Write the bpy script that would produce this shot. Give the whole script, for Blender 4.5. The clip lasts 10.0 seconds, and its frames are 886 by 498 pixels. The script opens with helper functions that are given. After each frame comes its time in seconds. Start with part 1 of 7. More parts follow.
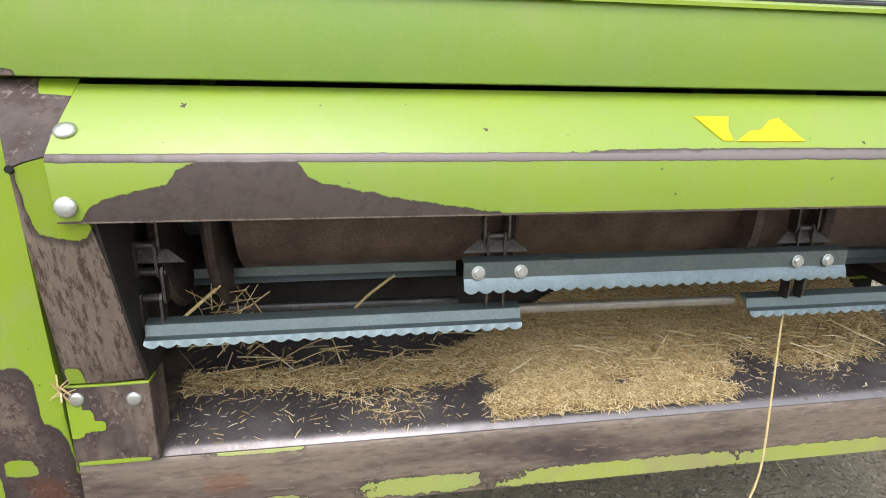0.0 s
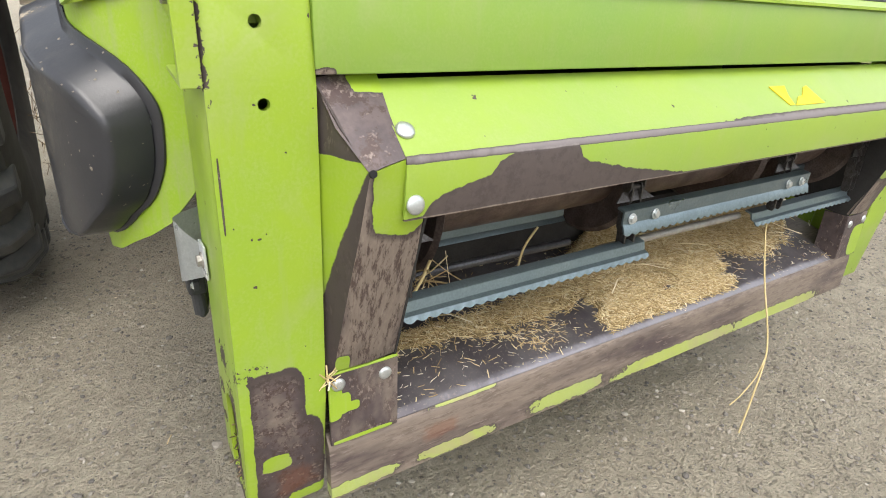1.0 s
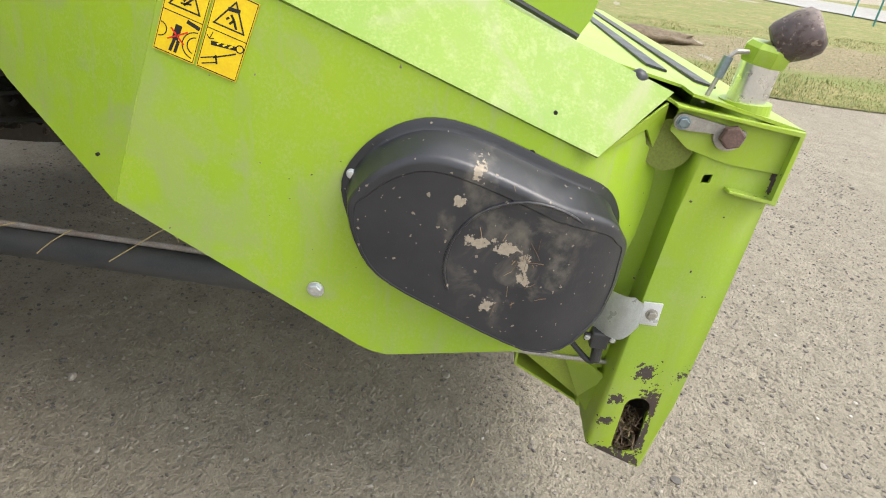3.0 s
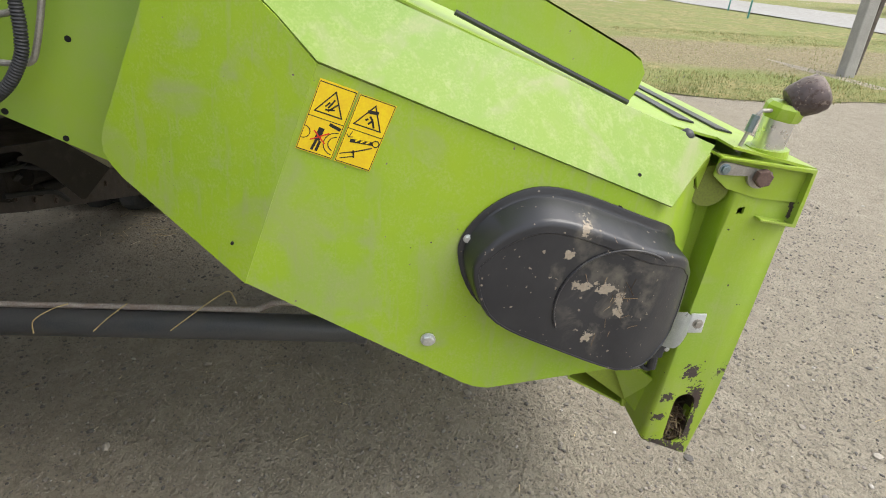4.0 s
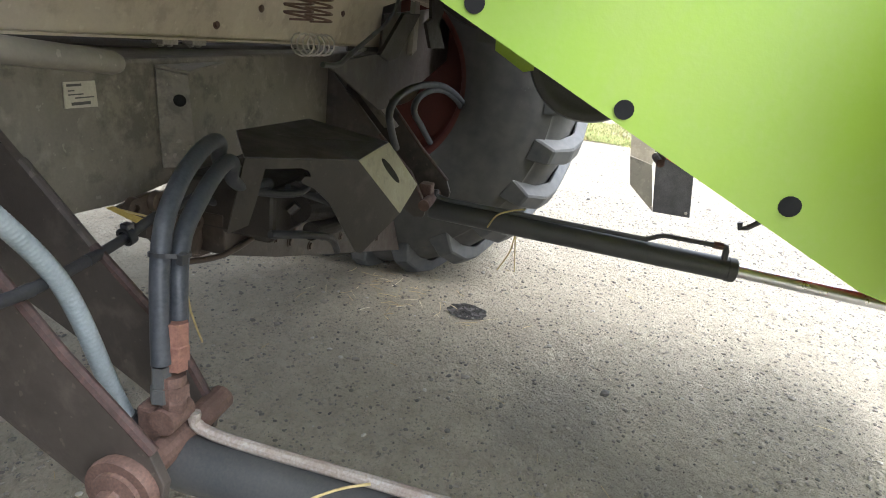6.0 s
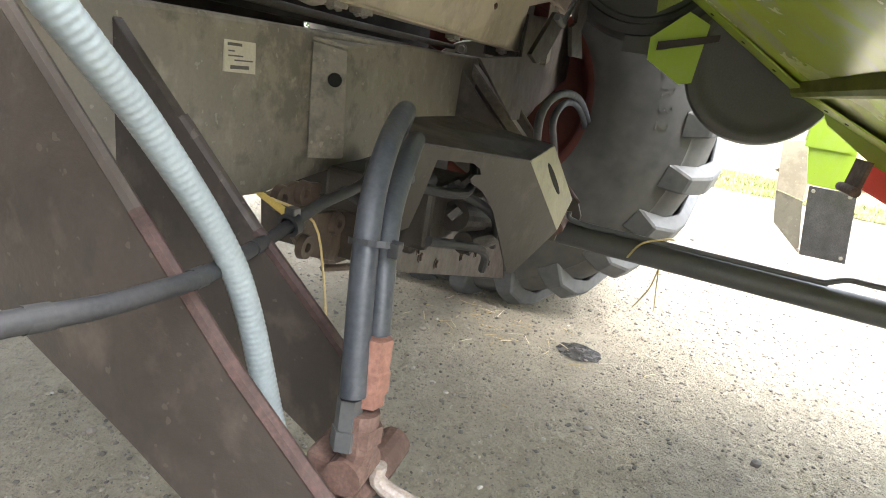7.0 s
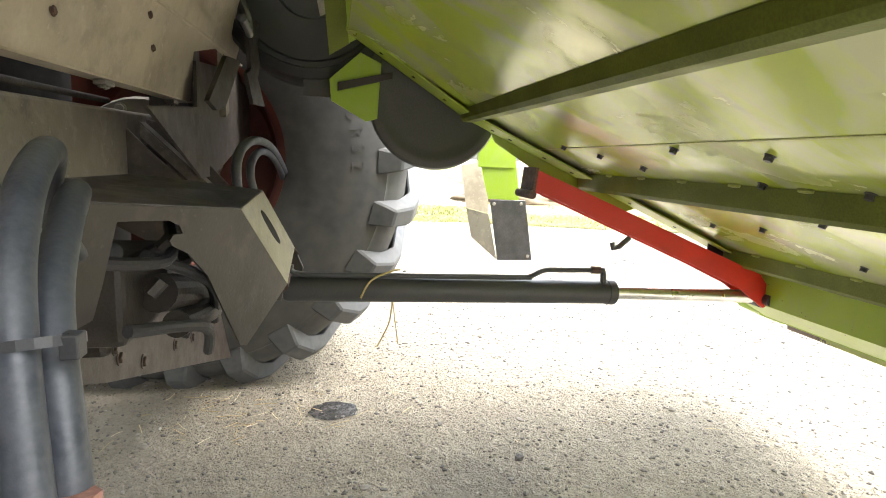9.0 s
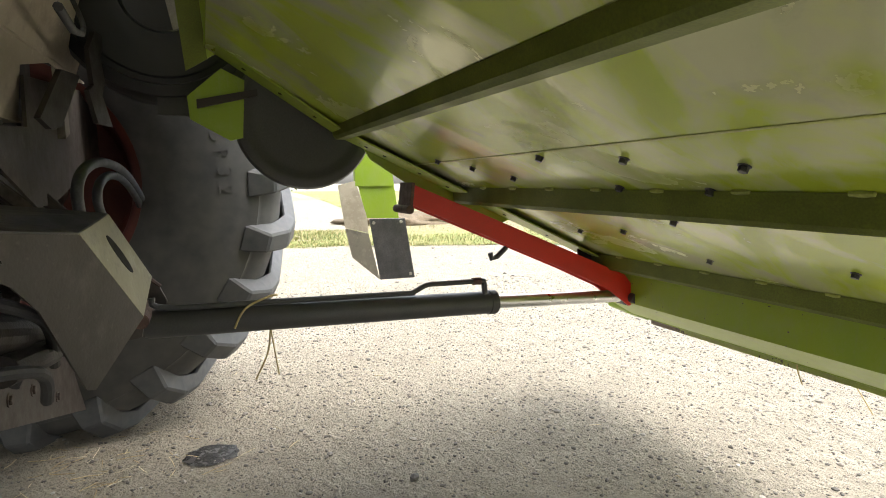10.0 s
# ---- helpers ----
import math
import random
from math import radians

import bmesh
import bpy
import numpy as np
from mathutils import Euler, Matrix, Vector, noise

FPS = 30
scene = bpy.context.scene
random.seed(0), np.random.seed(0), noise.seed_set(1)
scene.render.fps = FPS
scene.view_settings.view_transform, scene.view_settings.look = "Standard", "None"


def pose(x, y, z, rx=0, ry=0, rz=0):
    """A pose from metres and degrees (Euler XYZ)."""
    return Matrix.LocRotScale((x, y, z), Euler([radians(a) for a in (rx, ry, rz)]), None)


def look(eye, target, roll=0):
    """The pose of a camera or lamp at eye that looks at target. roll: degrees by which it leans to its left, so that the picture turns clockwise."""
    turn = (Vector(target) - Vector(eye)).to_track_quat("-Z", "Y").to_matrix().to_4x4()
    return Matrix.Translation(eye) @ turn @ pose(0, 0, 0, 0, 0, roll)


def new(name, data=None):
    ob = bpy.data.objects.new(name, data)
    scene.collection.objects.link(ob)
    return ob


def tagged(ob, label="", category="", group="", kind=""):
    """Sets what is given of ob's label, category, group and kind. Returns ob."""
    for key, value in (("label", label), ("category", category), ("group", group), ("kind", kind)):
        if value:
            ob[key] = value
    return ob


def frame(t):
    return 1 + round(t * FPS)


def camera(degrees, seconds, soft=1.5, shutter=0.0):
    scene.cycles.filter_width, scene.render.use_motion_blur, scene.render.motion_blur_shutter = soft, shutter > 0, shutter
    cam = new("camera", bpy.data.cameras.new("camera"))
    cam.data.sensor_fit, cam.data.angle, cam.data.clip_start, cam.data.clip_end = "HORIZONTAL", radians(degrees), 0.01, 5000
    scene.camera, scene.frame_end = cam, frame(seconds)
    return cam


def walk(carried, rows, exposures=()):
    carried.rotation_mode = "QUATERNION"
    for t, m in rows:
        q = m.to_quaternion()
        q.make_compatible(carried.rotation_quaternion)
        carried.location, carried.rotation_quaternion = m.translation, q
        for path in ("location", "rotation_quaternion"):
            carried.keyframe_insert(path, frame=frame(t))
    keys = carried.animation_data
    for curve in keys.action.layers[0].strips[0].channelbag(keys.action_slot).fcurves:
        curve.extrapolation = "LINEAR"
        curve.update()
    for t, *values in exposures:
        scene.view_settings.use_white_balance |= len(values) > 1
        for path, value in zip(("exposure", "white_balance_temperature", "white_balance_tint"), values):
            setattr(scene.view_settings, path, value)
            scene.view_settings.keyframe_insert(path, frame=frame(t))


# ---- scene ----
# ---- the camera and its walk ----
cam = camera(75.9, 10.0, soft=1.0)
PATH = [
    (0, (-0.445, -0.852, 1.081), (-0.126, 1.048, 0.547), 0.86),
    (0.5, (-0.808, -0.857, 1.151), (-0.162, 0.913, 0.479), 1.21),
    (1, (-1.130, -0.708, 1.168), (-0.127, 0.840, 0.397), 2.22),
    (1.5, (-1.430, -0.490, 1.195), (-0.076, 0.718, 0.354), 3.93),
    (2, (-1.676, -0.152, 1.233), (-0.084, 0.661, 0.336), 5.32),
    (2.5, (-1.857, 0.215, 1.308), (-0.134, 0.623, 0.377), 6.14),
    (2.7, (-1.919, 0.329, 1.358), (-0.171, 0.587, 0.420), 6.22),
    (3.8, (-2.031, 0.770, 1.524), (-0.261, 0.593, 0.609), 4.16),
    (4, (-2.063, 0.815, 1.539), (-0.287, 0.629, 0.638), 3.75),
    (4.5, (-2.042, 0.905, 1.494), (-0.240, 0.781, 0.636), 3.05),
    (5, (-1.841, 1.063, 1.400), (-0.009, 1.084, 0.597), 3.16),
    (5.5, (-1.565, 1.306, 1.307), (0.292, 1.479, 0.585), 5.16),
    (6, (-1.258, 1.506, 1.203), (0.585, 1.854, 0.507), 7.39),
    (6.2, (-1.177, 1.584, 1.160), (0.649, 2.004, 0.460), 8.18),
    (7.3, (-1.124, 1.781, 1.061), (0.695, 2.377, 0.482), 8.48),
    (7.5, (-1.116, 1.789, 1.069), (0.720, 2.364, 0.523), 7.85),
    (8, (-1.090, 1.794, 1.054), (0.811, 2.188, 0.574), 5.91),
    (8.5, (-1.049, 1.804, 1.027), (0.912, 1.810, 0.637), 4.13),
    (9, (-1.015, 1.801, 1.014), (0.923, 1.422, 0.698), 1.97),
    (9.5, (-0.999, 1.787, 0.994), (0.833, 1.016, 0.769), 0.62),
    (10, (-0.996, 1.782, 0.993), (0.836, 1.015, 0.763), -0.07),
]
EXPOSURES = [(0.0, 0.60, 6500, 10), (0.5, 0.70, 6500, 10), (1.0, 0.84, 6500, 10), (2.0, 1.14, 6500, 10), (2.7, 1.12, 6500, 10), (3.8, 0.78, 6500, 10), (4.5, 0.92, 6500, 10), (5.0, 1.35, 6450, 10), (5.5, 1.85, 6200, 10), (6.0, 2.2, 6000, 10), (6.2, 2.3, 6050, 10), (7.3, 3.15, 6400, 10), (8.5, 3.15, 6500, 10), (9.2, 2.85, 6500, 10), (9.6, 2.42, 6500, 10), (10.0, 2.0, 6500, 10)]
walk(cam, [(t, look(eye, target, roll)) for t, eye, target, roll in PATH], EXPOSURES)

# ---- world, sun, exposure ----
world = bpy.data.worlds.new("sky")
scene.world = world
world.use_nodes = True
_nt = world.node_tree
_sky = _nt.nodes.new("ShaderNodeTexSky")
_sky.sky_type, _sky.sun_disc = "NISHITA", False
_sky.sun_elevation, _sky.sun_rotation = radians(60), radians(196)
_sky.air_density, _sky.dust_density = 1.4, 4.0
_bg = _nt.nodes["Background"]
_bg.inputs["Strength"].default_value = 0.195
_grey = _nt.nodes.new("ShaderNodeHueSaturation")
_grey.inputs["Saturation"].default_value = 0.3
_nt.links.new(_sky.outputs["Color"], _grey.inputs["Color"])
_nt.links.new(_grey.outputs["Color"], _bg.inputs["Color"])
sun = new("sun", bpy.data.lights.new("sun", "SUN"))
sun.data.energy, sun.data.angle, sun.data.color = 0.35, radians(40), (1.0, 0.97, 0.92)
sun.matrix_world = look((-1.3, -4.4, 8.0), (0, 0, 0))

# ---- materials ----
def material(name):
    m = bpy.data.materials.new(name)
    m.use_nodes = True
    return m, m.node_tree, m.node_tree.nodes["Principled BSDF"]


def nz(nt, scale, detail=4.0, rough=0.55, vec=None, dist=0.0):
    n = nt.nodes.new("ShaderNodeTexNoise")
    n.inputs["Scale"].default_value, n.inputs["Detail"].default_value = scale, detail
    n.inputs["Roughness"].default_value, n.inputs["Distortion"].default_value = rough, dist
    if vec is None:
        g = nt.nodes.new("ShaderNodeNewGeometry")
        vec = g.outputs["Position"]
    nt.links.new(vec, n.inputs["Vector"])
    return n.outputs["Fac"]


def ramp(nt, fac, stops):
    r = nt.nodes.new("ShaderNodeValToRGB")
    e = r.color_ramp.elements
    while len(e) < len(stops):
        e.new(0.5)
    for k, (p, c) in zip(e, stops):
        k.position = p
        k.color = (*c, 1) if len(c) == 3 else (c[0], c[0], c[0], 1)
    nt.links.new(fac, r.inputs["Fac"])
    return r.outputs["Color"]


def mixc(nt, fac, a, b):
    m = nt.nodes.new("ShaderNodeMix")
    m.data_type = "RGBA"
    for sock, v in ((m.inputs["Factor"], fac), (m.inputs[6], a), (m.inputs[7], b)):
        if isinstance(v, (int, float)):
            sock.default_value = v
        elif isinstance(v, tuple):
            sock.default_value = (*v, 1)
        else:
            nt.links.new(v, sock)
    return m.outputs[2]


def math_node(nt, op, a, b=None):
    m = nt.nodes.new("ShaderNodeMath")
    m.operation = op
    for sock, v in zip(m.inputs, (a, b)):
        if v is None:
            continue
        if isinstance(v, (int, float)):
            sock.default_value = v
        else:
            nt.links.new(v, sock)
    return m.outputs[0]


def bump(nt, bsdf, height, strength, distance):
    b = nt.nodes.new("ShaderNodeBump")
    b.inputs["Strength"].default_value, b.inputs["Distance"].default_value = strength, distance
    nt.links.new(height, b.inputs["Height"])
    nt.links.new(b.outputs["Normal"], bsdf.inputs["Normal"])


def plain(name, base, other=None, rough=0.5, metal=0.0, scale=30.0, fine=250.0, relief=0.15, spec=0.5):
    """A surface that varies between two colours at two scales."""
    m, nt, b = material(name)
    other = other or tuple(c * 0.7 for c in base)
    big = nz(nt, scale, 5)
    small = nz(nt, fine, 3)
    f = math_node(nt, "MULTIPLY", big, small)
    col = mixc(nt, ramp(nt, f, [(0.15, (0,)), (0.42, (1,))]), other, base)
    nt.links.new(col, b.inputs["Base Color"])
    nt.links.new(ramp(nt, big, [(0.3, (min(1, rough * 1.25),)), (0.7, (rough * 0.8,))]), b.inputs["Roughness"])
    b.inputs["Metallic"].default_value = metal
    b.inputs["Specular IOR Level"].default_value = spec
    if relief:
        bump(nt, b, small, relief, 0.002)
    return m


GREEN = (0.284, 0.402, 0.022)
green = plain("green_paint", GREEN, (0.36, 0.51, 0.02), rough=0.42, scale=6, fine=120, relief=0.03)
# green paint darkened to olive, with shade put into the colour
dark_green = plain("shaded_green_paint", (0.19, 0.235, 0.025), (0.12, 0.145, 0.02), rough=0.5, scale=9, relief=0.08)


def scuffed_reflecting_sheet():
    """Green painted sheet; long pale smears paint in ground reflections along with polished metal."""
    m, nt, b = material("scuffed_reflecting_green")
    pos = nt.nodes.new("ShaderNodeNewGeometry").outputs["Position"]
    s = nt.nodes.new("ShaderNodeVectorMath")
    s.operation = "MULTIPLY"
    s.inputs[1].default_value = (2.2, 1.1, 1.0)
    nt.links.new(pos, s.inputs[0])
    patch = ramp(nt, nz(nt, 2.2, 5, 0.55, vec=s.outputs[0], dist=0.8), [(0.46, (0,)), (0.62, (1,))])
    grime = ramp(nt, nz(nt, 4.0, 6, 0.6, vec=pos, dist=0.5), [(0.55, (0,)), (0.68, (1,))])
    fine = nz(nt, 130, 3, vec=pos)
    # pale patches: reflected bright ground put into the colour, and bare metal
    c = mixc(nt, patch, (0.48, 0.60, 0.06), (0.76, 0.78, 0.50))
    c = mixc(nt, math_node(nt, "MULTIPLY", grime, 0.4), c, (0.26, 0.25, 0.12))
    nt.links.new(c, b.inputs["Base Color"])
    nt.links.new(math_node(nt, "ADD", 0.14, math_node(nt, "ADD", math_node(nt, "MULTIPLY", grime, 0.2), math_node(nt, "MULTIPLY", fine, 0.08))), b.inputs["Roughness"])
    nt.links.new(math_node(nt, "MULTIPLY", patch, 0.35), b.inputs["Metallic"])
    bump(nt, b, math_node(nt, "ADD", nz(nt, 6, 2, vec=pos), math_node(nt, "MULTIPLY", fine, 0.03)), 0.3, 0.004)
    return m


sheet_under = scuffed_reflecting_sheet()
bare = plain("bare_steel", (0.16, 0.125, 0.11), (0.07, 0.05, 0.045), rough=0.5, metal=0.4, scale=20, relief=0.2)
steel_dark = plain("polished_dark_steel", (0.12, 0.12, 0.13), (0.06, 0.06, 0.065), rough=0.38, metal=0.6, scale=14, relief=0.1)
zinc = plain("zinc_plate", (0.245, 0.305, 0.33), (0.175, 0.225, 0.245), rough=0.33, metal=0.8, scale=9, fine=240, relief=0.04)
chrome = plain("chrome", (0.8, 0.8, 0.8), (0.7, 0.7, 0.7), rough=0.3, metal=1.0, relief=0)
black_plastic = plain("black_plastic", (0.018, 0.02, 0.024), (0.035, 0.036, 0.038), rough=0.45, scale=8, fine=400, relief=0.1)


def grimy(name, base, other, rough, pale, soot):
    """Dusty sheet metal with drips, scuffs and sooty blotches."""
    m, nt, b = material(name)
    pos = nt.nodes.new("ShaderNodeNewGeometry").outputs["Position"]
    long = nt.nodes.new("ShaderNodeVectorMath")
    long.operation = "MULTIPLY"
    long.inputs[1].default_value = (0.6, 0.6, 0.45)
    nt.links.new(pos, long.inputs[0])
    big, mid, fine = nz(nt, 4.5, 5, 0.6, vec=pos, dist=0.7), nz(nt, 22, 6, 0.65, vec=pos), nz(nt, 170, 3, vec=pos)
    c = mixc(nt, ramp(nt, big, [(0.35, (0,)), (0.65, (1,))]), base, other)
    c = mixc(nt, math_node(nt, "MULTIPLY", ramp(nt, nz(nt, 30, 4, 0.6, vec=long.outputs[0]), [(0.55, (0,)), (0.68, (1,))]), 0.55), c, pale)
    c = mixc(nt, math_node(nt, "MULTIPLY", ramp(nt, math_node(nt, "MULTIPLY", big, mid), [(0.26, (0,)), (0.36, (1,))]), 0.7), c, soot)
    c = mixc(nt, math_node(nt, "MULTIPLY", ramp(nt, nz(nt, 75, 2, 0.4, vec=pos), [(0.70, (0,)), (0.72, (1,))]), 0.6), c, pale)
    c = mixc(nt, math_node(nt, "MULTIPLY", fine, 0.35), c, soot)
    nt.links.new(c, b.inputs["Base Color"])
    nt.links.new(ramp(nt, mid, [(0.3, (rough * 1.15,)), (0.7, (rough * 0.75,))]), b.inputs["Roughness"])
    bump(nt, b, math_node(nt, "ADD", fine, math_node(nt, "MULTIPLY", mid, 1.5)), 0.2, 0.002)
    return m


frame_grey = grimy("dusty_grey_frame", (0.215, 0.195, 0.163), (0.29, 0.26, 0.212), 0.5, (0.40, 0.365, 0.305), (0.095, 0.083, 0.07))
frame_tan = grimy("dusty_tan_sheet", (0.60, 0.53, 0.43), (0.50, 0.44, 0.355), 0.6, (0.68, 0.62, 0.52), (0.36, 0.30, 0.235))
cyl_grey = plain("grey_cylinder_paint", (0.055, 0.06, 0.065), (0.08, 0.08, 0.08), rough=0.45, scale=12, relief=0.05)
rubber = plain("tyre_rubber", (0.042, 0.043, 0.046), (0.085, 0.083, 0.078), rough=0.65, scale=3, fine=14, relief=0.05)
lug_rubber = plain("worn_lug_rubber", (0.042, 0.046, 0.052), (0.075, 0.076, 0.076), rough=0.5, scale=6, fine=30, relief=0.08)
rim_red = plain("red_rim", (0.15, 0.030, 0.020), (0.09, 0.026, 0.02), rough=0.6, scale=8)
red = plain("red_paint", (0.68, 0.025, 0.012), (0.55, 0.03, 0.015), rough=0.4, scale=10, relief=0.05)
rust = plain("rusty_steel", (0.16, 0.095, 0.075), (0.09, 0.055, 0.045), rough=0.75, scale=40, relief=0.3)
hose_black = plain("black_hose", (0.016, 0.018, 0.021), (0.036, 0.036, 0.039), rough=0.6, scale=20, relief=0.1)
hose_white = plain("translucent_grey_hose", (0.27, 0.31, 0.325), (0.21, 0.245, 0.255), rough=0.4, scale=20, relief=0.05)
hole_black = plain("black_void", (0.008, 0.008, 0.008), rough=0.9, relief=0)


def region(nt, pos, spots, wobble, size):
    """How far each place lies from a set of worn patches: 0.5 at their ragged edge. spots: (centre, radii)."""
    n = nt.nodes.new("ShaderNodeTexNoise")
    n.inputs["Scale"].default_value, n.inputs["Detail"].default_value = size, 6.0
    n.inputs["Roughness"].default_value = 0.62
    nt.links.new(pos, n.inputs["Vector"])
    shake = math_node(nt, "MULTIPLY", math_node(nt, "SUBTRACT", n.outputs["Fac"], 0.5), wobble)
    best = None
    for c, r in spots:
        s = nt.nodes.new("ShaderNodeVectorMath")
        s.operation = "SUBTRACT"
        s.inputs[1].default_value = c
        nt.links.new(pos, s.inputs[0])
        d = nt.nodes.new("ShaderNodeVectorMath")
        d.operation = "DIVIDE"
        d.inputs[1].default_value = r
        nt.links.new(s.outputs[0], d.inputs[0])
        v = d.outputs[0]
        for _ in range(2):
            sq = nt.nodes.new("ShaderNodeVectorMath")
            sq.operation = "MULTIPLY"
            nt.links.new(v, sq.inputs[0])
            nt.links.new(v, sq.inputs[1])
            v = sq.outputs[0]
        dot = nt.nodes.new("ShaderNodeVectorMath")
        dot.operation = "DOT_PRODUCT"
        dot.inputs[1].default_value = (1, 1, 1)
        nt.links.new(v, dot.inputs[0])
        far = math_node(nt, "POWER", dot.outputs["Value"], 0.25)
        best = far if best is None else math_node(nt, "MINIMUM", best, far)
    return math_node(nt, "MULTIPLY", math_node(nt, "ADD", best, shake), 0.5)


def below_curve(nt, pos, along, a0, a1, across, lo, hi, stops, shake):
    """1 where the across coordinate lies below a curve over the along coordinate (stops: along, across), with a ragged edge."""
    sep = nt.nodes.new("ShaderNodeSeparateXYZ")
    nt.links.new(pos, sep.inputs[0])
    f = math_node(nt, "DIVIDE", math_node(nt, "SUBTRACT", sep.outputs[along], a0), a1 - a0)
    edge = ramp(nt, f, [((a - a0) / (a1 - a0), ((v - lo) / (hi - lo),)) for a, v in stops])
    n = math_node(nt, "SUBTRACT", nz(nt, 45, 5, 0.65, vec=pos), 0.5)
    here = math_node(nt, "DIVIDE", math_node(nt, "SUBTRACT", sep.outputs[across], lo), hi - lo)
    d = math_node(nt, "SUBTRACT", math_node(nt, "ADD", edge, math_node(nt, "MULTIPLY", n, shake)), here)
    return ramp(nt, d, [(0.0, (0,)), (0.012, (1,))]), ramp(nt, d, [(0.0, (1,)), (0.07, (0,))])


def painted(name, spots, paint=None, inverse=False, wobble=0.9, size=22.0, chips=0.0, rusty=0.5, gloss=0.32, streak=(1, 1, 1), ragged=(), keep=(), orange=(), dusty=0.35, speckle=0.85, spec=0.5, curve=None, coat=0.12, polish=(), soiled=(0.33, 0.37, 0.15)):
    """Green paint worn through to brown and grey steel in ragged patches (or steel with paint left in patches)."""
    paint = paint or GREEN
    m, nt, b = material(name)
    pos = nt.nodes.new("ShaderNodeNewGeometry").outputs["Position"]
    drawn = nt.nodes.new("ShaderNodeVectorMath")
    drawn.operation = "MULTIPLY"
    drawn.inputs[1].default_value = streak
    nt.links.new(pos, drawn.inputs[0])
    lines = drawn.outputs[0]
    big, mid, fine = nz(nt, 3.5, 4, vec=pos), nz(nt, 28, 6, 0.65, vec=pos), nz(nt, 220, 3, vec=pos)
    green_c = mixc(nt, ramp(nt, big, [(0.3, (0,)), (0.7, (1,))]), paint, (paint[0] * 0.86, paint[1] * 0.94, paint[2] * 1.4))
    dust = ramp(nt, math_node(nt, "MULTIPLY", mid, fine), [(0.22, (0,)), (0.46, (1,))])
    green_c = mixc(nt, math_node(nt, "MULTIPLY", dust, dusty * 0.6), green_c, (0.41, 0.44, 0.20))
    smear = ramp(nt, nz(nt, 6.5, 5, 0.56, vec=pos, dist=1.2), [(0.50, (0,)), (0.70, (1,))])
    green_c = mixc(nt, math_node(nt, "MULTIPLY", smear, dusty), green_c, soiled)
    run = nt.nodes.new("ShaderNodeVectorMath")
    run.operation = "MULTIPLY"
    run.inputs[1].default_value = (1.0, 1.0, 0.09)
    nt.links.new(pos, run.inputs[0])
    drips = ramp(nt, nz(nt, 55, 4, 0.6, vec=run.outputs[0]), [(0.56, (0,)), (0.68, (1,))])
    green_c = mixc(nt, math_node(nt, "MULTIPLY", drips, dusty * 0.7), green_c, (0.30, 0.36, 0.13))
    worn, grain = nz(nt, 62, 5, 0.75, vec=lines), nz(nt, 130, 4, 0.65, vec=lines)
    pale = mixc(nt, grain, (0.155, 0.122, 0.101), (0.33, 0.272, 0.224))
    dark = mixc(nt, ramp(nt, mid, [(0.4, (0,)), (0.6, (1,))]), (0.075, 0.058, 0.060), (0.115, 0.088, 0.085))
    steel_c = mixc(nt, ramp(nt, nz(nt, 6, 4, 0.6, vec=lines), [(0.46 + rusty * 0.1, (0,)), (0.58 + rusty * 0.1, (1,))]), pale, dark)
    steel_c = mixc(nt, math_node(nt, "MULTIPLY", ramp(nt, worn, [(0.50, (0,)), (0.57, (1,))]), speckle), steel_c, (0.062, 0.038, 0.033))
    steel_c = mixc(nt, math_node(nt, "MULTIPLY", ramp(nt, math_node(nt, "MULTIPLY", worn, grain), [(0.30, (0,)), (0.36, (1,))]), 0.5), steel_c, (0.36, 0.30, 0.26))
    if polish:
        rub = ramp(nt, region(nt, pos, polish, 0.8, 60), [(0.30, (1,)), (0.52, (0,))])
        steel_c = mixc(nt, math_node(nt, "MULTIPLY", rub, 0.8), steel_c, (0.46, 0.42, 0.43))
    if orange:
        o = ramp(nt, region(nt, pos, orange, 1.6, 40), [(0.3, (1,)), (0.55, (0,))])
        steel_c = mixc(nt, math_node(nt, "MULTIPLY", o, 0.35), steel_c, mixc(nt, fine, (0.30, 0.085, 0.025), (0.16, 0.06, 0.03)))
    if spots:
        d = region(nt, pos, spots, wobble, size)
        bare_f = ramp(nt, d, [(0.488, (1,)), (0.5, (0,))])
        rim_f = ramp(nt, d, [(0.5, (1,)), (0.6, (0,))]) if inverse else ramp(nt, d, [(0.33, (0,)), (0.45, (1,))])
        steel_c = mixc(nt, math_node(nt, "MULTIPLY", rim_f, 0.85), steel_c, (0.062, 0.048, 0.047))
        if inverse:
            bare_f = math_node(nt, "SUBTRACT", 1.0, bare_f)
    else:
        bare_f = ramp(nt, big, [(0.0, (1.0 if inverse else 0.0,)), (1.0, (1.0 if inverse else 0.0,))])
    if curve:
        under_f, rim_c = below_curve(nt, pos, *curve)
        bare_f = math_node(nt, "MAXIMUM", bare_f, under_f)
        steel_c = mixc(nt, math_node(nt, "MULTIPLY", rim_c, 0.6), steel_c, (0.075, 0.060, 0.056))
    if ragged:
        bare_f = math_node(nt, "MAXIMUM", bare_f, ramp(nt, region(nt, pos, ragged, 4.4, 105), [(0.485, (1,)), (0.5, (0,))]))
    if keep:
        bare_f = math_node(nt, "MINIMUM", bare_f, ramp(nt, region(nt, pos, keep, 0.9, 45), [(0.485, (0,)), (0.5, (1,))]))
    if chips:
        c = ramp(nt, nz(nt, 60, 2, 0.5, vec=pos), [(0.76 - chips, (0,)), (0.775 - chips, (1,))])
        bare_f = math_node(nt, "MAXIMUM", bare_f, c)
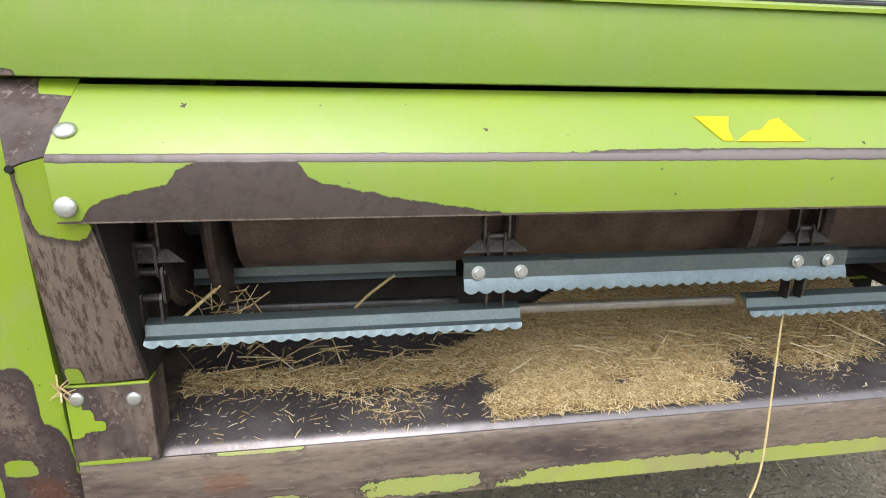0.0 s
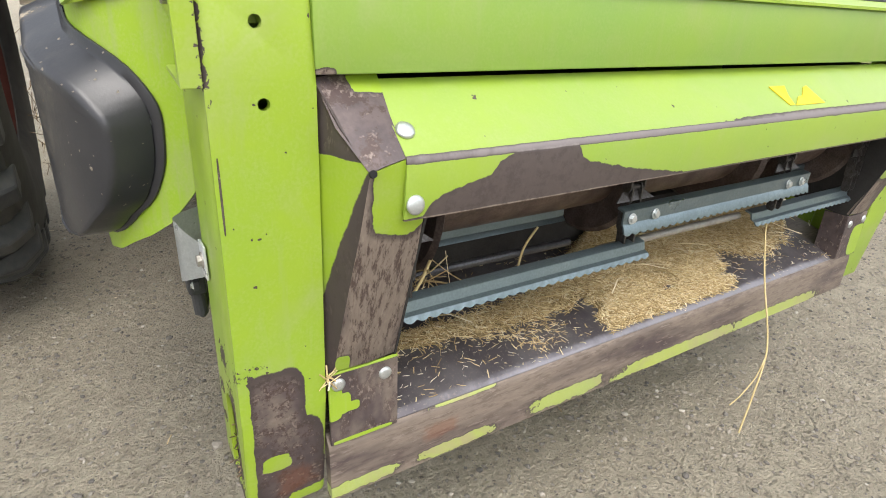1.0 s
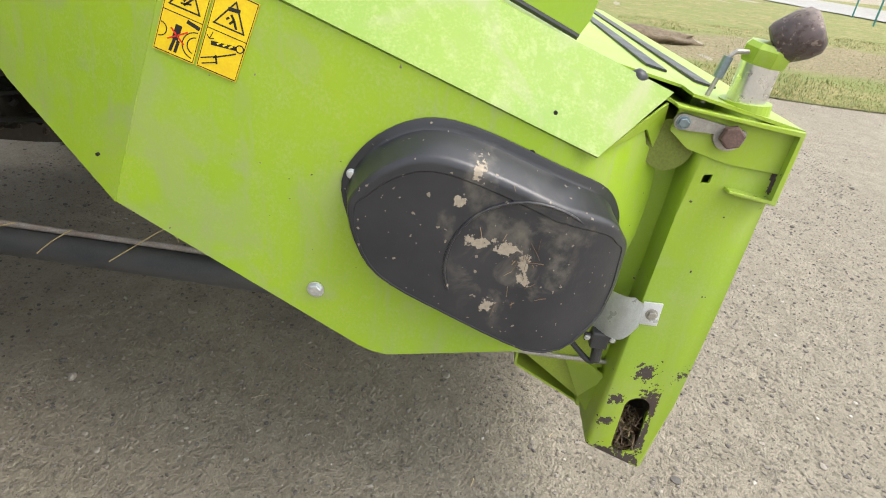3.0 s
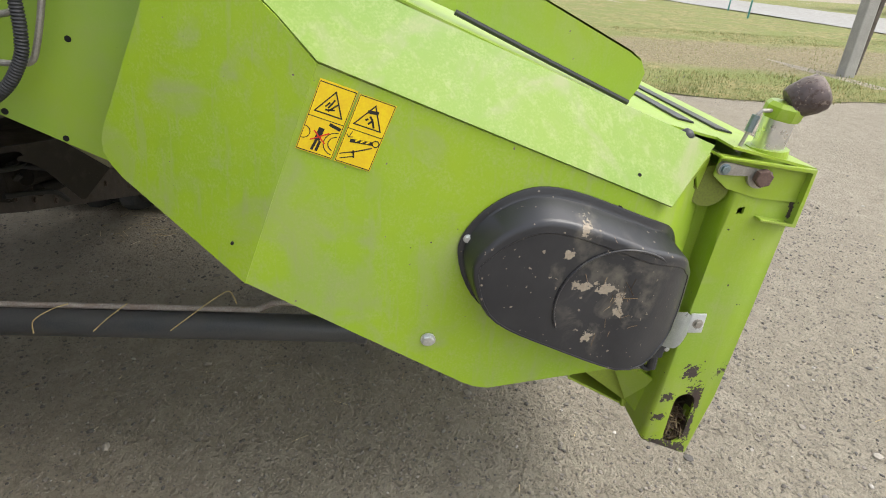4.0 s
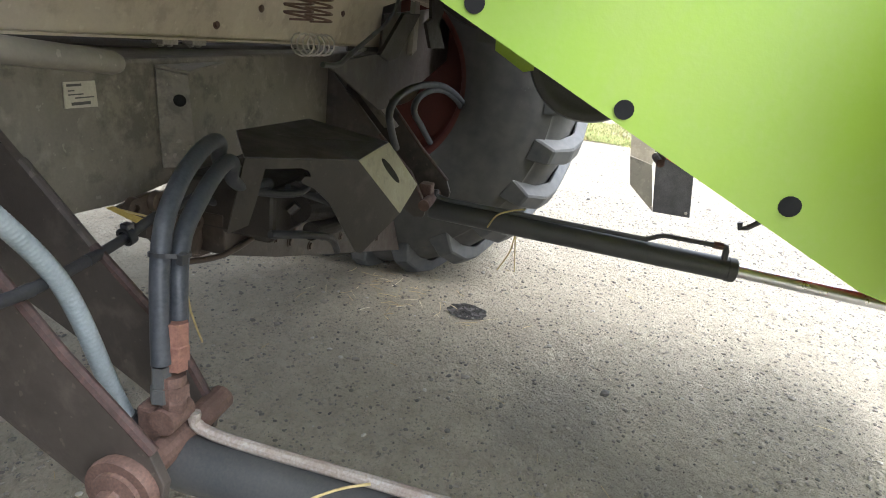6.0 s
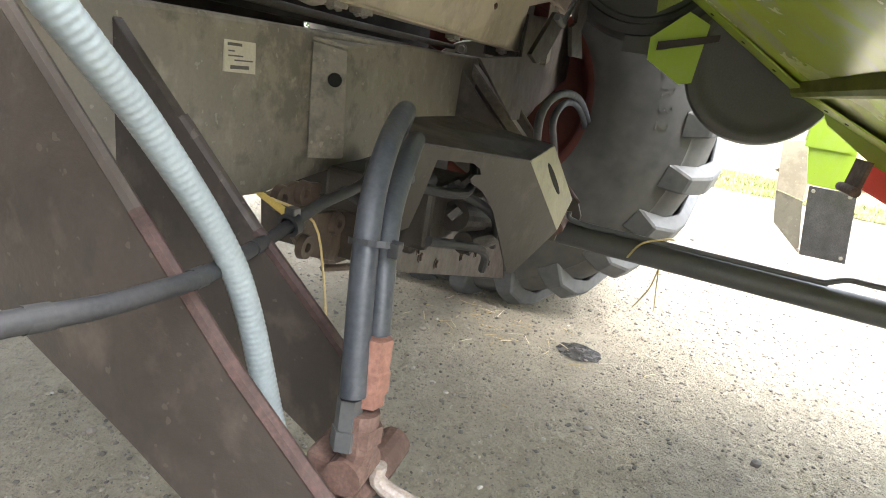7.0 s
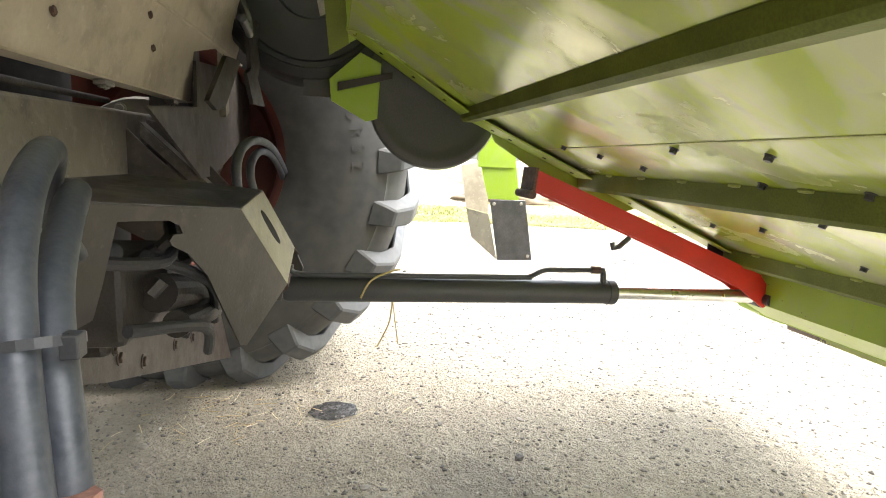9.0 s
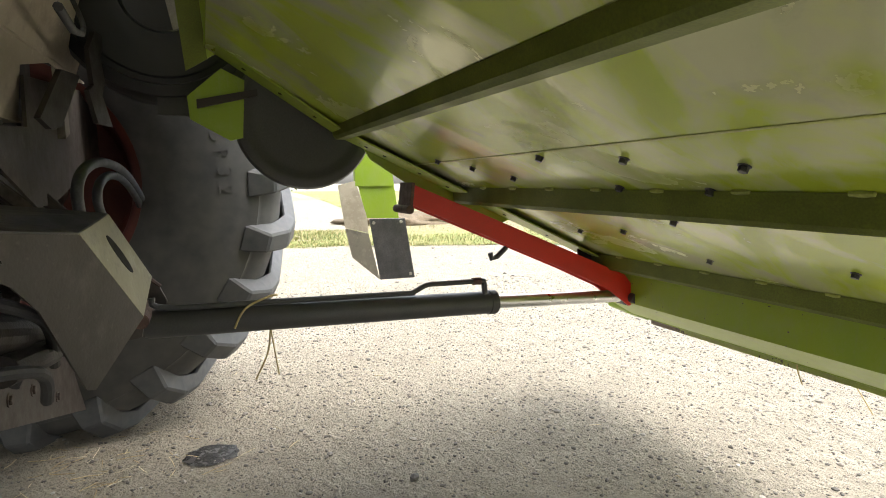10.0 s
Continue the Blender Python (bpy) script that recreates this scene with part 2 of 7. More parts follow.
    nt.links.new(mixc(nt, bare_f, green_c, steel_c), b.inputs["Base Color"])
    nt.links.new(math_node(nt, "MULTIPLY", bare_f, 0.3), b.inputs["Metallic"])
    rough = math_node(nt, "ADD", math_node(nt, "MULTIPLY", bare_f, 0.14), math_node(nt, "ADD", gloss, math_node(nt, "MULTIPLY", mid, 0.2)))
    nt.links.new(rough, b.inputs["Roughness"])
    height = math_node(nt, "ADD", math_node(nt, "MULTIPLY", math_node(nt, "SUBTRACT", 1.0, bare_f), 0.6), math_node(nt, "MULTIPLY", fine, 0.22))
    height = math_node(nt, "ADD", height, math_node(nt, "MULTIPLY", big, 1.6))
    b.inputs["Specular IOR Level"].default_value = spec
    nt.links.new(math_node(nt, "MULTIPLY", math_node(nt, "SUBTRACT", 1.0, bare_f), coat), b.inputs["Coat Weight"])
    b.inputs["Coat Roughness"].default_value = 0.28
    bump(nt, b, height, 0.4, 0.0016)
    return m


HOOD_WEAR = (0, -0.80, -0.18, 2, 0.90, 1.02, [(-0.778, 0.912), (-0.760, 0.938), (-0.738, 0.951), (-0.70, 0.959), (-0.668, 0.966), (-0.655, 0.983), (-0.63, 0.996), (-0.512, 0.996), (-0.497, 0.976), (-0.48, 0.966), (-0.385, 0.945), (-0.30, 0.931), (-0.245, 0.923), (-0.195, 0.912)], 0.10)
hood_paint = painted("worn_hood_paint", [((0.0, -0.102, 0.915), (3.0, 0.02, 0.005)), ((-0.20, -0.111, 0.998), (0.72, 0.006, 0.0062)), ((0.45, -0.109, 1.001), (0.6, 0.010, 0.0095)), ((0.82, -0.10, 0.94), (0.26, 0.04, 0.05))], wobble=0.6, size=30, chips=0.02, rusty=1.0, streak=(0.7, 1, 0.8), curve=HOOD_WEAR, paint=(0.262, 0.372, 0.028), dusty=0.2, coat=0.6, speckle=0.6, polish=[((0.0, -0.1105, 0.999), (3.0, 0.012, 0.009))])
cheek_paint = painted("worn_cheek_steel", [((-0.80, -0.10, 0.955), (0.040, 0.05, 0.06)), ((-0.855, -0.03, 0.66), (0.012, 0.05, 0.022)), ((0.80, -0.08, 0.86), (0.05, 0.08, 0.09))], inverse=True, wobble=0.5, size=22, rusty=0.2, streak=(1.6, 0.6, 0.35))
CHEEK_WEAR = (2, 0.65, 1.02, 1, -0.12, 0.06, [(0.684, 0.012), (0.72, 0.012), (0.756, 0.003), (0.828, -0.026), (0.90, -0.058), (0.972, -0.090), (1.0, -0.105)], 0.05)
cheek_side_paint = painted("worn_cheek_side_paint", [((-0.865, -0.06, 1.045), (0.05, 0.08, 0.050))], wobble=0.28, size=15, rusty=-1.0, streak=(1, 1, 0.35), curve=CHEEK_WEAR)
corner_steel = painted("scuffed_corner_steel", [((-0.805, -0.012, 1.080), (0.03, 0.02, 0.016))], inverse=True, wobble=0.5, size=30, rusty=-1.5, streak=(0.4, 0.4, 0.4))
column_paint = painted("worn_column_paint", [((-0.958, 0.0, 0.60), (0.045, 0.06, 0.085)), ((-0.945, 0.0, 0.51), (0.060, 0.06, 0.075)), ((-0.935, 0.0, 0.43), (0.065, 0.06, 0.06)), ((-1.004, -0.03, 0.955), (0.0014, 0.014, 0.05))], wobble=0.3, size=16, chips=0.02, rusty=-1.2,
                       ragged=[((-1.01, 0.035, 0.60), (0.03, 0.03, 0.035)), ((-1.01, 0.018, 0.53), (0.03, 0.02, 0.06)), ((-1.01, 0.11, 0.44), (0.03, 0.04, 0.02)), ((-1.01, 0.116, 0.60), (0.02, 0.014, 0.012)), ((-1.01, 0.126, 0.535), (0.02, 0.014, 0.010)), ((-1.01, 0.022, 0.60), (0.03, 0.034, 0.030)), ((-1.01, 0.07, 0.425), (0.03, 0.05, 0.02)), ((-1.01, 0.075, 0.68), (0.02, 0.016, 0.020)), ((-1.01, -0.004, 0.66), (0.03, 0.016, 0.03)), ((-1.01, 0.006, 0.585), (0.03, 0.022, 0.05)), ((-1.01, 0.03, 0.50), (0.03, 0.022, 0.05)), ((-1.010, -0.03, 1.13), (0.005, 0.006, 0.045))],
                       keep=[((-0.962, 0.0, 0.505), (0.024, 0.04, 0.016)), ((-0.895, 0.0, 0.41), (0.05, 0.04, 0.016)), ((-1.005, 0.0, 0.53), (0.010, 0.03, 0.16))], orange=[((-0.935, 0.0, 0.455), (0.035, 0.04, 0.03)), ((-1.01, 0.04, 0.59), (0.02, 0.04, 0.03))])
lip_paint = painted("worn_lip_steel", [((-0.82, 0.0, 0.402), (0.07, 0.03, 0.012)), ((-0.62, 0.0, 0.400), (0.085, 0.03, 0.013)), ((-0.33, 0.0, 0.408), (0.105, 0.03, 0.018)), ((0.06, 0.0, 0.402), (0.24, 0.03, 0.018)), ((0.50, 0.0, 0.400), (0.22, 0.03, 0.018)),
                                       ((-0.61, 0.003, 0.5025), (0.075, 0.012, 0.0048))], inverse=True, wobble=1.2, size=50, rusty=0.35, streak=(0.25, 1, 1.3), gloss=0.25, paint=(0.35, 0.40, 0.085), chips=0.03, dusty=1.0, soiled=(0.33, 0.31, 0.15), speckle=0.35, orange=[((-0.66, 0.0, 0.45), (0.04, 0.03, 0.02))])
bracket_paint = painted("worn_bracket_steel", [((-0.872, 0.0, 0.592), (0.017, 0.03, 0.034)), ((-0.858, 0.0, 0.586), (0.017, 0.03, 0.020)), ((-0.842, 0.0, 0.577), (0.016, 0.03, 0.009)), ((-0.815, 0.0, 0.648), (0.07, 0.03, 0.004)), ((-0.82, 0.0, 0.5125), (0.054, 0.03, 0.0042)), ((0.85, 0, 0.56), (0.04, 0.03, 0.05))], inverse=True, wobble=0.3, size=30, rusty=-0.9, streak=(1, 1, 0.6), speckle=0.5)
clean_green = painted("clean_green_paint", [], chips=-0.01, dusty=0.3)
beam_green = painted("beam_green_paint", [((0.4, -0.03, 1.218), (0.5, 0.02, 0.006)), ((-0.872, -0.03, 1.09), (0.016, 0.02, 0.01))], wobble=1.0, size=40, chips=0.0, dusty=0.25, coat=0.3, paint=(0.24, 0.365, 0.045))
zinc_dull = plain("dull_zinc", (0.42, 0.40, 0.36), (0.30, 0.28, 0.25), rough=0.5, metal=0.6, scale=25, relief=0.1)
zinc_bright = plain("bright_zinc", (0.72, 0.74, 0.74), (0.55, 0.58, 0.58), rough=0.33, metal=0.8, scale=60, relief=0.05)
zinc_sheet = plain("bright_zinc_sheet", (0.66, 0.68, 0.68), (0.52, 0.54, 0.54), rough=0.32, metal=0.35, scale=30, relief=0.04)
chain_steel = plain("oily_chain_steel", (0.16, 0.155, 0.15), (0.08, 0.07, 0.065), rough=0.4, metal=0.8, scale=50, relief=0.1)
rusty_tube = plain("brown_worn_tube", (0.17, 0.12, 0.095), (0.085, 0.06, 0.05), rough=0.5, metal=0.35, scale=16, relief=0.1)


def trough_material():
    """Dark steel rubbed bright in a ragged band along its front edge."""
    m, nt, b = material("rubbed_trough_steel")
    pos = nt.nodes.new("ShaderNodeNewGeometry").outputs["Position"]
    mid, fine = nz(nt, 12, 5, vec=pos), nz(nt, 170, 3, vec=pos)
    c = mixc(nt, ramp(nt, mid, [(0.35, (0,)), (0.65, (1,))]), (0.095, 0.086, 0.094), (0.155, 0.143, 0.15))
    band = ramp(nt, region(nt, pos, [((0.20, 0.006, 0.511), (0.72, 0.014, 0.014)), ((-0.38, 0.004, 0.508), (0.22, 0.008, 0.008))], 1.3, 34), [(0.22, (1,)), (0.56, (0,))])
    c = mixc(nt, math_node(nt, "MULTIPLY", band, 0.75), c, (0.30, 0.288, 0.31))
    c = mixc(nt, math_node(nt, "MULTIPLY", ramp(nt, fine, [(0.58, (0,)), (0.66, (1,))]), 0.4), c, (0.26, 0.22, 0.19))
    nt.links.new(c, b.inputs["Base Color"])
    b.inputs["Metallic"].default_value = 0.55
    nt.links.new(math_node(nt, "ADD", 0.24, math_node(nt, "MULTIPLY", fine, 0.16)), b.inputs["Roughness"])
    bump(nt, b, fine, 0.08, 0.002)
    return m


trough_steel = trough_material()
yellow = plain("yellow_film", (0.82, 0.62, 0.005), (0.75, 0.5, 0.01), rough=0.4, scale=30, relief=0.02)
yellow_dull = plain("dusty_yellow", (0.55, 0.42, 0.10), (0.42, 0.31, 0.09), rough=0.6, scale=30, relief=0.05)
# near-black whose colour carries the shade of interiors and gaps
shade_dark = plain("dark_inner_shade", (0.03, 0.028, 0.026), (0.018, 0.016, 0.015), rough=0.8, scale=8, relief=0.1)
panel_paint = painted("dusty_panel_paint", [], chips=0.012, paint=(0.298, 0.44, 0.016), dusty=0.55, soiled=(0.31, 0.335, 0.17), gloss=0.36)
strip_paint = painted("scuffed_strip_paint", [], chips=0.0, gloss=0.5, dusty=0.6, soiled=(0.30, 0.295, 0.17), paint=(0.185, 0.285, 0.028), spec=0.3)
rear_paint = painted("rear_panel_paint", [], chips=-0.03, paint=(0.32, 0.46, 0.045), dusty=0.2)
inner_green = plain("inner_green_paint", (0.30, 0.40, 0.03), (0.24, 0.30, 0.04), rough=0.5, scale=9, relief=0.08)
rusty_green = painted("rusty_collar_paint", [((-1.03, 0.0, 1.34), (0.05, 0.05, 0.02))], wobble=0.8, size=40, rusty=1.0)
rusty_cap = painted("rusty_cap_paint", [((-1.0, -0.09, 1.36), (0.2, 0.03, 0.018)), ((-1.06, -0.02, 1.41), (0.05, 0.05, 0.012))], inverse=True, wobble=0.9, size=40, rusty=-0.6)
ink = plain("black_ink", (0.012, 0.012, 0.012), rough=0.5, relief=0)


def spattered_plastic():
    """Black plastic with pale dry mud flecks and clods."""
    m, nt, b = material("spattered_black_plastic")
    pos = nt.nodes.new("ShaderNodeNewGeometry").outputs["Position"]
    big, mid, fine = nz(nt, 7, 4, vec=pos), nz(nt, 34, 5, 0.6, vec=pos), nz(nt, 190, 3, vec=pos)
    base = mixc(nt, ramp(nt, big, [(0.35, (0,)), (0.7, (1,))]), (0.019, 0.020, 0.024), (0.034, 0.034, 0.038))
    haze = ramp(nt, nz(nt, 16, 5, 0.6, vec=pos, dist=0.6), [(0.52, (0,)), (0.66, (1,))])
    spread = ramp(nt, region(nt, pos, [((-1.19, 0.40, 1.0), (0.1, 0.13, 0.14))], 0.8, 9), [(0.25, (1,)), (0.5, (0,))])
    base = mixc(nt, math_node(nt, "MULTIPLY", math_node(nt, "MULTIPLY", haze, spread), 0.5), base, (0.16, 0.145, 0.12))
    d = region(nt, pos, [((-1.19, 0.462, 1.020), (0.1, 0.030, 0.014)), ((-1.19, 0.415, 1.016), (0.1, 0.026, 0.016)), ((-1.19, 0.384, 0.995), (0.1, 0.012, 0.030)), ((-1.19, 0.381, 0.963), (0.1, 0.014, 0.014)),
                         ((-1.19, 0.432, 0.907), (0.1, 0.014, 0.016)), ((-1.19, 0.495, 1.085), (0.1, 0.014, 0.012)), ((-1.19, 0.47, 1.135), (0.1, 0.012, 0.02))], 2.6, 95)
    film_d = region(nt, pos, [((-1.19, 0.468, 1.108), (0.1, 0.024, 0.045)), ((-1.19, 0.512, 1.044), (0.1, 0.012, 0.022)), ((-1.19, 0.436, 1.056), (0.1, 0.016, 0.034)), ((-1.19, 0.405, 1.035), (0.1, 0.030, 0.030)), ((-1.19, 0.318, 1.04), (0.1, 0.036, 0.020)), ((-1.19, 0.326, 0.985), (0.1, 0.020, 0.035))], 2.2, 45)
    smear = math_node(nt, "MULTIPLY", ramp(nt, film_d, [(0.30, (1,)), (0.56, (0,))]), ramp(nt, mid, [(0.38, (0,)), (0.60, (1,))]))
    base = mixc(nt, math_node(nt, "MULTIPLY", smear, 0.5), base, (0.15, 0.137, 0.112))
    clod = ramp(nt, d, [(0.27, (1,)), (0.33, (0,))])
    fleck = ramp(nt, nz(nt, 95, 2, 0.4, vec=pos), [(0.715, (0,)), (0.73, (1,))])
    mud = mixc(nt, fine, (0.42, 0.36, 0.28), (0.20, 0.165, 0.12))
    f = math_node(nt, "MAXIMUM", clod, math_node(nt, "MULTIPLY", fleck, 0.7))
    nt.links.new(mixc(nt, f, base, mud), b.inputs["Base Color"])
    nt.links.new(math_node(nt, "ADD", 0.3, math_node(nt, "MULTIPLY", f, 0.5)), b.inputs["Roughness"])
    bump(nt, b, math_node(nt, "ADD", math_node(nt, "MULTIPLY", f, 1.0), math_node(nt, "MULTIPLY", fine, 0.2)), 0.4, 0.002)
    return m


cover_plastic = spattered_plastic()
flange_green = painted("flange_green_paint", [], paint=(0.36, 0.47, 0.03), chips=0.03)
weld_pale = plain("painted_weld", (0.50, 0.56, 0.16), (0.36, 0.40, 0.10), rough=0.4, scale=60, relief=0.3)
cover_grey = plain("dark_grey_cover", (0.05, 0.052, 0.054), (0.075, 0.075, 0.075), rough=0.5, scale=6, fine=200, relief=0.06)
pipe_rusty = plain("dusty_grey_pipe", (0.40, 0.375, 0.345), (0.25, 0.20, 0.17), rough=0.55, scale=24, relief=0.2)
paper = plain("dirty_white_paper", (0.66, 0.62, 0.52), (0.55, 0.5, 0.42), rough=0.8, scale=40, relief=0)
ink_grey = plain("faded_ink", (0.16, 0.15, 0.14), rough=0.8, relief=0)
clevis_grey = grimy("brown_grey_plate", (0.055, 0.046, 0.040), (0.085, 0.070, 0.060), 0.5, (0.15, 0.125, 0.105), (0.03, 0.027, 0.026))
rust_edge = plain("red_rust_edge", (0.085, 0.044, 0.038), (0.045, 0.030, 0.027), rough=0.7, scale=60, relief=0.4)
rust_orange = plain("orange_rust", (0.27, 0.135, 0.10), (0.17, 0.085, 0.065), rough=0.7, scale=50, relief=0.3)
# pale colour for the guard's flange, with the light on it painted in
flange_lit = grimy("lit_dusty_flange", (0.38, 0.36, 0.25), (0.31, 0.29, 0.20), 0.5, (0.45, 0.43, 0.33), (0.16, 0.145, 0.105))
works_dark = plain("oily_dust", (0.016, 0.014, 0.013), (0.032, 0.026, 0.021), rough=0.55, scale=20, relief=0.4)
# same guard's front plate, coloured darker because it faces the shade
guard_shaded = grimy("shaded_dusty_guard", (0.030, 0.026, 0.022), (0.042, 0.036, 0.030), 0.45, (0.075, 0.065, 0.055), (0.018, 0.016, 0.014))
works_grey = plain("grey_fittings", (0.24, 0.23, 0.215), (0.12, 0.11, 0.10), rough=0.4, metal=0.5, scale=40, relief=0.2)
# works_brown darkened in colour to offset bright ground light on the flange
works_darkened = grimy("darkened_brown_casting", (0.036, 0.027, 0.021), (0.052, 0.039, 0.030), 0.5, (0.095, 0.073, 0.056), (0.013, 0.010, 0.008))
works_brown = grimy("oily_brown_casting", (0.066, 0.046, 0.034), (0.092, 0.068, 0.052), 0.5, (0.16, 0.123, 0.094), (0.022, 0.016, 0.013))
hose_dusty = plain("dusty_rubber_hose", (0.025, 0.030, 0.039), (0.056, 0.061, 0.070), rough=0.48, scale=26, fine=180, relief=0.12)
straw_yellow = plain("yellow_straw", (0.60, 0.49, 0.25), (0.48, 0.37, 0.17), rough=0.6, scale=60, relief=0.1)
oil_mat = plain("wet_oil", (0.02, 0.02, 0.022), (0.06, 0.055, 0.05), rough=0.25, scale=40, fine=160, relief=0.6)
concrete = plain("pale_concrete", (0.34, 0.33, 0.30), (0.26, 0.25, 0.23), rough=0.85, scale=4, fine=60, relief=0.3)
post_dark = plain("dark_wood", (0.10, 0.08, 0.06), (0.06, 0.05, 0.04), rough=0.8, scale=8, relief=0.3)
heap_mat = plain("cut_grass_heap", (0.17, 0.12, 0.07), (0.09, 0.07, 0.04), rough=0.9, scale=12, fine=80, relief=1.0)
post_teal = plain("teal_paint", (0.06, 0.25, 0.22), (0.05, 0.18, 0.16), rough=0.5, scale=12, relief=0.05)
bark = plain("bark", (0.10, 0.08, 0.06), rough=0.9, scale=10, relief=0.5)


def island_mix(name, stops, rough=0.7):
    m, nt, b = material(name)
    g = nt.nodes.new("ShaderNodeNewGeometry")
    nt.links.new(ramp(nt, g.outputs["Random Per Island"], stops), b.inputs["Base Color"])
    b.inputs["Roughness"].default_value = rough
    return m


chaff_pale = island_mix("pale_chaff", [(0.0, (0.50, 0.42, 0.28)), (0.5, (0.66, 0.60, 0.46)), (1.0, (0.82, 0.79, 0.70))])
blade_mix = island_mix("grass_blade", [(0.0, (0.10, 0.14, 0.03)), (0.45, (0.17, 0.20, 0.05)), (0.75, (0.33, 0.27, 0.11)), (1.0, (0.45, 0.38, 0.20))])
leaf = island_mix("tree_leaf", [(0.0, (0.03, 0.05, 0.015)), (1.0, (0.08, 0.12, 0.03))])
soil_straw = island_mix("soil_brown_straw", [(0.0, (0.06, 0.04, 0.025)), (0.6, (0.17, 0.115, 0.065)), (1.0, (0.36, 0.27, 0.15))])

# ---- building helpers ----
def part(name, bm, mat, parent=None, label=""):
    me = bpy.data.meshes.new(name)
    bm.normal_update()
    bm.to_mesh(me)
    bm.free()
    me.materials.append(mat)
    ob = new(name, me)
    ob.parent = parent
    if label:
        ob["label"] = label
    return ob


def thing(name, label, category, at=(0, 0, 0), group="", kind=""):
    ob = new(name)
    ob.empty_display_size = 0.05
    ob.location = at
    return tagged(ob, label, category, group, kind)


def smooth(ob, angle=35):
    me = ob.data
    me.polygons.foreach_set("use_smooth", [True] * len(me.polygons))
    me.set_sharp_from_angle(angle=radians(angle))
    return ob


def off(p, o):
    return tuple(a - b for a, b in zip(p, o))


def box(lo, hi, bevel=0.0, bm=None, seg=2):
    own = bmesh.new()
    vs = [own.verts.new((x, y, z)) for x in (lo[0], hi[0]) for y in (lo[1], hi[1]) for z in (lo[2], hi[2])]
    for f in ((0, 1, 3, 2), (4, 6, 7, 5), (0, 4, 5, 1), (2, 3, 7, 6), (0, 2, 6, 4), (1, 5, 7, 3)):
        own.faces.new([vs[i] for i in f])
    if bevel:
        bmesh.ops.bevel(own, geom=own.edges[:], offset=bevel, segments=seg, affect="EDGES", profile=0.5)
    return join(bm, own)


def join(bm, own):
    bmesh.ops.recalc_face_normals(own, faces=own.faces[:])
    if bm is None:
        return own
    tmp = bpy.data.meshes.new("tmp")
    own.to_mesh(tmp)
    own.free()
    bm.from_mesh(tmp)
    bpy.data.meshes.remove(tmp)
    return bm


def prism(axis, outline, a, b, bevel=0.0, bm=None, seg=2):
    """A flat outline (y,z), (x,z) or (x,y) drawn out along x, y or z from a to b."""
    put = {"x": lambda u, v, w: (w, u, v), "y": lambda u, v, w: (u, w, v), "z": lambda u, v, w: (u, v, w)}[axis]
    own = bmesh.new()
    lo = [own.verts.new(put(u, v, a)) for u, v in outline]
    hi = [own.verts.new(put(u, v, b)) for u, v in outline]
    n = len(outline)
    own.faces.new(lo)
    own.faces.new(hi)
    for i in range(n):
        own.faces.new((lo[i], lo[(i + 1) % n], hi[(i + 1) % n], hi[i]))
    if bevel:
        bmesh.ops.bevel(own, geom=own.edges[:], offset=bevel, segments=seg, affect="EDGES", profile=0.5)
    return join(bm, own)


def plate(corners, thick, bevel=0.0, bm=None):
    """A flat polygon of 3D corners, thickened both ways by half of thick."""
    own = bmesh.new()
    c = [Vector(p) for p in corners]
    n = Vector((0, 0, 0))
    for i in range(len(c)):
        n += c[i].cross(c[(i + 1) % len(c)])
    n.normalize()
    lo = [own.verts.new(p - n * thick / 2) for p in c]
    hi = [own.verts.new(p + n * thick / 2) for p in c]
    own.faces.new(lo)
    own.faces.new(hi)
    k = len(c)
    for i in range(k):
        own.faces.new((lo[i], lo[(i + 1) % k], hi[(i + 1) % k], hi[i]))
    if bevel:
        bmesh.ops.bevel(own, geom=own.edges[:], offset=bevel, segments=1, affect="EDGES")
    return join(bm, own)


def tube(points, radius, sides=12, bm=None, cap=True, smoothing=0, radii=None):
    """A round bar or hose along points."""
    pts = [Vector(p) for p in points]
    if smoothing:
        fine = []
        for i in range(len(pts) - 1):
            p0, p1, p2, p3 = pts[max(i - 1, 0)], pts[i], pts[i + 1], pts[min(i + 2, len(pts) - 1)]
            for k in range(smoothing):
                t = k / smoothing
                fine.append(0.5 * ((2 * p1) + (p2 - p0) * t + (2 * p0 - 5 * p1 + 4 * p2 - p3) * t * t + (3 * p1 - p0 - 3 * p2 + p3) * t ** 3))
        pts = fine + [pts[-1]]
    own = bmesh.new()
    rings, up = [], None
    for i, p in enumerate(pts):
        d = (pts[min(i + 1, len(pts) - 1)] - pts[max(i - 1, 0)]).normalized()
        if up is None:
            up = d.orthogonal().normalized()
        up = (up - d * up.dot(d)).normalized()
        side = d.cross(up)
        r = radii[i] if radii else radius
        rings.append([own.verts.new(p + r * (math.cos(2 * math.pi * k / sides) * up + math.sin(2 * math.pi * k / sides) * side)) for k in range(sides)])
    for a, b in zip(rings, rings[1:]):
        for k in range(sides):
            own.faces.new((a[k], a[(k + 1) % sides], b[(k + 1) % sides], b[k]))
    if cap:
        own.faces.new(rings[0])
        own.faces.new(rings[-1])
    return join(bm, own)


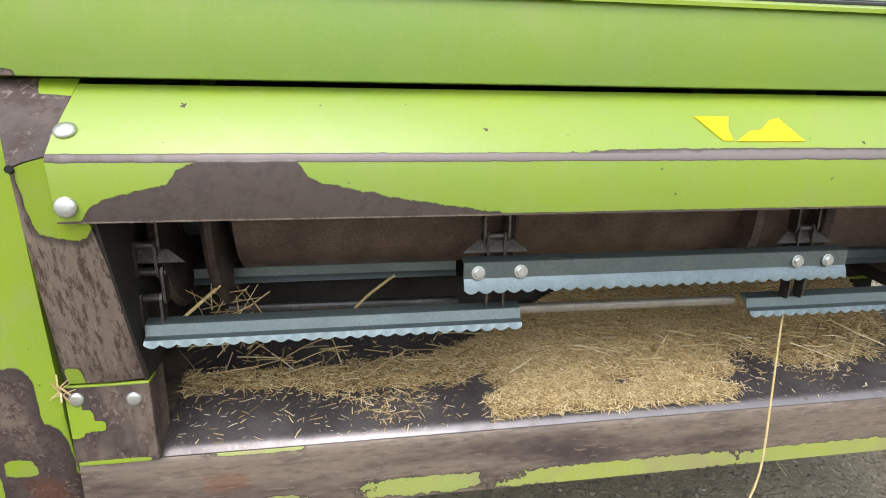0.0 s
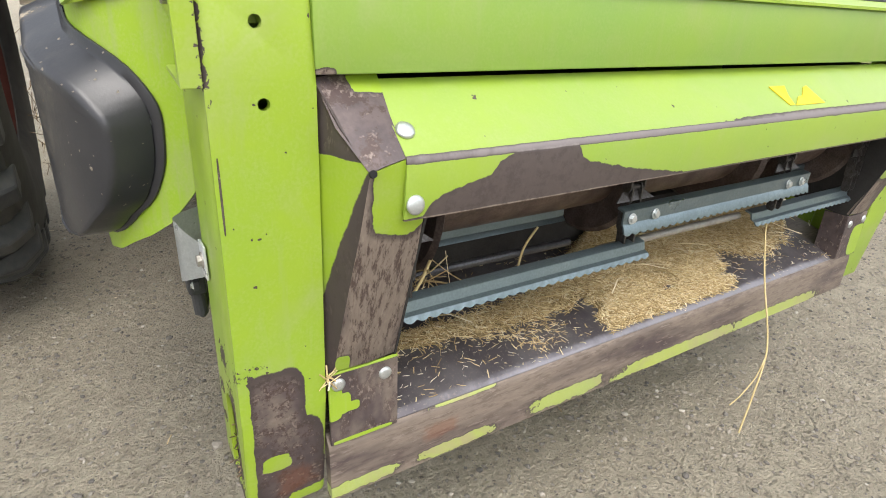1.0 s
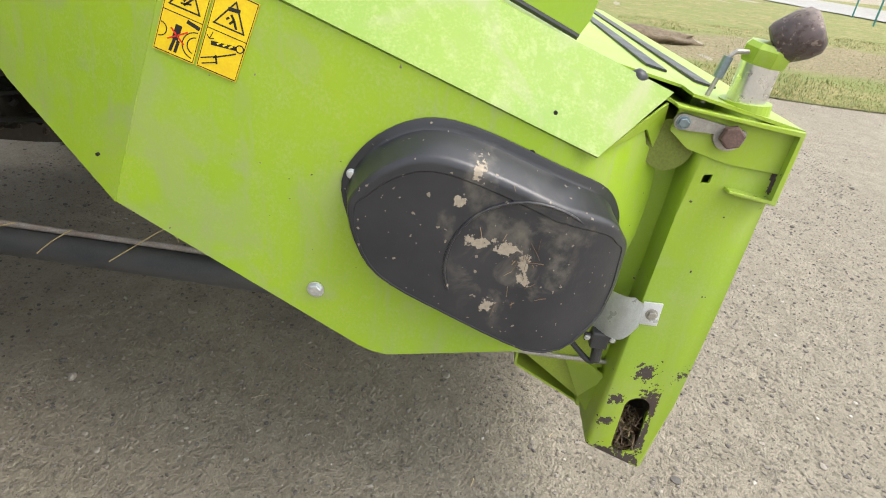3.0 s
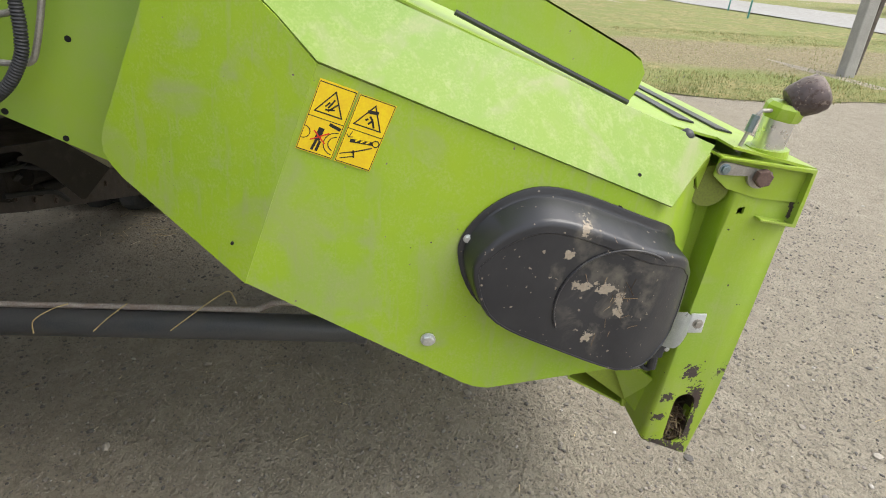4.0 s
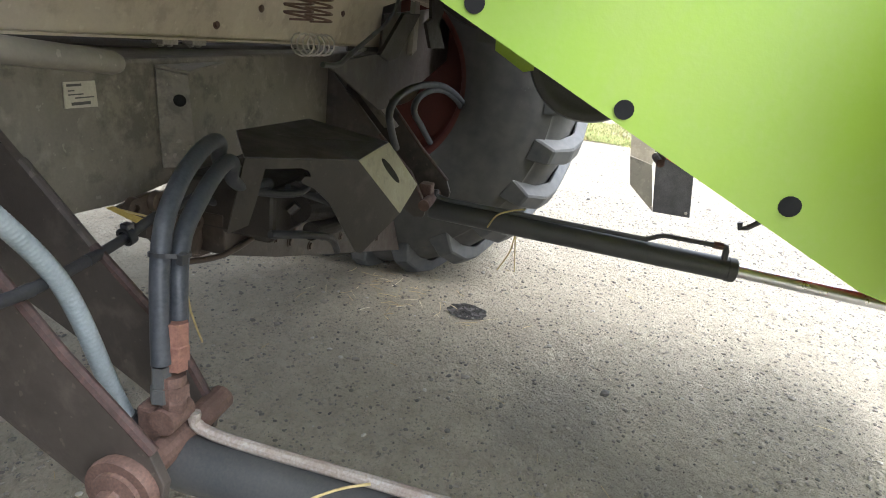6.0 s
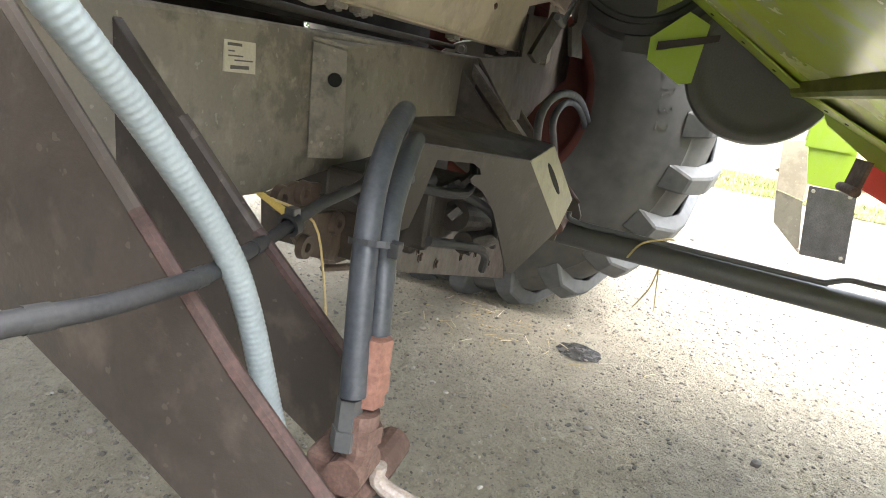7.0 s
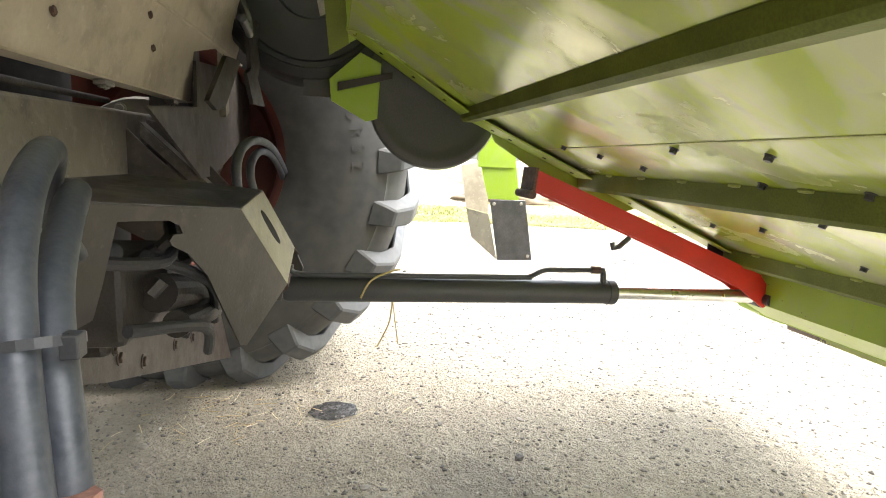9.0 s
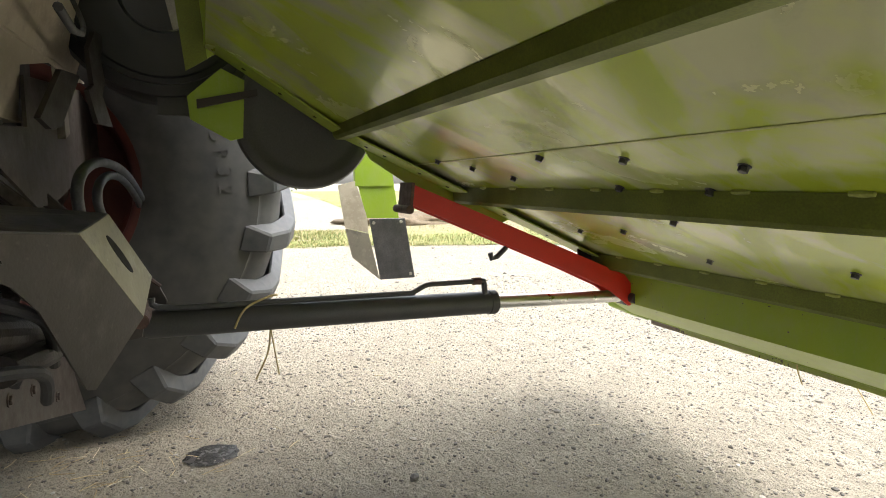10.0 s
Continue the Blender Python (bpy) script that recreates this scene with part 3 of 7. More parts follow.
def turned(profile, origin, axis, steps=32, bm=None, arc=(0, 360)):
    """A profile of (distance along axis, radius) turned round the axis."""
    own = bmesh.new()
    d = Vector(axis).normalized()
    u = d.orthogonal().normalized()
    v = d.cross(u)
    o = Vector(origin)
    rings = []
    for s, r in profile:
        if r < 1e-6:
            rings.append([own.verts.new(o + d * s)])
        else:
            rings.append([own.verts.new(o + d * s + r * (math.cos(2 * math.pi * k / steps) * u + math.sin(2 * math.pi * k / steps) * v)) for k in range(steps)])
    for a, b in zip(rings, rings[1:]):
        for k in range(steps):
            k2 = (k + 1) % steps
            if len(a) == 1 and len(b) == 1:
                continue
            if len(a) == 1:
                own.faces.new((a[0], b[k2], b[k]))
            elif len(b) == 1:
                own.faces.new((a[k], a[k2], b[0]))
            else:
                own.faces.new((a[k], a[k2], b[k2], b[k]))
    return join(bm, own)


def bolt(at, axis, r, parent, mat, name="bolt", head=0.6, washer=True):
    """A hexagon bolt head on a washer."""
    bm = bmesh.new()
    if washer:
        turned([(0, 0), (0, r * 1.35), (r * 0.18, r * 1.35), (r * 0.22, r * 1.25), (r * 0.22, 0)], at, axis, 16, bm)
    turned([(r * 0.2, 0), (r * 0.2, r), (r * (head + 0.12), r), (r * (head + 0.2), r * 0.85), (r * (head + 0.2), 0)], at, axis, 6, bm)
    return part(name, bm, mat, parent)


def dome_bolt(at, axis, r, parent, mat, name="bolt"):
    """A low round-headed bolt."""
    bm = turned([(0, 0), (0, r), (r * 0.12, r), (r * 0.3, r * 0.8), (r * 0.38, r * 0.45), (r * 0.4, 0)], at, axis, 20)
    return smooth(part(name, bm, mat, parent), 50)


def hole(at, axis, r, parent, name="hole", depth=0.003, steps=16):
    bm = turned([(-depth, 0), (-depth, r), (0.0012, r), (0.0012, 0)], at, axis, steps)
    return part(name, bm, hole_black, parent)

# ---- ground ----
def ground_height(x, y):
    """The yard rises a little towards the far side of the machine and levels off."""
    return 0.0402 * 6.0 * math.tanh((x - 0.06) / 6.0)


def ground_z(x, y):
    """The yard with its shallow ruts and lumps."""
    z = ground_height(x, y)
    if abs(x) + abs(y) < 14:
        z += 0.012 * noise.noise((x * 0.9, y * 0.9, 0)) + 0.0016 * noise.noise((x * 6.5, y * 6.5, 3)) + 0.0022 * noise.noise((x * 17, y * 17, 5))
    return z


def gravel_material():
    m, nt, b = material("gravel_yard")
    pos = nt.nodes.new("ShaderNodeNewGeometry").outputs["Position"]
    v = nt.nodes.new("ShaderNodeTexVoronoi")
    v.inputs["Scale"].default_value = 75.0
    nt.links.new(pos, v.inputs["Vector"])
    big, mid, fine = nz(nt, 0.9, 5, vec=pos), nz(nt, 9, 5, 0.6, vec=pos), nz(nt, 130, 4, 0.7, vec=pos)
    soil = mixc(nt, ramp(nt, big, [(0.35, (0,)), (0.65, (1,))]), (0.395, 0.348, 0.265), (0.46, 0.412, 0.320))
    soil = mixc(nt, ramp(nt, mid, [(0.35, (0,)), (0.7, (1,))]), (0.345, 0.305, 0.234), soil)
    stone = mixc(nt, ramp(nt, v.outputs["Color"], [(0.2, (0,)), (0.9, (1,))]), (0.16, 0.148, 0.13), (0.42, 0.38, 0.32))
    soil = mixc(nt, math_node(nt, "MULTIPLY", ramp(nt, nz(nt, 330, 3, 0.7, vec=pos), [(0.40, (0,)), (0.60, (1,))]), 0.12), soil, (0.19, 0.168, 0.137))
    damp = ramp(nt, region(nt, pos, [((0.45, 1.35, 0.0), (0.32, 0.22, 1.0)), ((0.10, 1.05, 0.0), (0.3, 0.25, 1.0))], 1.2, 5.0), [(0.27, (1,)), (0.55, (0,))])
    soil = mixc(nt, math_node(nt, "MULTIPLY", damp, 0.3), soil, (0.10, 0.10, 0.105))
    soil = mixc(nt, math_node(nt, "MULTIPLY", ramp(nt, nz(nt, 55, 6, 0.68, vec=pos), [(0.36, (1,)), (0.50, (0,))]), 0.5), soil, (0.235, 0.205, 0.158))
    is_stone = ramp(nt, nz(nt, 60, 4, 0.7, vec=pos), [(0.57, (0,)), (0.63, (1,))])
    grit_and_shadow = nt.nodes.new("ShaderNodeTexVoronoi")
    grit_and_shadow.inputs["Scale"].default_value = 190.0
    nt.links.new(pos, grit_and_shadow.inputs["Vector"])
    # darker cell edges paint small shadows round the grains into the soil
    soil = mixc(nt, math_node(nt, "MULTIPLY", ramp(nt, grit_and_shadow.outputs["Distance"], [(0.35, (0,)), (0.75, (1,))]), 0.1), soil, (0.22, 0.195, 0.16))
    col = mixc(nt, math_node(nt, "MULTIPLY", is_stone, 0.65), soil, stone)
    nt.links.new(col, b.inputs["Base Color"])
    b.inputs["Roughness"].default_value = 0.92
    b.inputs["Specular IOR Level"].default_value = 0.25
    lump = math_node(nt, "SUBTRACT", 1.0, v.outputs["Distance"])
    h = math_node(nt, "ADD", math_node(nt, "MULTIPLY", math_node(nt, "SUBTRACT", 1.0, grit_and_shadow.outputs["Distance"]), 0.12), math_node(nt, "MULTIPLY", math_node(nt, "MULTIPLY", lump, 1.6), is_stone))
    h = math_node(nt, "ADD", h, math_node(nt, "ADD", math_node(nt, "MULTIPLY", fine, 0.6), math_node(nt, "MULTIPLY", mid, 1.2)))
    h = math_node(nt, "ADD", h, math_node(nt, "MULTIPLY", nz(nt, 30, 5, 0.55, vec=pos, dist=0.9), 1.2))
    bump(nt, b, h, 1.0, 0.022)
    return m


def grass_material():
    m, nt, b = material("dry_mown_grass")
    pos = nt.nodes.new("ShaderNodeNewGeometry").outputs["Position"]
    big, mid, fine = nz(nt, 0.8, 4, vec=pos), nz(nt, 5, 5, vec=pos), nz(nt, 60, 4, vec=pos)
    g = mixc(nt, ramp(nt, mid, [(0.38, (0,)), (0.62, (1,))]), (0.17, 0.19, 0.045), (0.40, 0.33, 0.14))
    g = mixc(nt, ramp(nt, big, [(0.4, (0,)), (0.6, (1,))]), g, (0.22, 0.25, 0.06))
    thatch = ramp(nt, region(nt, pos, [((9.4, -6.0, 0.3), (2.2, 8.0, 9.0))], 0.9, 1.1), [(0.36, (1,)), (0.52, (0,))])
    g = mixc(nt, math_node(nt, "MULTIPLY", thatch, 0.8), g, mixc(nt, ramp(nt, nz(nt, 14, 5, 0.7, vec=pos), [(0.35, (0,)), (0.65, (1,))]), (0.16, 0.115, 0.07), (0.42, 0.33, 0.21)))
    g = mixc(nt, math_node(nt, "MULTIPLY", fine, 0.6), g, (0.07, 0.075, 0.02))
    nt.links.new(g, b.inputs["Base Color"])
    b.inputs["Roughness"].default_value = 0.9
    bump(nt, b, fine, 0.8, 0.03)
    return m


gravel, grass = gravel_material(), grass_material()


def ground_sheet():
    bm = bmesh.new()
    far_steps = [7, 8, 9.5, 11, 13, 15, 18, 22, 35, 60, 120, 300, 900]
    coarse = [i * 0.25 for i in range(-25, 26)] + far_steps + [-v for v in far_steps]
    xs = sorted({round(v, 3) for v in coarse if not -2.7 < v < 3.4} | {round(-2.7 + 0.028 * i, 3) for i in range(219)})
    ys = sorted({round(v, 3) for v in coarse if not -2.0 < v < 3.0} | {round(-2.0 + 0.028 * i, 3) for i in range(180)})
    grid = [[bm.verts.new((x, y, ground_z(x, y))) for y in ys] for x in xs]
    for i in range(len(xs) - 1):
        for j in range(len(ys) - 1):
            bm.faces.new((grid[i][j], grid[i + 1][j], grid[i + 1][j + 1], grid[i][j + 1]))
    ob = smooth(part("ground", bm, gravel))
    return tagged(ob, "grey gravel farm yard with small stones and dust", "ground", kind="structure")


ground_sheet()


def stones(name, label, count, area, sizes, mat, seed, rim=None):
    """Loose stones lying on the yard, in one mesh."""
    rnd = random.Random(seed)
    verts, faces = [], []
    ico = [(0, 0, 1), (0.89, 0, 0.45), (0.28, 0.85, 0.45), (-0.72, 0.53, 0.45), (-0.72, -0.53, 0.45), (0.28, -0.85, 0.45),
           (0.72, 0.53, -0.45), (-0.28, 0.85, -0.45), (-0.89, 0, -0.45), (-0.28, -0.85, -0.45), (0.72, -0.53, -0.45)]
    tris = [(0, 1, 2), (0, 2, 3), (0, 3, 4), (0, 4, 5), (0, 5, 1), (1, 6, 2), (2, 6, 7), (2, 7, 3), (3, 7, 8), (3, 8, 4), (4, 8, 9), (4, 9, 5), (5, 9, 10), (5, 10, 1), (1, 10, 6)]
    for _ in range(count):
        x, y = rnd.uniform(area[0], area[2]), rnd.uniform(area[1], area[3])
        if rim and rnd.random() > rim(x, y):
            continue
        s = sizes[0] * (sizes[1] / sizes[0]) ** (rnd.random() ** 2.2)
        a, k = rnd.uniform(0, 6.28), len(verts)
        sx, sy, sz = s * rnd.uniform(0.7, 1.3), s * rnd.uniform(0.6, 1.1), s * rnd.uniform(0.35, 0.75)
        z = ground_z(x, y)
        for p in ico:
            q = [c * rnd.uniform(0.75, 1.2) for c in p]
            u, v = q[0] * sx, q[1] * sy
            verts.append((x + u * math.cos(a) - v * math.sin(a), y + u * math.sin(a) + v * math.cos(a), z + q[2] * sz + sz * 0.25))
        faces += [tuple(k + i for i in t) for t in tris]
    me = bpy.data.meshes.new(name)
    me.from_pydata(verts, [], faces)
    me.materials.append(mat)
    return tagged(new(name, me), label, "stones", kind="stuff")


def stone_material():
    m, nt, b = material("mixed_stones")
    g = nt.nodes.new("ShaderNodeNewGeometry")
    col = ramp(nt, g.outputs["Random Per Island"], [(0.0, (0.07, 0.065, 0.062)), (0.3, (0.15, 0.135, 0.118)), (0.8, (0.26, 0.233, 0.195)), (0.96, (0.34, 0.305, 0.25)), (1.0, (0.55, 0.52, 0.46))])
    nt.links.new(mixc(nt, math_node(nt, "MULTIPLY", nz(nt, 200, 3), 0.35), col, (0.27, 0.245, 0.205)), b.inputs["Base Color"])
    b.inputs["Roughness"].default_value = 0.85
    return m


stone_mix = stone_material()
stones("gravel_stones", "small loose grey gravel stones on the yard", 52000, (-2.7, -2.4, 3.6, 3.2), (0.0022, 0.0105), stone_mix, 3)
stones("pebbles", "larger scattered grey pebbles on the yard", 1500, (-3.4, -4.0, 7, 5), (0.006, 0.022), stone_mix, 5)

# ---- the feeder house: front frame ----
feeder = thing("feeder_house", "bright green combine feeder house with paint worn to bare steel", "feeder house")


def cut(ob, cutter):
    """Takes a closed cutter mesh out of ob."""
    me = bpy.data.meshes.new("cutter")
    cutter.to_mesh(me)
    cutter.free()
    tool = new("cutter", me)
    mod = ob.modifiers.new("cut", "BOOLEAN")
    mod.object, mod.operation, mod.solver = tool, "DIFFERENCE", "EXACT"
    bpy.context.view_layer.update()
    done = bpy.data.meshes.new_from_object(ob.evaluated_get(bpy.context.evaluated_depsgraph_get()))
    ob.modifiers.clear()
    old, ob.data = ob.data, done
    done.name = old.name
    bpy.data.objects.remove(tool)
    bpy.data.meshes.remove(me)
    return ob


def stadium(y0, y1, z0, z1, n=8, lean=0.0):
    """A slot with round ends in the y-z plane."""
    r, c = (y1 - y0) / 2, (y0 + y1) / 2
    pts = [(c + r * math.cos(math.pi * k / n), z1 - r + r * math.sin(math.pi * k / n)) for k in range(n + 1)]
    pts += [(c - r * math.cos(math.pi * k / n), z0 + r - r * math.sin(math.pi * k / n)) for k in range(n + 1)]
    return [(y + lean * (z - z0), z) for y, z in pts]


COL_SIDE = [(-0.034, 1.19), (0.108, 1.165), (0.113, 1.03), (0.122, 0.89), (0.155, 0.454), (0.016, 0.396), (-0.006, 0.6), (-0.022, 0.85), (-0.032, 1.08)]
COL_HOLLOW = [(-0.022, 1.15), (0.100, 1.13), (0.105, 1.03), (0.114, 0.89), (0.146, 0.46), (0.026, 0.41), (0.004, 0.6), (-0.012, 0.85), (-0.02, 1.08)]
for s in (-1, 1):
    col = part("column", prism("x", COL_SIDE, s * 1.01, s * 0.882, 0.012, seg=3), column_paint, feeder)
    cut(col, prism("x", COL_HOLLOW, s * 1.003, s * 0.89))
    cut(col, prism("x", stadium(0.044, 0.098, 0.446, 0.610, lean=-0.02), s * 1.02, s * 0.99))
    cut(col, prism("x", [(0.074, 1.101), (0.089, 1.099), (0.087, 1.115), (0.072, 1.117)], s * 1.02, s * 0.99))
    for x, z in ((-0.949, 1.151), (-0.946, 1.061)):
        cut(col, turned([(-0.02, 0), (-0.02, 0.0075), (0.02, 0.0075), (0.02, 0)], (x if s < 0 else -x, -0.03, z), (0, 1, 0), 14))
    smooth(col, 40)
part("gusset", plate([(-0.97, 0.135, 0.62), (-0.90, 0.24, 0.66), (-0.90, 0.165, 0.50), (-0.97, 0.14, 0.49)], 0.005), clean_green, feeder)
part("gusset", plate([(0.97, 0.135, 0.62), (0.90, 0.24, 0.66), (0.90, 0.165, 0.50), (0.97, 0.14, 0.49)], 0.005), clean_green, feeder)
top_beam = smooth(part("top_beam", prism("x", [(-0.031, 1.092), (-0.031, 1.203), (-0.026, 1.21), (0.10, 1.222), (0.105, 1.10), (0.10, 1.092)], -0.882, 0.882, 0.003), beam_green, feeder), 30)
part("rear_beam", box((-0.88, 0.06, 0.448), (0.88, 0.16, 0.515), 0.006), clean_green, feeder)
# the head plate of each column, with its pivot link and rim
for s in (-1, 1):
    head = part("head_plate", prism("x", [(-0.037, 1.205), (0.16, 1.225), (0.165, 1.185), (0.13, 1.158), (0.06, 1.140), (-0.033, 1.132)], s * 1.016, s * 1.0105), clean_green, feeder)
    part("rim", prism("x", [(-0.040, 1.21), (0.17, 1.232), (0.17, 1.226), (-0.034, 1.204), (-0.028, 1.088), (0.048, 1.10), (0.048, 1.094), (-0.036, 1.081)], s * 1.034, s * 1.0105, 0.002), column_paint, head)
    link = part("link_plate", prism("x", [(0.073 + 0.026 * math.cos(a), 1.19 + 0.026 * math.sin(a)) for a in [math.radians(d) for d in range(-200, 20, 20)]][::-1]
                + [(0.152 + 0.014 * math.cos(a), 1.203 + 0.014 * math.sin(a)) for a in [math.radians(d) for d in range(-60, 110, 20)]][::-1], s * 1.026, s * 1.0165), zinc_dull, head, "dull zinc link plate")
    bolt((s * 1.026, 0.073, 1.19), (s, 0, 0), 0.019, head, rust, head=0.7, washer=False)
    bolt((s * 1.026, 0.152, 1.203), (s, 0, 0), 0.0085, head, zinc)
top_plate = part("top_plate", prism("x", [(-0.038, 1.212), (0.15, 1.2508), (0.15, 1.2458), (-0.038, 1.206)], -1.03, 1.03), clean_green, feeder)
part("top_plate", prism("x", [(0.1505, 1.2509), (0.30, 1.282), (0.30, 1.277), (0.1505, 1.2459)], -0.965, 0.965), clean_green, feeder)
for y0, y1 in ((0.055, 0.095), (0.15, 0.19)):
    k = 0.2065
    part("rubber_strip", prism("x", [(y0, 1.2128 + k * (y0 + 0.038)), (y1, 1.2128 + k * (y1 + 0.038)), (y1, 1.217 + k * (y1 + 0.038)), (y0, 1.217 + k * (y0 + 0.038))], -0.86, 0.9), black_plastic, feeder, "black rubber sealing strip")


def shell(rows, thick, cuts=4):
    """A formed sheet through rows of places, smooth along and across, with thickness."""
    def along(pts, n):
        out = []
        for i in range(len(pts) - 1):
            for k in range(n):
                out.append(Vector(pts[i]).lerp(Vector(pts[i + 1]), k / n))
        return out + [Vector(pts[-1])]
    fine = [along(r, cuts) for r in rows]
    cols = [along([r[k] for r in fine], cuts) for k in range(len(fine[0]))]
    bm = bmesh.new()
    grid = [[bm.verts.new(p) for p in c] for c in cols]
    for a, b in zip(grid, grid[1:]):
        for k in range(len(a) - 1):
            bm.faces.new((a[k], a[k + 1], b[k + 1], b[k]))
    for _ in range(4):
        bmesh.ops.smooth_vert(bm, verts=[v for v in bm.verts if not v.is_boundary], factor=0.5, use_axis_x=True, use_axis_y=True, use_axis_z=True)
    bmesh.ops.recalc_face_normals(bm, faces=bm.faces[:])
    bm.normal_update()
    back = {v: bm.verts.new(v.co - v.normal * thick) for v in bm.verts[:]}
    rim = [e for e in bm.edges if e.is_boundary]
    for f in bm.faces[:]:
        bm.faces.new([back[v] for v in reversed(f.verts)])
    for e in rim:
        a, b = e.verts
        bm.faces.new((a, b, back[b], back[a]))
    bmesh.ops.recalc_face_normals(bm, faces=bm.faces[:])
    return bm


# hood over the mouth
hood_prof = [(-0.012, 1.084), (-0.109, 1.001), (-0.1115, 0.994), (-0.1045, 0.917), (-0.1005, 0.917), (-0.1070, 0.992), (-0.106, 0.997), (-0.010, 1.079)]
hood = smooth(part("hood", prism("x", hood_prof, -0.80, 0.80), hood_paint, feeder), 30)
for s in (-1, 1):
    cheek = part("cheek", shell([[(s * 0.845, -0.101, 0.984), (s * 0.851, -0.083, 0.905), (s * 0.860, -0.050, 0.79), (s * 0.868, -0.009, 0.652)], [(s * 0.822, -0.1068, 0.9925), (s * 0.812, -0.093, 0.91), (s * 0.808, -0.060, 0.80), (s * 0.812, -0.011, 0.652)], [(s * 0.797, -0.1078, 0.9995), (s * 0.767, -0.096, 0.912), (s * 0.760, -0.055, 0.80), (s * 0.757, -0.004, 0.652)]], 0.005), cheek_paint, feeder)
    part("cheek_side", shell([[(s * 0.881, -0.016, 1.088), (s * 0.881, -0.018, 0.92), (s * 0.880, -0.010, 0.79), (s * 0.878, 0.0, 0.652)], [(s * 0.866, -0.060, 1.035), (s * 0.868, -0.052, 0.91), (s * 0.871, -0.030, 0.79), (s * 0.873, -0.005, 0.652)], [(s * 0.845, -0.101, 0.984), (s * 0.851, -0.083, 0.905), (s * 0.860, -0.050, 0.79), (s * 0.868, -0.009, 0.652)]], 0.004), cheek_side_paint, feeder)
    part("cheek_corner", shell([[(s * 0.880, -0.016, 1.088), (s * 0.870, -0.058, 1.033), (s * 0.846, -0.102, 0.985)], [(s * 0.850, -0.010, 1.0905), (s * 0.840, -0.058, 1.043), (s * 0.828, -0.106, 0.993)], [(s * 0.79, -0.006, 1.0905), (s * 0.797, -0.06, 1.0435), (s * 0.80, -0.108, 1.0005)]], 0.003), corner_steel, feeder)
    for c in (cheek, feeder.children[-1], feeder.children[-2]):
        if c.name.startswith('cheek'):
            smooth(c, 60)
    hole((s * 0.8425, -0.1040, 0.9845), (0, -1, 0.4), 0.005, cheek)
    dome_bolt((s * 0.786, -0.079, 1.0285), (0, -0.66, 0.75), 0.0132, hood, zinc_bright)
    dome_bolt((s * 0.786, -0.1085, 0.939), (0, -1, 0.1), 0.0132, hood, zinc_bright)
    # near-black colour puts the mouth's shade on its inner sides
    part("cheek_inner", plate([(s * 0.762, -0.10, 0.93), (s * 0.760, -0.004, 0.645), (s * 0.760, 0.5, 0.70), (s * 0.760, 0.5, 1.10), (s * 0.762, 0.0, 1.07)], 0.004), shade_dark, feeder)
    br = part("lip_bracket", box((min(s * 0.877, s * 0.756), -0.008, 0.508), (max(s * 0.877, s * 0.756), -0.002, 0.648), 0.002), bracket_paint, feeder)
    part("bracket_return", box((min(s * 0.756, s * 0.762), -0.004, 0.508), (max(s * 0.756, s * 0.762), 0.06, 0.648)), bracket_paint, br)
    dome_bolt((s * 0.861, -0.008, 0.625), (0, -1, 0), 0.0115, br, zinc_bright)
    dome_bolt((s * 0.780, -0.008, 0.62), (0, -1, 0), 0.0115, br, zinc_bright)
# lip of the mouth: a front face, a rolled edge and a trough
lip_prof = [(0.0, 0.386), (0.0, 0.484), (0.0015, 0.495), (0.0055, 0.5045), (0.012, 0.5115), (0.021, 0.5165), (0.06, 0.530), (0.14, 0.556), (0.26, 0.585), (0.31, 0.61), (0.31, 0.59), (0.26, 0.565), (0.02, 0.49), (0.02, 0.386)]
smooth(part("lip", prism("x", lip_prof, -0.878, 0.878), lip_paint, feeder), 40)
TROUGH = [(0.0042, 0.5062), (0.0112, 0.5135), (0.0205, 0.519), (0.06, 0.5345), (0.14, 0.5585), (0.26, 0.5875), (0.31, 0.6125)]
smooth(part("lip_surface", prism("x", TROUGH + [(y + 0.0011, z - 0.0032) for y, z in TROUGH[::-1]], -0.756, 0.756), trough_steel, feeder, "polished dark steel trough"), 40)
decal = part("decal", plate([(0.066, -0.0530, 1.0505), (0.123, -0.0530, 1.0505), (0.112, -0.072, 1.0342), (0.110, -0.091, 1.018), (0.094, -0.091, 1.018)], 0.0012), yellow, hood, "torn yellow sticker")
part("decal", plate([(0.115, -0.092, 1.0171), (0.228, -0.092, 1.0171), (0.206, -0.055, 1.0488), (0.19, -0.058, 1.0462), (0.165, -0.074, 1.0325), (0.145, -0.076, 1.0308)], 0.0012), yellow, hood, "torn yellow sticker")
# floor and added backing, coloured near-black for the shade deep inside
part("inner_floor", prism("x", [(0.30, 0.60), (0.302, 0.69), (1.30, 1.145), (1.30, 1.15), (0.298, 0.695), (0.296, 0.60)], -0.87, 0.83), shade_dark, feeder)
part("back_wall", box((-0.76, 1.30, 1.16), (0.76, 1.31, 1.66)), shade_dark, feeder)

# ---- the slat conveyor in the mouth ----
conveyor = thing("slat_conveyor", "chain conveyor with galvanised toothed slats in the feeder mouth", "conveyor")
drum = part("drum", turned([(-0.66, 0), (-0.66, 0.125), (0.66, 0.125), (0.66, 0)], (0.03, 0.19, 0.895), (1, 0, 0), 40), rusty_tube, conveyor, "brown worn steel drum")
smooth(drum)
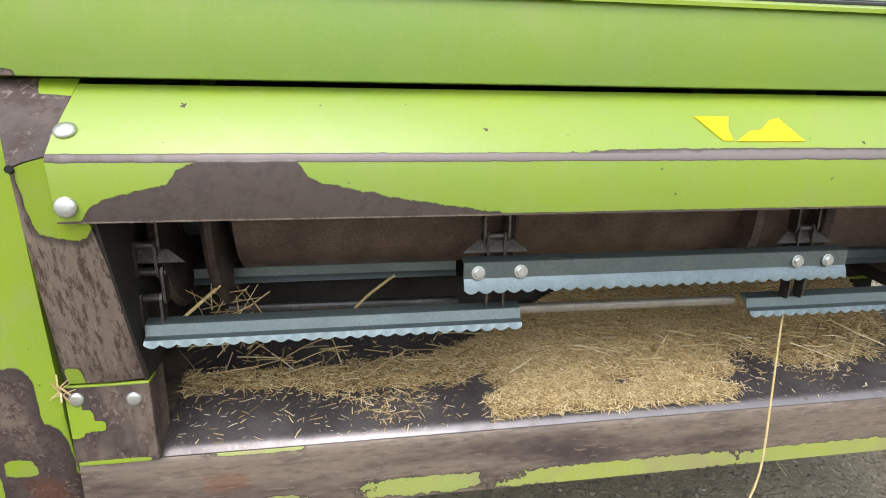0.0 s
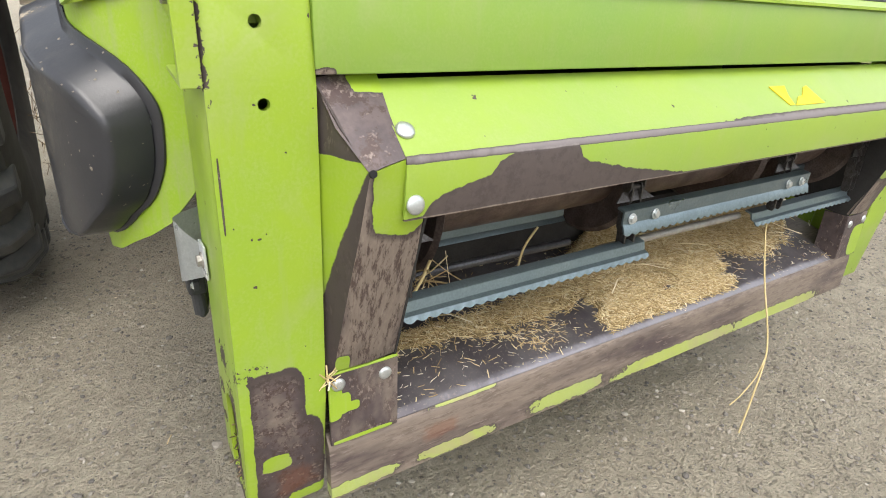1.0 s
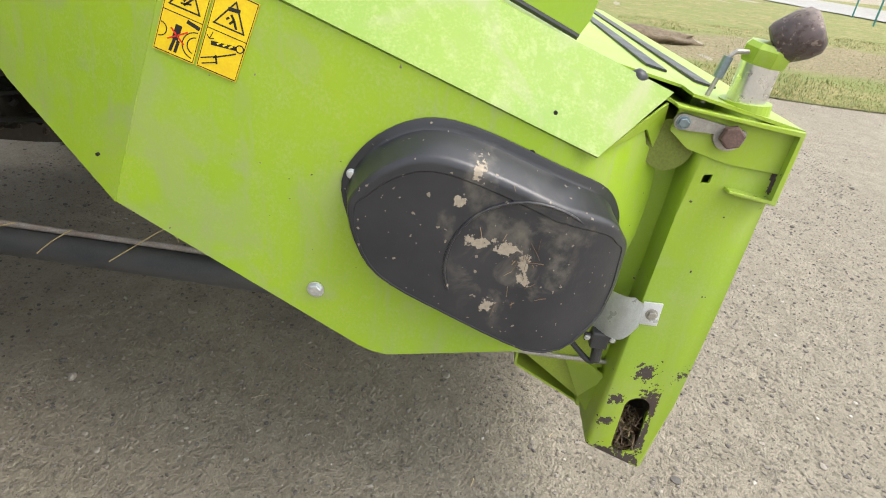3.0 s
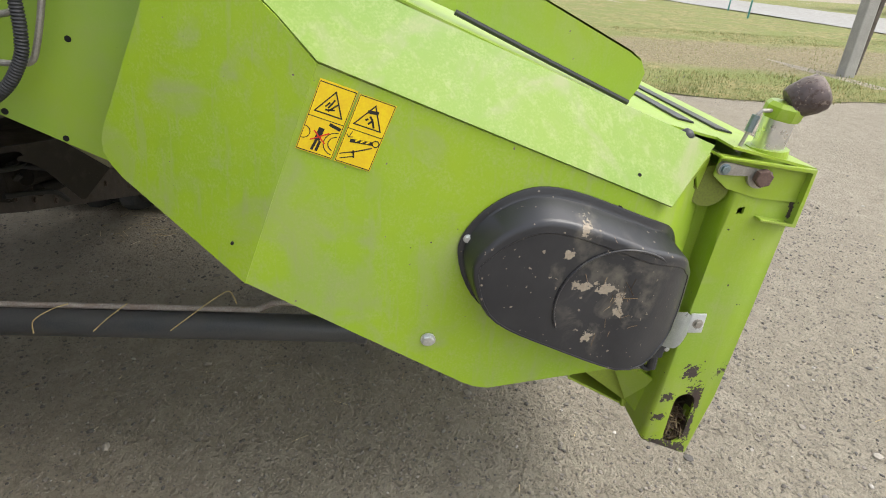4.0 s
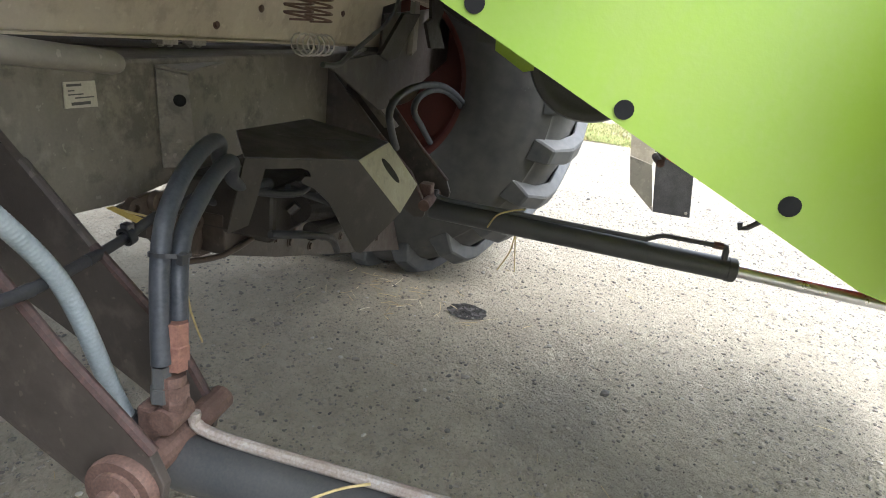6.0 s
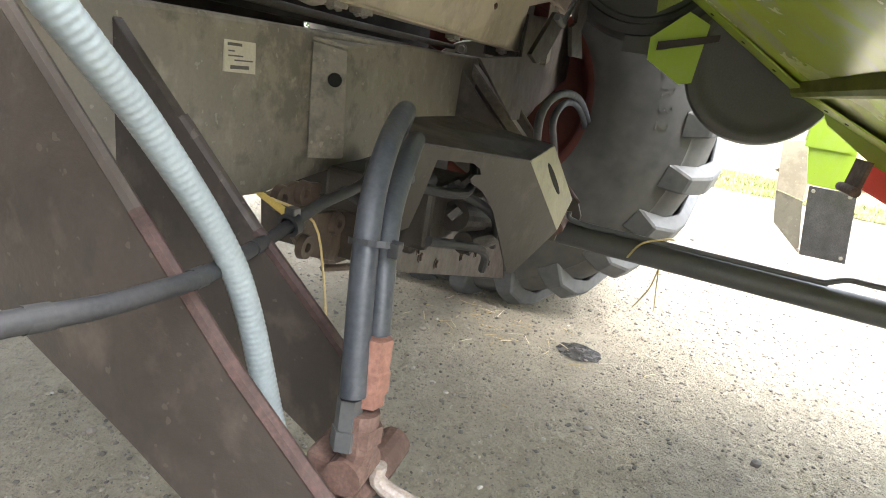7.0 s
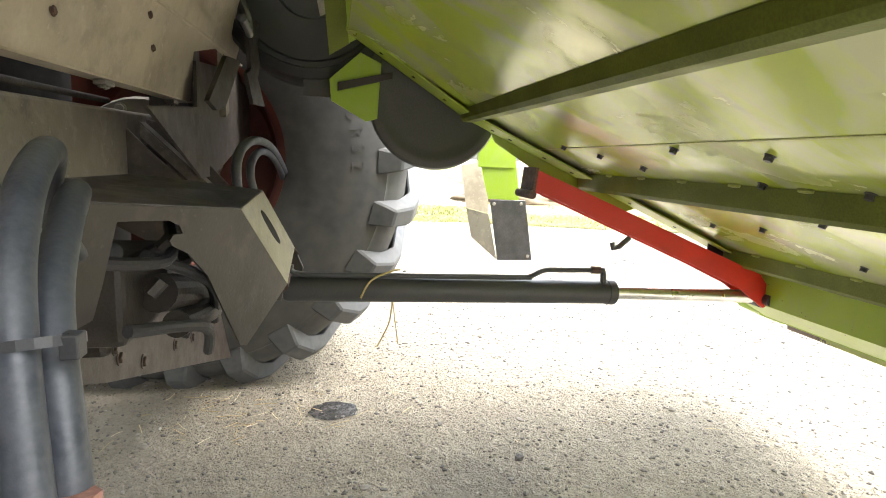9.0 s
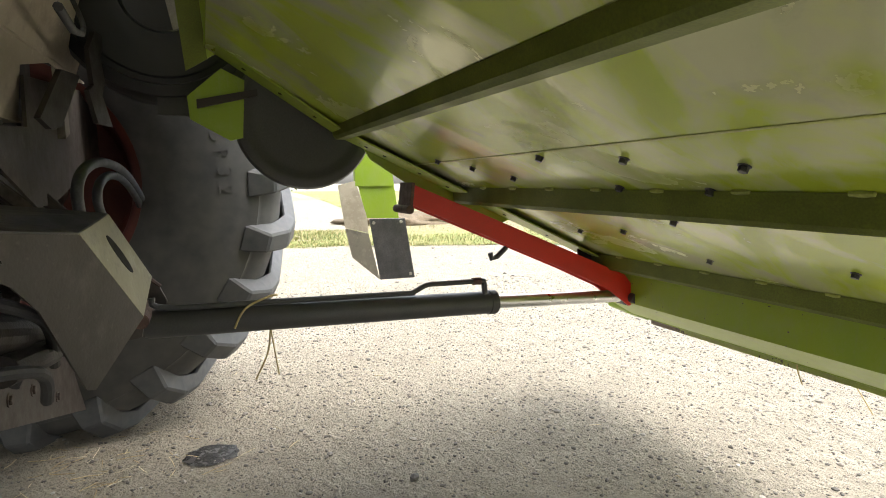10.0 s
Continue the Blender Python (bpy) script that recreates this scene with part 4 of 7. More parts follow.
for x in (-0.735, -0.66, -0.18, 0.27, 0.41, 0.735):
    smooth(part("sprocket", turned([(-0.008, 0.05), (-0.008, 0.165), (0, 0.175), (0.008, 0.165), (0.008, 0.05)], (x, 0.19, 0.88), (1, 0, 0), 36), bare, conveyor, "worn chain sprocket"))
part("shaft", tube([(-0.8, 0.19, 0.88), (0.8, 0.19, 0.88)], 0.05, 20), steel_dark, conveyor)


def chain(x, y0, z0, y1, z1, n, parent):
    """A strand of link plates with pins."""
    for i in range(n):
        a, b = i / n, (i + 1) / n
        p, q = (y0 + (y1 - y0) * a, z0 + (z1 - z0) * a), (y0 + (y1 - y0) * b, z0 + (z1 - z0) * b)
        w = 0.020 if i % 2 else 0.014
        bm = bmesh.new()
        d = Vector((q[0] - p[0], q[1] - p[1])).normalized()
        nrm = Vector((-d.y, d.x)) * 0.011
        for s in (-1, 1):
            o = [(p[0] - d.x * 0.008 + nrm.x * 0.6, p[1] - d.y * 0.008 + nrm.y * 0.6), (p[0] + nrm.x, p[1] + nrm.y), (q[0] + nrm.x, q[1] + nrm.y), (q[0] + d.x * 0.008 + nrm.x * 0.6, q[1] + d.y * 0.008 + nrm.y * 0.6),
                 (q[0] + d.x * 0.008 - nrm.x * 0.6, q[1] + d.y * 0.008 - nrm.y * 0.6), (q[0] - nrm.x, q[1] - nrm.y), (p[0] - nrm.x, p[1] - nrm.y), (p[0] - d.x * 0.008 - nrm.x * 0.6, p[1] - d.y * 0.008 - nrm.y * 0.6)]
            prism("x", o, x + s * w - 0.002, x + s * w + 0.002, bm=bm)
        tube([(x - w - 0.005, q[0], q[1]), (x + w + 0.005, q[0], q[1])], 0.0065, 10, bm)
        part("chain_link", bm, chain_steel, parent)


def slat(x0, x1, y, z, h, lean, parent, bolts=(), teeth=True):
    """An angle bar with a scalloped lower edge."""
    bm = bmesh.new()
    n = max(8, int((x1 - x0) / 0.0046))
    rows = []
    for i in range(n + 1):
        x = x0 + (x1 - x0) * i / n
        w = 0.006 * abs(math.sin(math.pi * (x - x0) / 0.0232)) if teeth else 0.0
        end = 0.018 * max(0.0, 1 - (x1 - x) / 0.02) if teeth else 0
        zb = z - h + 0.006 - w + end * 0.0
        prof = [(y + 0.018, z + 0.003), (y + 0.002, z), (y - 0.001, z - 0.002), (y - lean * 0.5, z - h * 0.55), (y - lean - 0.004, z - h * 0.66), (y - lean - 0.008, zb),
                (y - lean - 0.004, zb), (y - lean + 0.0, z - h * 0.66), (y - lean * 0.5 + 0.004, z - h * 0.55), (y + 0.003, z - 0.005), (y + 0.018, z - 0.001)]
        rows.append([bm.verts.new((x, a, b)) for a, b in prof])
    for a, b in zip(rows, rows[1:]):
        for k in range(len(a)):
            k2 = (k + 1) % len(a)
            bm.faces.new((a[k], a[k2], b[k2], b[k]))
    bm.faces.new(rows[0])
    bm.faces.new(rows[-1])
    bmesh.ops.recalc_face_normals(bm, faces=bm.faces[:])
    ob = part("slat", bm, zinc, parent, "galvanised slat with a wavy edge")
    smooth(ob, 32)
    for x, dz in bolts:
        bolt((x, y - lean * 0.3 - 0.002, z - h * 0.36 + dz), (0, -1, 0.1), 0.0082, ob, zinc_bright)
    return ob


slat(-0.272, 0.413, -0.022, 0.826, 0.052, 0.0, conveyor, ((-0.249, 0), (-0.180, 0), (0.315, 0), (0.374, 0)))
slat(-0.752, -0.172, -0.004, 0.740, 0.033, 0.010, conveyor)
slat(0.262, 0.752, 0.018, 0.728, 0.033, 0.010, conveyor)
slat(-0.72, -0.25, 0.16, 0.775, 0.035, 0.0, conveyor, teeth=False)
slat(0.36, 0.75, 0.14, 0.775, 0.035, 0.0, conveyor, teeth=False)
part("rod", tube([(-0.66, 0.135, 0.706), (-0.25, 0.135, 0.702)], 0.009), steel_dark, conveyor)
part("rod", tube([(-0.25, 0.05, 0.715), (0.26, 0.05, 0.712)], 0.009), zinc_dull, conveyor)
for x in (-0.742, -0.214, 0.347, 0.735):
    chain(x, 0.012, 0.735, 0.012, 0.94, 5, conveyor)
for x in (-0.742, -0.214, 0.347, 0.735):
    foot = bmesh.new()
    plate([(x - 0.055, 0.004, 0.832), (x + 0.055, 0.004, 0.832), (x + 0.03, 0.014, 0.85), (x - 0.03, 0.014, 0.85)], 0.004, bm=foot)
    part("chain_foot", foot, chain_steel, conveyor)

# ---- the feeder house: left side ----
def surf(y):
    """How far out the folded side panel lies at y: flat behind, bent in towards the front through a soft fold."""
    r = 0.055
    if y > 0.31 + r:
        return -1.12
    return -1.12 + (0.31 - y if y < 0.31 - r else (0.31 + r - y) ** 2 / (4 * r))


def rear_x(y, z):
    """The rear facet of the side panel turns in behind a slanting fold."""
    return -1.12 + 0.12 * ((y - 0.934) * 0.938 + (z - 1.385) * 0.347) / 0.318


SIDE = [(0.934, 1.385), (0.31, 1.161), (0.21, 1.19), (0.195, 1.155), (0.169, 1.134), (0.155, 1.095), (0.152, 1.045), (0.16, 0.97), (0.174, 0.93), (0.197, 0.89), (0.226, 0.845), (0.254, 0.82), (0.31, 0.785), (0.60, 0.728), (0.63, 0.732), (0.655, 0.742), (1.083, 0.982)]
panel = bmesh.new()
panel.faces.new([panel.verts.new((0, y, z)) for y, z in SIDE])
for k in range(13):
    bmesh.ops.bisect_plane(panel, geom=panel.verts[:] + panel.edges[:] + panel.faces[:], plane_co=(0, 0.25 + 0.01 * k, 0), plane_no=(0, 1, 0))
for v in panel.verts:
    v.co.x = surf(v.co.y)
bmesh.ops.triangulate(panel, faces=[f for f in panel.faces if len(f.verts) > 4])
bmesh.ops.recalc_face_normals(panel, faces=panel.faces[:])
bmesh.ops.solidify(panel, geom=panel.faces[:], thickness=0.004)
plate([(rear_x(y, z), y, z) for y, z in ((0.934, 1.385), (1.0, 1.449), (1.10, 1.533), (1.17, 1.592), (1.235, 1.445), (1.286, 1.34), (1.338, 1.235), (1.345, 1.213), (1.345, 1.19), (1.333, 1.168), (1.31, 1.145), (1.083, 0.982))], 0.004, bm=panel)
side = smooth(part("side_panel", panel, panel_paint, feeder, "folded bright green side panel with dusty stains"), 25)
strip = bmesh.new()
plate([(-1.123, 0.296, 1.158), (-1.123, 0.934, 1.388), (-1.0, 0.783, 1.4625), (-1.0, 0.172, 1.2424)], 0.004, bm=strip)
plate([(-1.123, 0.934, 1.388), (-1.0858, 1.0, 1.451), (-1.006, 1.17, 1.597), (-1.0, 1.17, 1.602), (-1.0, 0.783, 1.4625)], 0.004, bm=strip)
part("top_strip", strip, strip_paint, feeder, "light green sloping top strip")
part("front_web", plate([(-1.12, 0.30, 1.158), (-1.0, 0.176, 1.226), (-0.98, 0.168, 1.13), (-1.02, 0.206, 1.185)], 0.004), clean_green, feeder)
part("roof_sheet", prism("x", [(0.10, 1.203), (0.172, 1.232), (0.783, 1.470), (2.2, 2.02), (2.2, 2.015), (0.783, 1.465), (0.172, 1.227), (0.10, 1.198)], -0.998, 1.0), clean_green, feeder)
part("inner_web", prism("x", [(0.11, 0.60), (0.28, 0.70), (0.30, 1.19), (0.10, 1.185)], -0.938, -0.932), clean_green, feeder)
part("drive_tube", tube([(-0.995, 0.155, 1.155), (-0.86, 0.155, 1.155)], 0.045, 24), dark_green, feeder)
part("inner_wall", prism("x", [(0.12, 0.45), (0.5, 0.74), (1.1, 1.02), (1.1, 1.58), (0.8, 1.45), (0.15, 1.2)], -0.882, -0.876), inner_green, feeder)
part("rear_panel", prism("x", [(1.05, 1.02), (1.31, 1.085), (1.655, 1.25), (1.80, 1.303), (1.84, 1.31), (1.92, 1.345), (2.3, 1.46), (2.3, 1.95), (1.05, 1.60)], -0.877, -0.873), rear_paint, feeder, "light green rear side panel")
for y, z, r in ((1.428, 1.368, 0.0062), (1.475, 1.174, 0.0062), (1.62, 1.278, 0.0062)):
    hole((-0.877, y, z), (-1, 0, 0), r, side)
for y, z in ((1.578, 1.225), (1.365, 1.131)):
    hole((-0.877, y, z), (-1, 0, 0), 0.0066, side)
    bolt((-0.876, y, z), (-1, 0, 0), 0.0045, side, rust, washer=False, head=0.15)
for y, z, r in ((1.098, 1.065, 0.003), (0.37, 1.218, 0.003)):
    hole((surf(y) - 0.002, y, z), (-1, 0, 0), r, side)
bolt((-1.122, 0.735, 0.856), (-1, 0, 0), 0.0115, side, zinc_bright, head=0.5)


def closed_curve(pts, per=5):
    out, n = [], len(pts)
    for i in range(n):
        p0, p1, p2, p3 = (Vector(pts[(i + k - 1) % n]) for k in range(4))
        for k in range(per):
            t = k / per
            out.append(0.5 * ((2 * p1) + (p2 - p0) * t + (2 * p0 - 5 * p1 + 4 * p2 - p3) * t * t + (3 * p1 - p0 - 3 * p2 + p3) * t ** 3))
    return out


def gear_cover(parent):
    """A moulded black cover: a flat flange, a raised body that follows the fold of the panel."""
    ring = closed_curve([(0.689, 1.055), (0.658, 1.13), (0.590, 1.180), (0.515, 1.190), (0.40, 1.158), (0.275, 1.105), (0.222, 1.040), (0.216, 0.98), (0.226, 0.918), (0.256, 0.862), (0.330, 0.812), (0.51, 0.875), (0.640, 0.945)])
    n = len(ring)
    nrm = []
    for i in range(n):
        d = ring[(i + 1) % n] - ring[i - 1]
        nrm.append(Vector((-d.y, d.x)).normalized())
    mid = sum(ring, Vector((0, 0))) / n
    if (mid - ring[0]).dot(nrm[0]) < 0:
        nrm = [-v for v in nrm]
    levels = [(0.0, 0.002), (0.0, 0.0055), (0.002, 0.0065), (0.012, 0.0065), (0.0135, 0.009), (0.030, 0.054), (0.032, 0.059), (0.036, 0.0625), (0.041, 0.0635), (0.049, 0.0635), (0.0505, 0.0615), (0.056, 0.0615)]
    bm = bmesh.new()
    rows = []

    def put(p, h):
        k = 0.5 * min(1.0, max(0.0, (0.34 - p.x) / 0.06))
        return bm.verts.new((surf(p.x) - h * (1 - 0.3 * k), p.x - h * k, p.y))
    for inset, h in levels:
        rows.append([put(ring[i] + nrm[i] * (inset * (0.75 - 0.55 * nrm[i].y) if inset > 0.0125 else inset), h) for i in range(n)])
    last = [ring[i] + nrm[i] * levels[-1][0] * (0.75 - 0.55 * nrm[i].y) for i in range(n)]
    for f in (0.85, 0.65, 0.45, 0.25, 0.08):
        rows.append([put(mid + (p - mid) * f, levels[-1][1]) for p in last])
    for a, b in zip(rows, rows[1:]):
        for i in range(n):
            bm.faces.new((a[i], a[(i + 1) % n], b[(i + 1) % n], b[i]))
    bm.faces.new(rows[-1])
    bmesh.ops.recalc_face_normals(bm, faces=bm.faces[:])
    ob = smooth(part("gear_cover", bm, cover_plastic, parent, "moulded black plastic cover spattered with dry mud"), 30)
    arc = []
    for k in range(26):
        a = math.radians(-22 + k * 9)
        y, z = 0.385 + 0.122 * math.cos(a), 0.975 + 0.122 * math.sin(a)
        arc.append((surf(y) - 0.0635, y, z))
    smooth(part("rib", tube(arc, 0.0024, 8), cover_plastic, ob), 60)
    bolt((-1.126, 0.672, 1.086), (-1, 0, 0), 0.0065, ob, zinc_bright, head=0.8)
    bolt((surf(0.232) - 0.006, 0.228, 1.003), (-1, -1, 0), 0.0065, ob, zinc_bright, head=0.8)
    hole((-1.124, 0.395, 1.152), (-1, 0, 0), 0.006, ob)
    return ob


cover = gear_cover(feeder)


def warning_sticker(parent):
    """Two yellow warning labels side by side, with triangles and plain marks."""
    a, b, d = Vector((0.930, 1.363)), Vector((0.807, 1.325)), Vector((0.976, 1.247))
    u, v = b - a, d - a
    x = -1.1225

    def at(s, t):
        p = a + u * s + v * t
        return (p.x, p.y)

    def sheet(name, corners, depth, mat, par):
        return part(name, prism("x", [at(s, t) for s, t in corners], x - depth, x + 0.001), mat, par)
    for k, s0 in enumerate((0.0, 0.515)):
        st = sheet("warning_label", [(s0, 0.0 if k == 0 else 0.02), (s0 + 0.485, 0.0 if k == 0 else 0.02), (s0 + 0.485, 1.0), (s0, 1.0)], 0.0006, yellow, parent)
        st["label"] = "yellow warning label with black triangles"
        m = sheet("mark", [(s0 + 0.01, 0.495), (s0 + 0.475, 0.495), (s0 + 0.475, 0.505), (s0 + 0.01, 0.505)], 0.0009, ink, st)
        tri = [Vector((s0 + 0.05, 0.43)), Vector((s0 + 0.43, 0.43)), Vector((s0 + 0.24, 0.09))]
        c = sum(tri, Vector((0, 0))) / 3
        for i in range(3):
            p, q = tri[i], tri[(i + 1) % 3]
            sheet("mark", [tuple(p), tuple(q), tuple(c + (q - c) * 0.84), tuple(c + (p - c) * 0.84)], 0.0009, ink, st)
        edge = [(s0 + 0.012, 0.03), (s0 + 0.473, 0.03), (s0 + 0.473, 0.985), (s0 + 0.012, 0.985)]
        for i in range(4):
            p, q = Vector(edge[i]), Vector(edge[(i + 1) % 4])
            w = Vector((0.004, 0)) if i % 2 else Vector((0, 0.006))
            sheet("mark", [tuple(p - w), tuple(q - w), tuple(q + w), tuple(p + w)], 0.0008, ink, st)

        def bar(p, q, w, mat=ink, depth=0.0010):
            """A straight stroke from p to q, w wide."""
            p, q = Vector((s0 + p[0] * 0.485, p[1])), Vector((s0 + q[0] * 0.485, q[1]))
            d = (q - p).normalized()
            n = Vector((-d.y, d.x)) * w / 2
            sheet("mark", [tuple(p - n), tuple(q - n), tuple(q + n), tuple(p + n)], depth, mat, st)

        def arc(c, r, w, a0, a1, n=10):
            pts = [(c[0] + r * math.cos(math.radians(a0 + (a1 - a0) * i / n)), c[1] + 0.5 * r * math.sin(math.radians(a0 + (a1 - a0) * i / n))) for i in range(n + 1)]
            for p, q in zip(pts, pts[1:]):
                bar(p, q, w)
        if k == 0:
            for p, q in (((0.38, 0.37), (0.62, 0.34)), ((0.46, 0.38), (0.66, 0.25)), ((0.44, 0.34), (0.54, 0.21)), ((0.36, 0.33), (0.44, 0.26))):
                bar(p, q, 0.022)
            bar((0.47, 0.62), (0.45, 0.80), 0.075)
            bar((0.44, 0.80), (0.40, 0.95), 0.035)
            bar((0.54, 0.80), (0.52, 0.95), 0.035)
            bar((0.62, 0.54), (0.94, 0.57), 0.045)
            arc((0.95, 0.78), 0.32, 0.012, 95, 265)
            arc((0.95, 0.78), 0.20, 0.012, 100, 260)
            arc((0.05, 0.74), 0.17, 0.012, -90, 90)
            bar((0.28, 0.82), (0.70, 0.66), 0.018, red, 0.0013)
            bar((0.30, 0.68), (0.68, 0.82), 0.018, red, 0.0013)
        else:
            bar((0.36, 0.21), (0.64, 0.19), 0.045)
            for p, q in (((0.46, 0.26), (0.56, 0.31)), ((0.56, 0.31), (0.48, 0.37)), ((0.56, 0.31), (0.66, 0.40)), ((0.44, 0.30), (0.38, 0.33))):
                bar(p, q, 0.026)
            bar((0.20, 0.66), (0.80, 0.61), 0.050)
            for d in (0.34, 0.48, 0.62):
                bar((d, 0.665 - 0.05 * d), (d + 0.08, 0.63 - 0.05 * d), 0.020, yellow, 0.0012)
            arc((0.87, 0.60), 0.09, 0.014, 0, 360)
            bar((0.34, 0.82), (0.82, 0.67), 0.018)
            bar((0.06, 0.88), (0.38, 0.80), 0.014)
            bar((0.12, 0.94), (0.44, 0.86), 0.014)
            bar((0.38, 0.78), (0.46, 0.88), 0.020)
            bar((0.18, 0.53), (0.14, 0.62), 0.010)
            bar((0.06, 0.585), (0.14, 0.62), 0.010)
            bar((0.24, 0.60), (0.14, 0.62), 0.010)


warning_sticker(feeder)
# guard plate standing on the roof
guard = part("roof_guard", prism("x", [(0.328, 1.301), (0.312, 1.33), (0.305, 1.362), (0.318, 1.388), (0.345, 1.405), (0.95, 1.68), (0.95, 1.545), (0.70, 1.456)], -0.905, -0.900, 0.0015), clean_green, feeder, "green guard plate with rounded corner")
part("flange", prism("x", [(0.318, 1.388), (0.345, 1.405), (0.95, 1.68), (0.95, 1.676), (0.345, 1.401), (0.318, 1.384)], -0.905, -0.86), clean_green, guard)
part("edging", tube([(-0.9025, 0.70, 1.456), (-0.9025, 0.5, 1.372), (-0.9025, 0.328, 1.301)], 0.006, 8), black_plastic, guard, "black rubber edging")
smooth(part("rubber_buffer", turned([(0, 0), (0, 0.013), (0.012, 0.016), (0.022, 0.011), (0.026, 0)], (-0.99, 0.237, 1.25), (-0.3, -0.5, 0.8), 16), black_plastic, feeder, "black rubber buffer"), 60)
# multi-coupler post on the column head
post = part("coupler_post", turned([(0, 0), (0, 0.043), (0.026, 0.041), (0.028, 0.0)], (-0.985, 0.05, 1.215), (0, 0, 1), 28), clean_green, feeder, "green post with a chrome sleeve")
smooth(part("sleeve", turned([(0, 0), (0, 0.031), (0.066, 0.030), (0.066, 0)], (-0.985, 0.05, 1.240), (-0.06, -0.05, 1), 28), chrome, post, "polished chrome sleeve"))
smooth(part("collar", turned([(0, 0), (0, 0.034), (0.007, 0.037), (0.024, 0.037), (0.032, 0.031), (0.032, 0)], (-0.989, 0.046, 1.300), (-0.08, -0.12, 1), 8), rusty_green, post, "green collar with rust"), 30)
smooth(part("cap", turned([(0, 0), (0, 0.028), (0.008, 0.033), (0.040, 0.038), (0.058, 0.036), (0.066, 0.028), (0.068, 0)], (-0.992, 0.040, 1.330), (-0.25, -0.85, 0.5), 24), rusty_cap, post, "rust-brown worn cap"), 40)
part("pull_rod", tube([(-1.0, 0.122, 1.232), (-1.0, 0.102, 1.308), (-1.0, 0.094, 1.316), (-1.0, 0.055, 1.318)], 0.004, 8), zinc_dull, post)
part("rod_end", turned([(0, 0), (0, 0.008), (0.034, 0.008), (0.034, 0)], (-1.0, 0.111, 1.274), (0, -0.22, 1), 12), zinc, post)
# sheet-metal shield, sensor and rod behind the column
shield = bmesh.new()
rows = []
for k in range(13):
    t = k / 12
    y = 0.118 + 0.095 * t
    x = -1.013 - 0.028 * math.sin(math.pi * min(1.0, t * 1.15)) + (0.02 * max(0, t - 0.8) / 0.2)
    rows.append((x, y, 0.792 - 0.018 * min(1, t * 2.5), 0.845 + 0.028 * min(1, t * 3)))
lo = [shield.verts.new((x, y, a)) for x, y, a, b in rows]
hi = [shield.verts.new((x, y, b)) for x, y, a, b in rows]
for k in range(12):
    shield.faces.new((lo[k], lo[k + 1], hi[k + 1], hi[k]))
bmesh.ops.solidify(shield, geom=shield.faces[:], thickness=0.003)
box((-1.016, 0.085, 0.800), (-1.0125, 0.122, 0.852), 0.001, shield)
sh = smooth(part("shield", shield, zinc_sheet, feeder, "bent bright zinc shield"), 40)
bolt((-1.016, 0.102, 0.826), (-1, 0, 0), 0.009, sh, zinc_dull, head=0.7)
sensor = part("sensor", box((-1.032, 0.172, 0.738), (-1.005, 0.207, 0.776), 0.004), black_plastic, feeder, "black plastic sensor with cable")
part("connector", tube([(-1.018, 0.187, 0.742), (-1.016, 0.185, 0.70)], 0.011, 12), black_plastic, sensor)
part("ear", box((-1.026, 0.158, 0.752), (-1.016, 0.220, 0.768), 0.002), black_plastic, sensor)
for y in (0.164, 0.214):
    bolt((-1.026, y, 0.760), (-1, 0, 0), 0.0045, sensor, zinc_bright, head=0.5)
part("cable", tube([(-1.016, 0.185, 0.70), (-1.01, 0.20, 0.695), (-0.99, 0.25, 0.735), (-0.96, 0.33, 0.80), (-0.93, 0.42, 0.86)], 0.006, 10, smoothing=6), hose_black, sensor)
part("stay_rod", tube([(-0.95, 0.13, 0.648), (-0.95, 0.30, 0.648), (-0.95, 0.42, 0.658), (-0.95, 0.445, 0.68), (-0.93, 0.44, 0.72)], 0.0055, 10, smoothing=5), zinc_dull, feeder)
part("side_channel", prism("x", [(0.15, 0.62), (0.45, 0.70), (0.45, 0.78), (0.15, 0.80)], -0.945, -0.885), inner_green, feeder)

# ---- hydraulic lines on the rear panel ----
lines = thing("hydraulic_lines", "steel hydraulic pipes with bright quick couplings on the side panel", "hydraulic lines")
cp = part("coupling", turned([(0, 0), (0, 0.011), (0.025, 0.011), (0.025, 0.0145), (0.045, 0.0145), (0.045, 0.021), (0.105, 0.021), (0.105, 0.016), (0.125, 0.016), (0.125, 0.0135), (0.15, 0.0135), (0.15, 0.010), (0.168, 0.010), (0.168, 0)], (-0.925, 1.715, 1.334), (0, -1, -0.03), 20), zinc_bright, lines, "bright zinc quick coupling")
smooth(cp, 30)
part("pipe", tube([(-0.925, 2.05, 1.345), (-0.925, 1.71, 1.334)], 0.0105, 12), zinc_dull, lines)
part("pipe", tube([(-0.925, 1.56, 1.329), (-0.925, 1.50, 1.327), (-0.925, 1.475, 1.333), (-0.925, 1.46, 1.36), (-0.925, 1.435, 1.43), (-0.92, 1.40, 1.56)], 0.006, 10, smoothing=5), zinc_dull, lines)
smooth(part("coupling", turned([(0, 0), (0, 0.012), (0.03, 0.012), (0.03, 0.016), (0.06, 0.016), (0.06, 0.010), (0.08, 0.010), (0.08, 0)], (-0.925, 1.68, 1.416), (0, -1, 0), 18), zinc_bright, lines), 30)
part("pipe", tube([(-0.925, 1.60, 1.416), (-0.925, 1.51, 1.411), (-0.925, 1.47, 1.44), (-0.92, 1.43, 1.56)], 0.006, 10, smoothing=5), zinc_dull, lines)


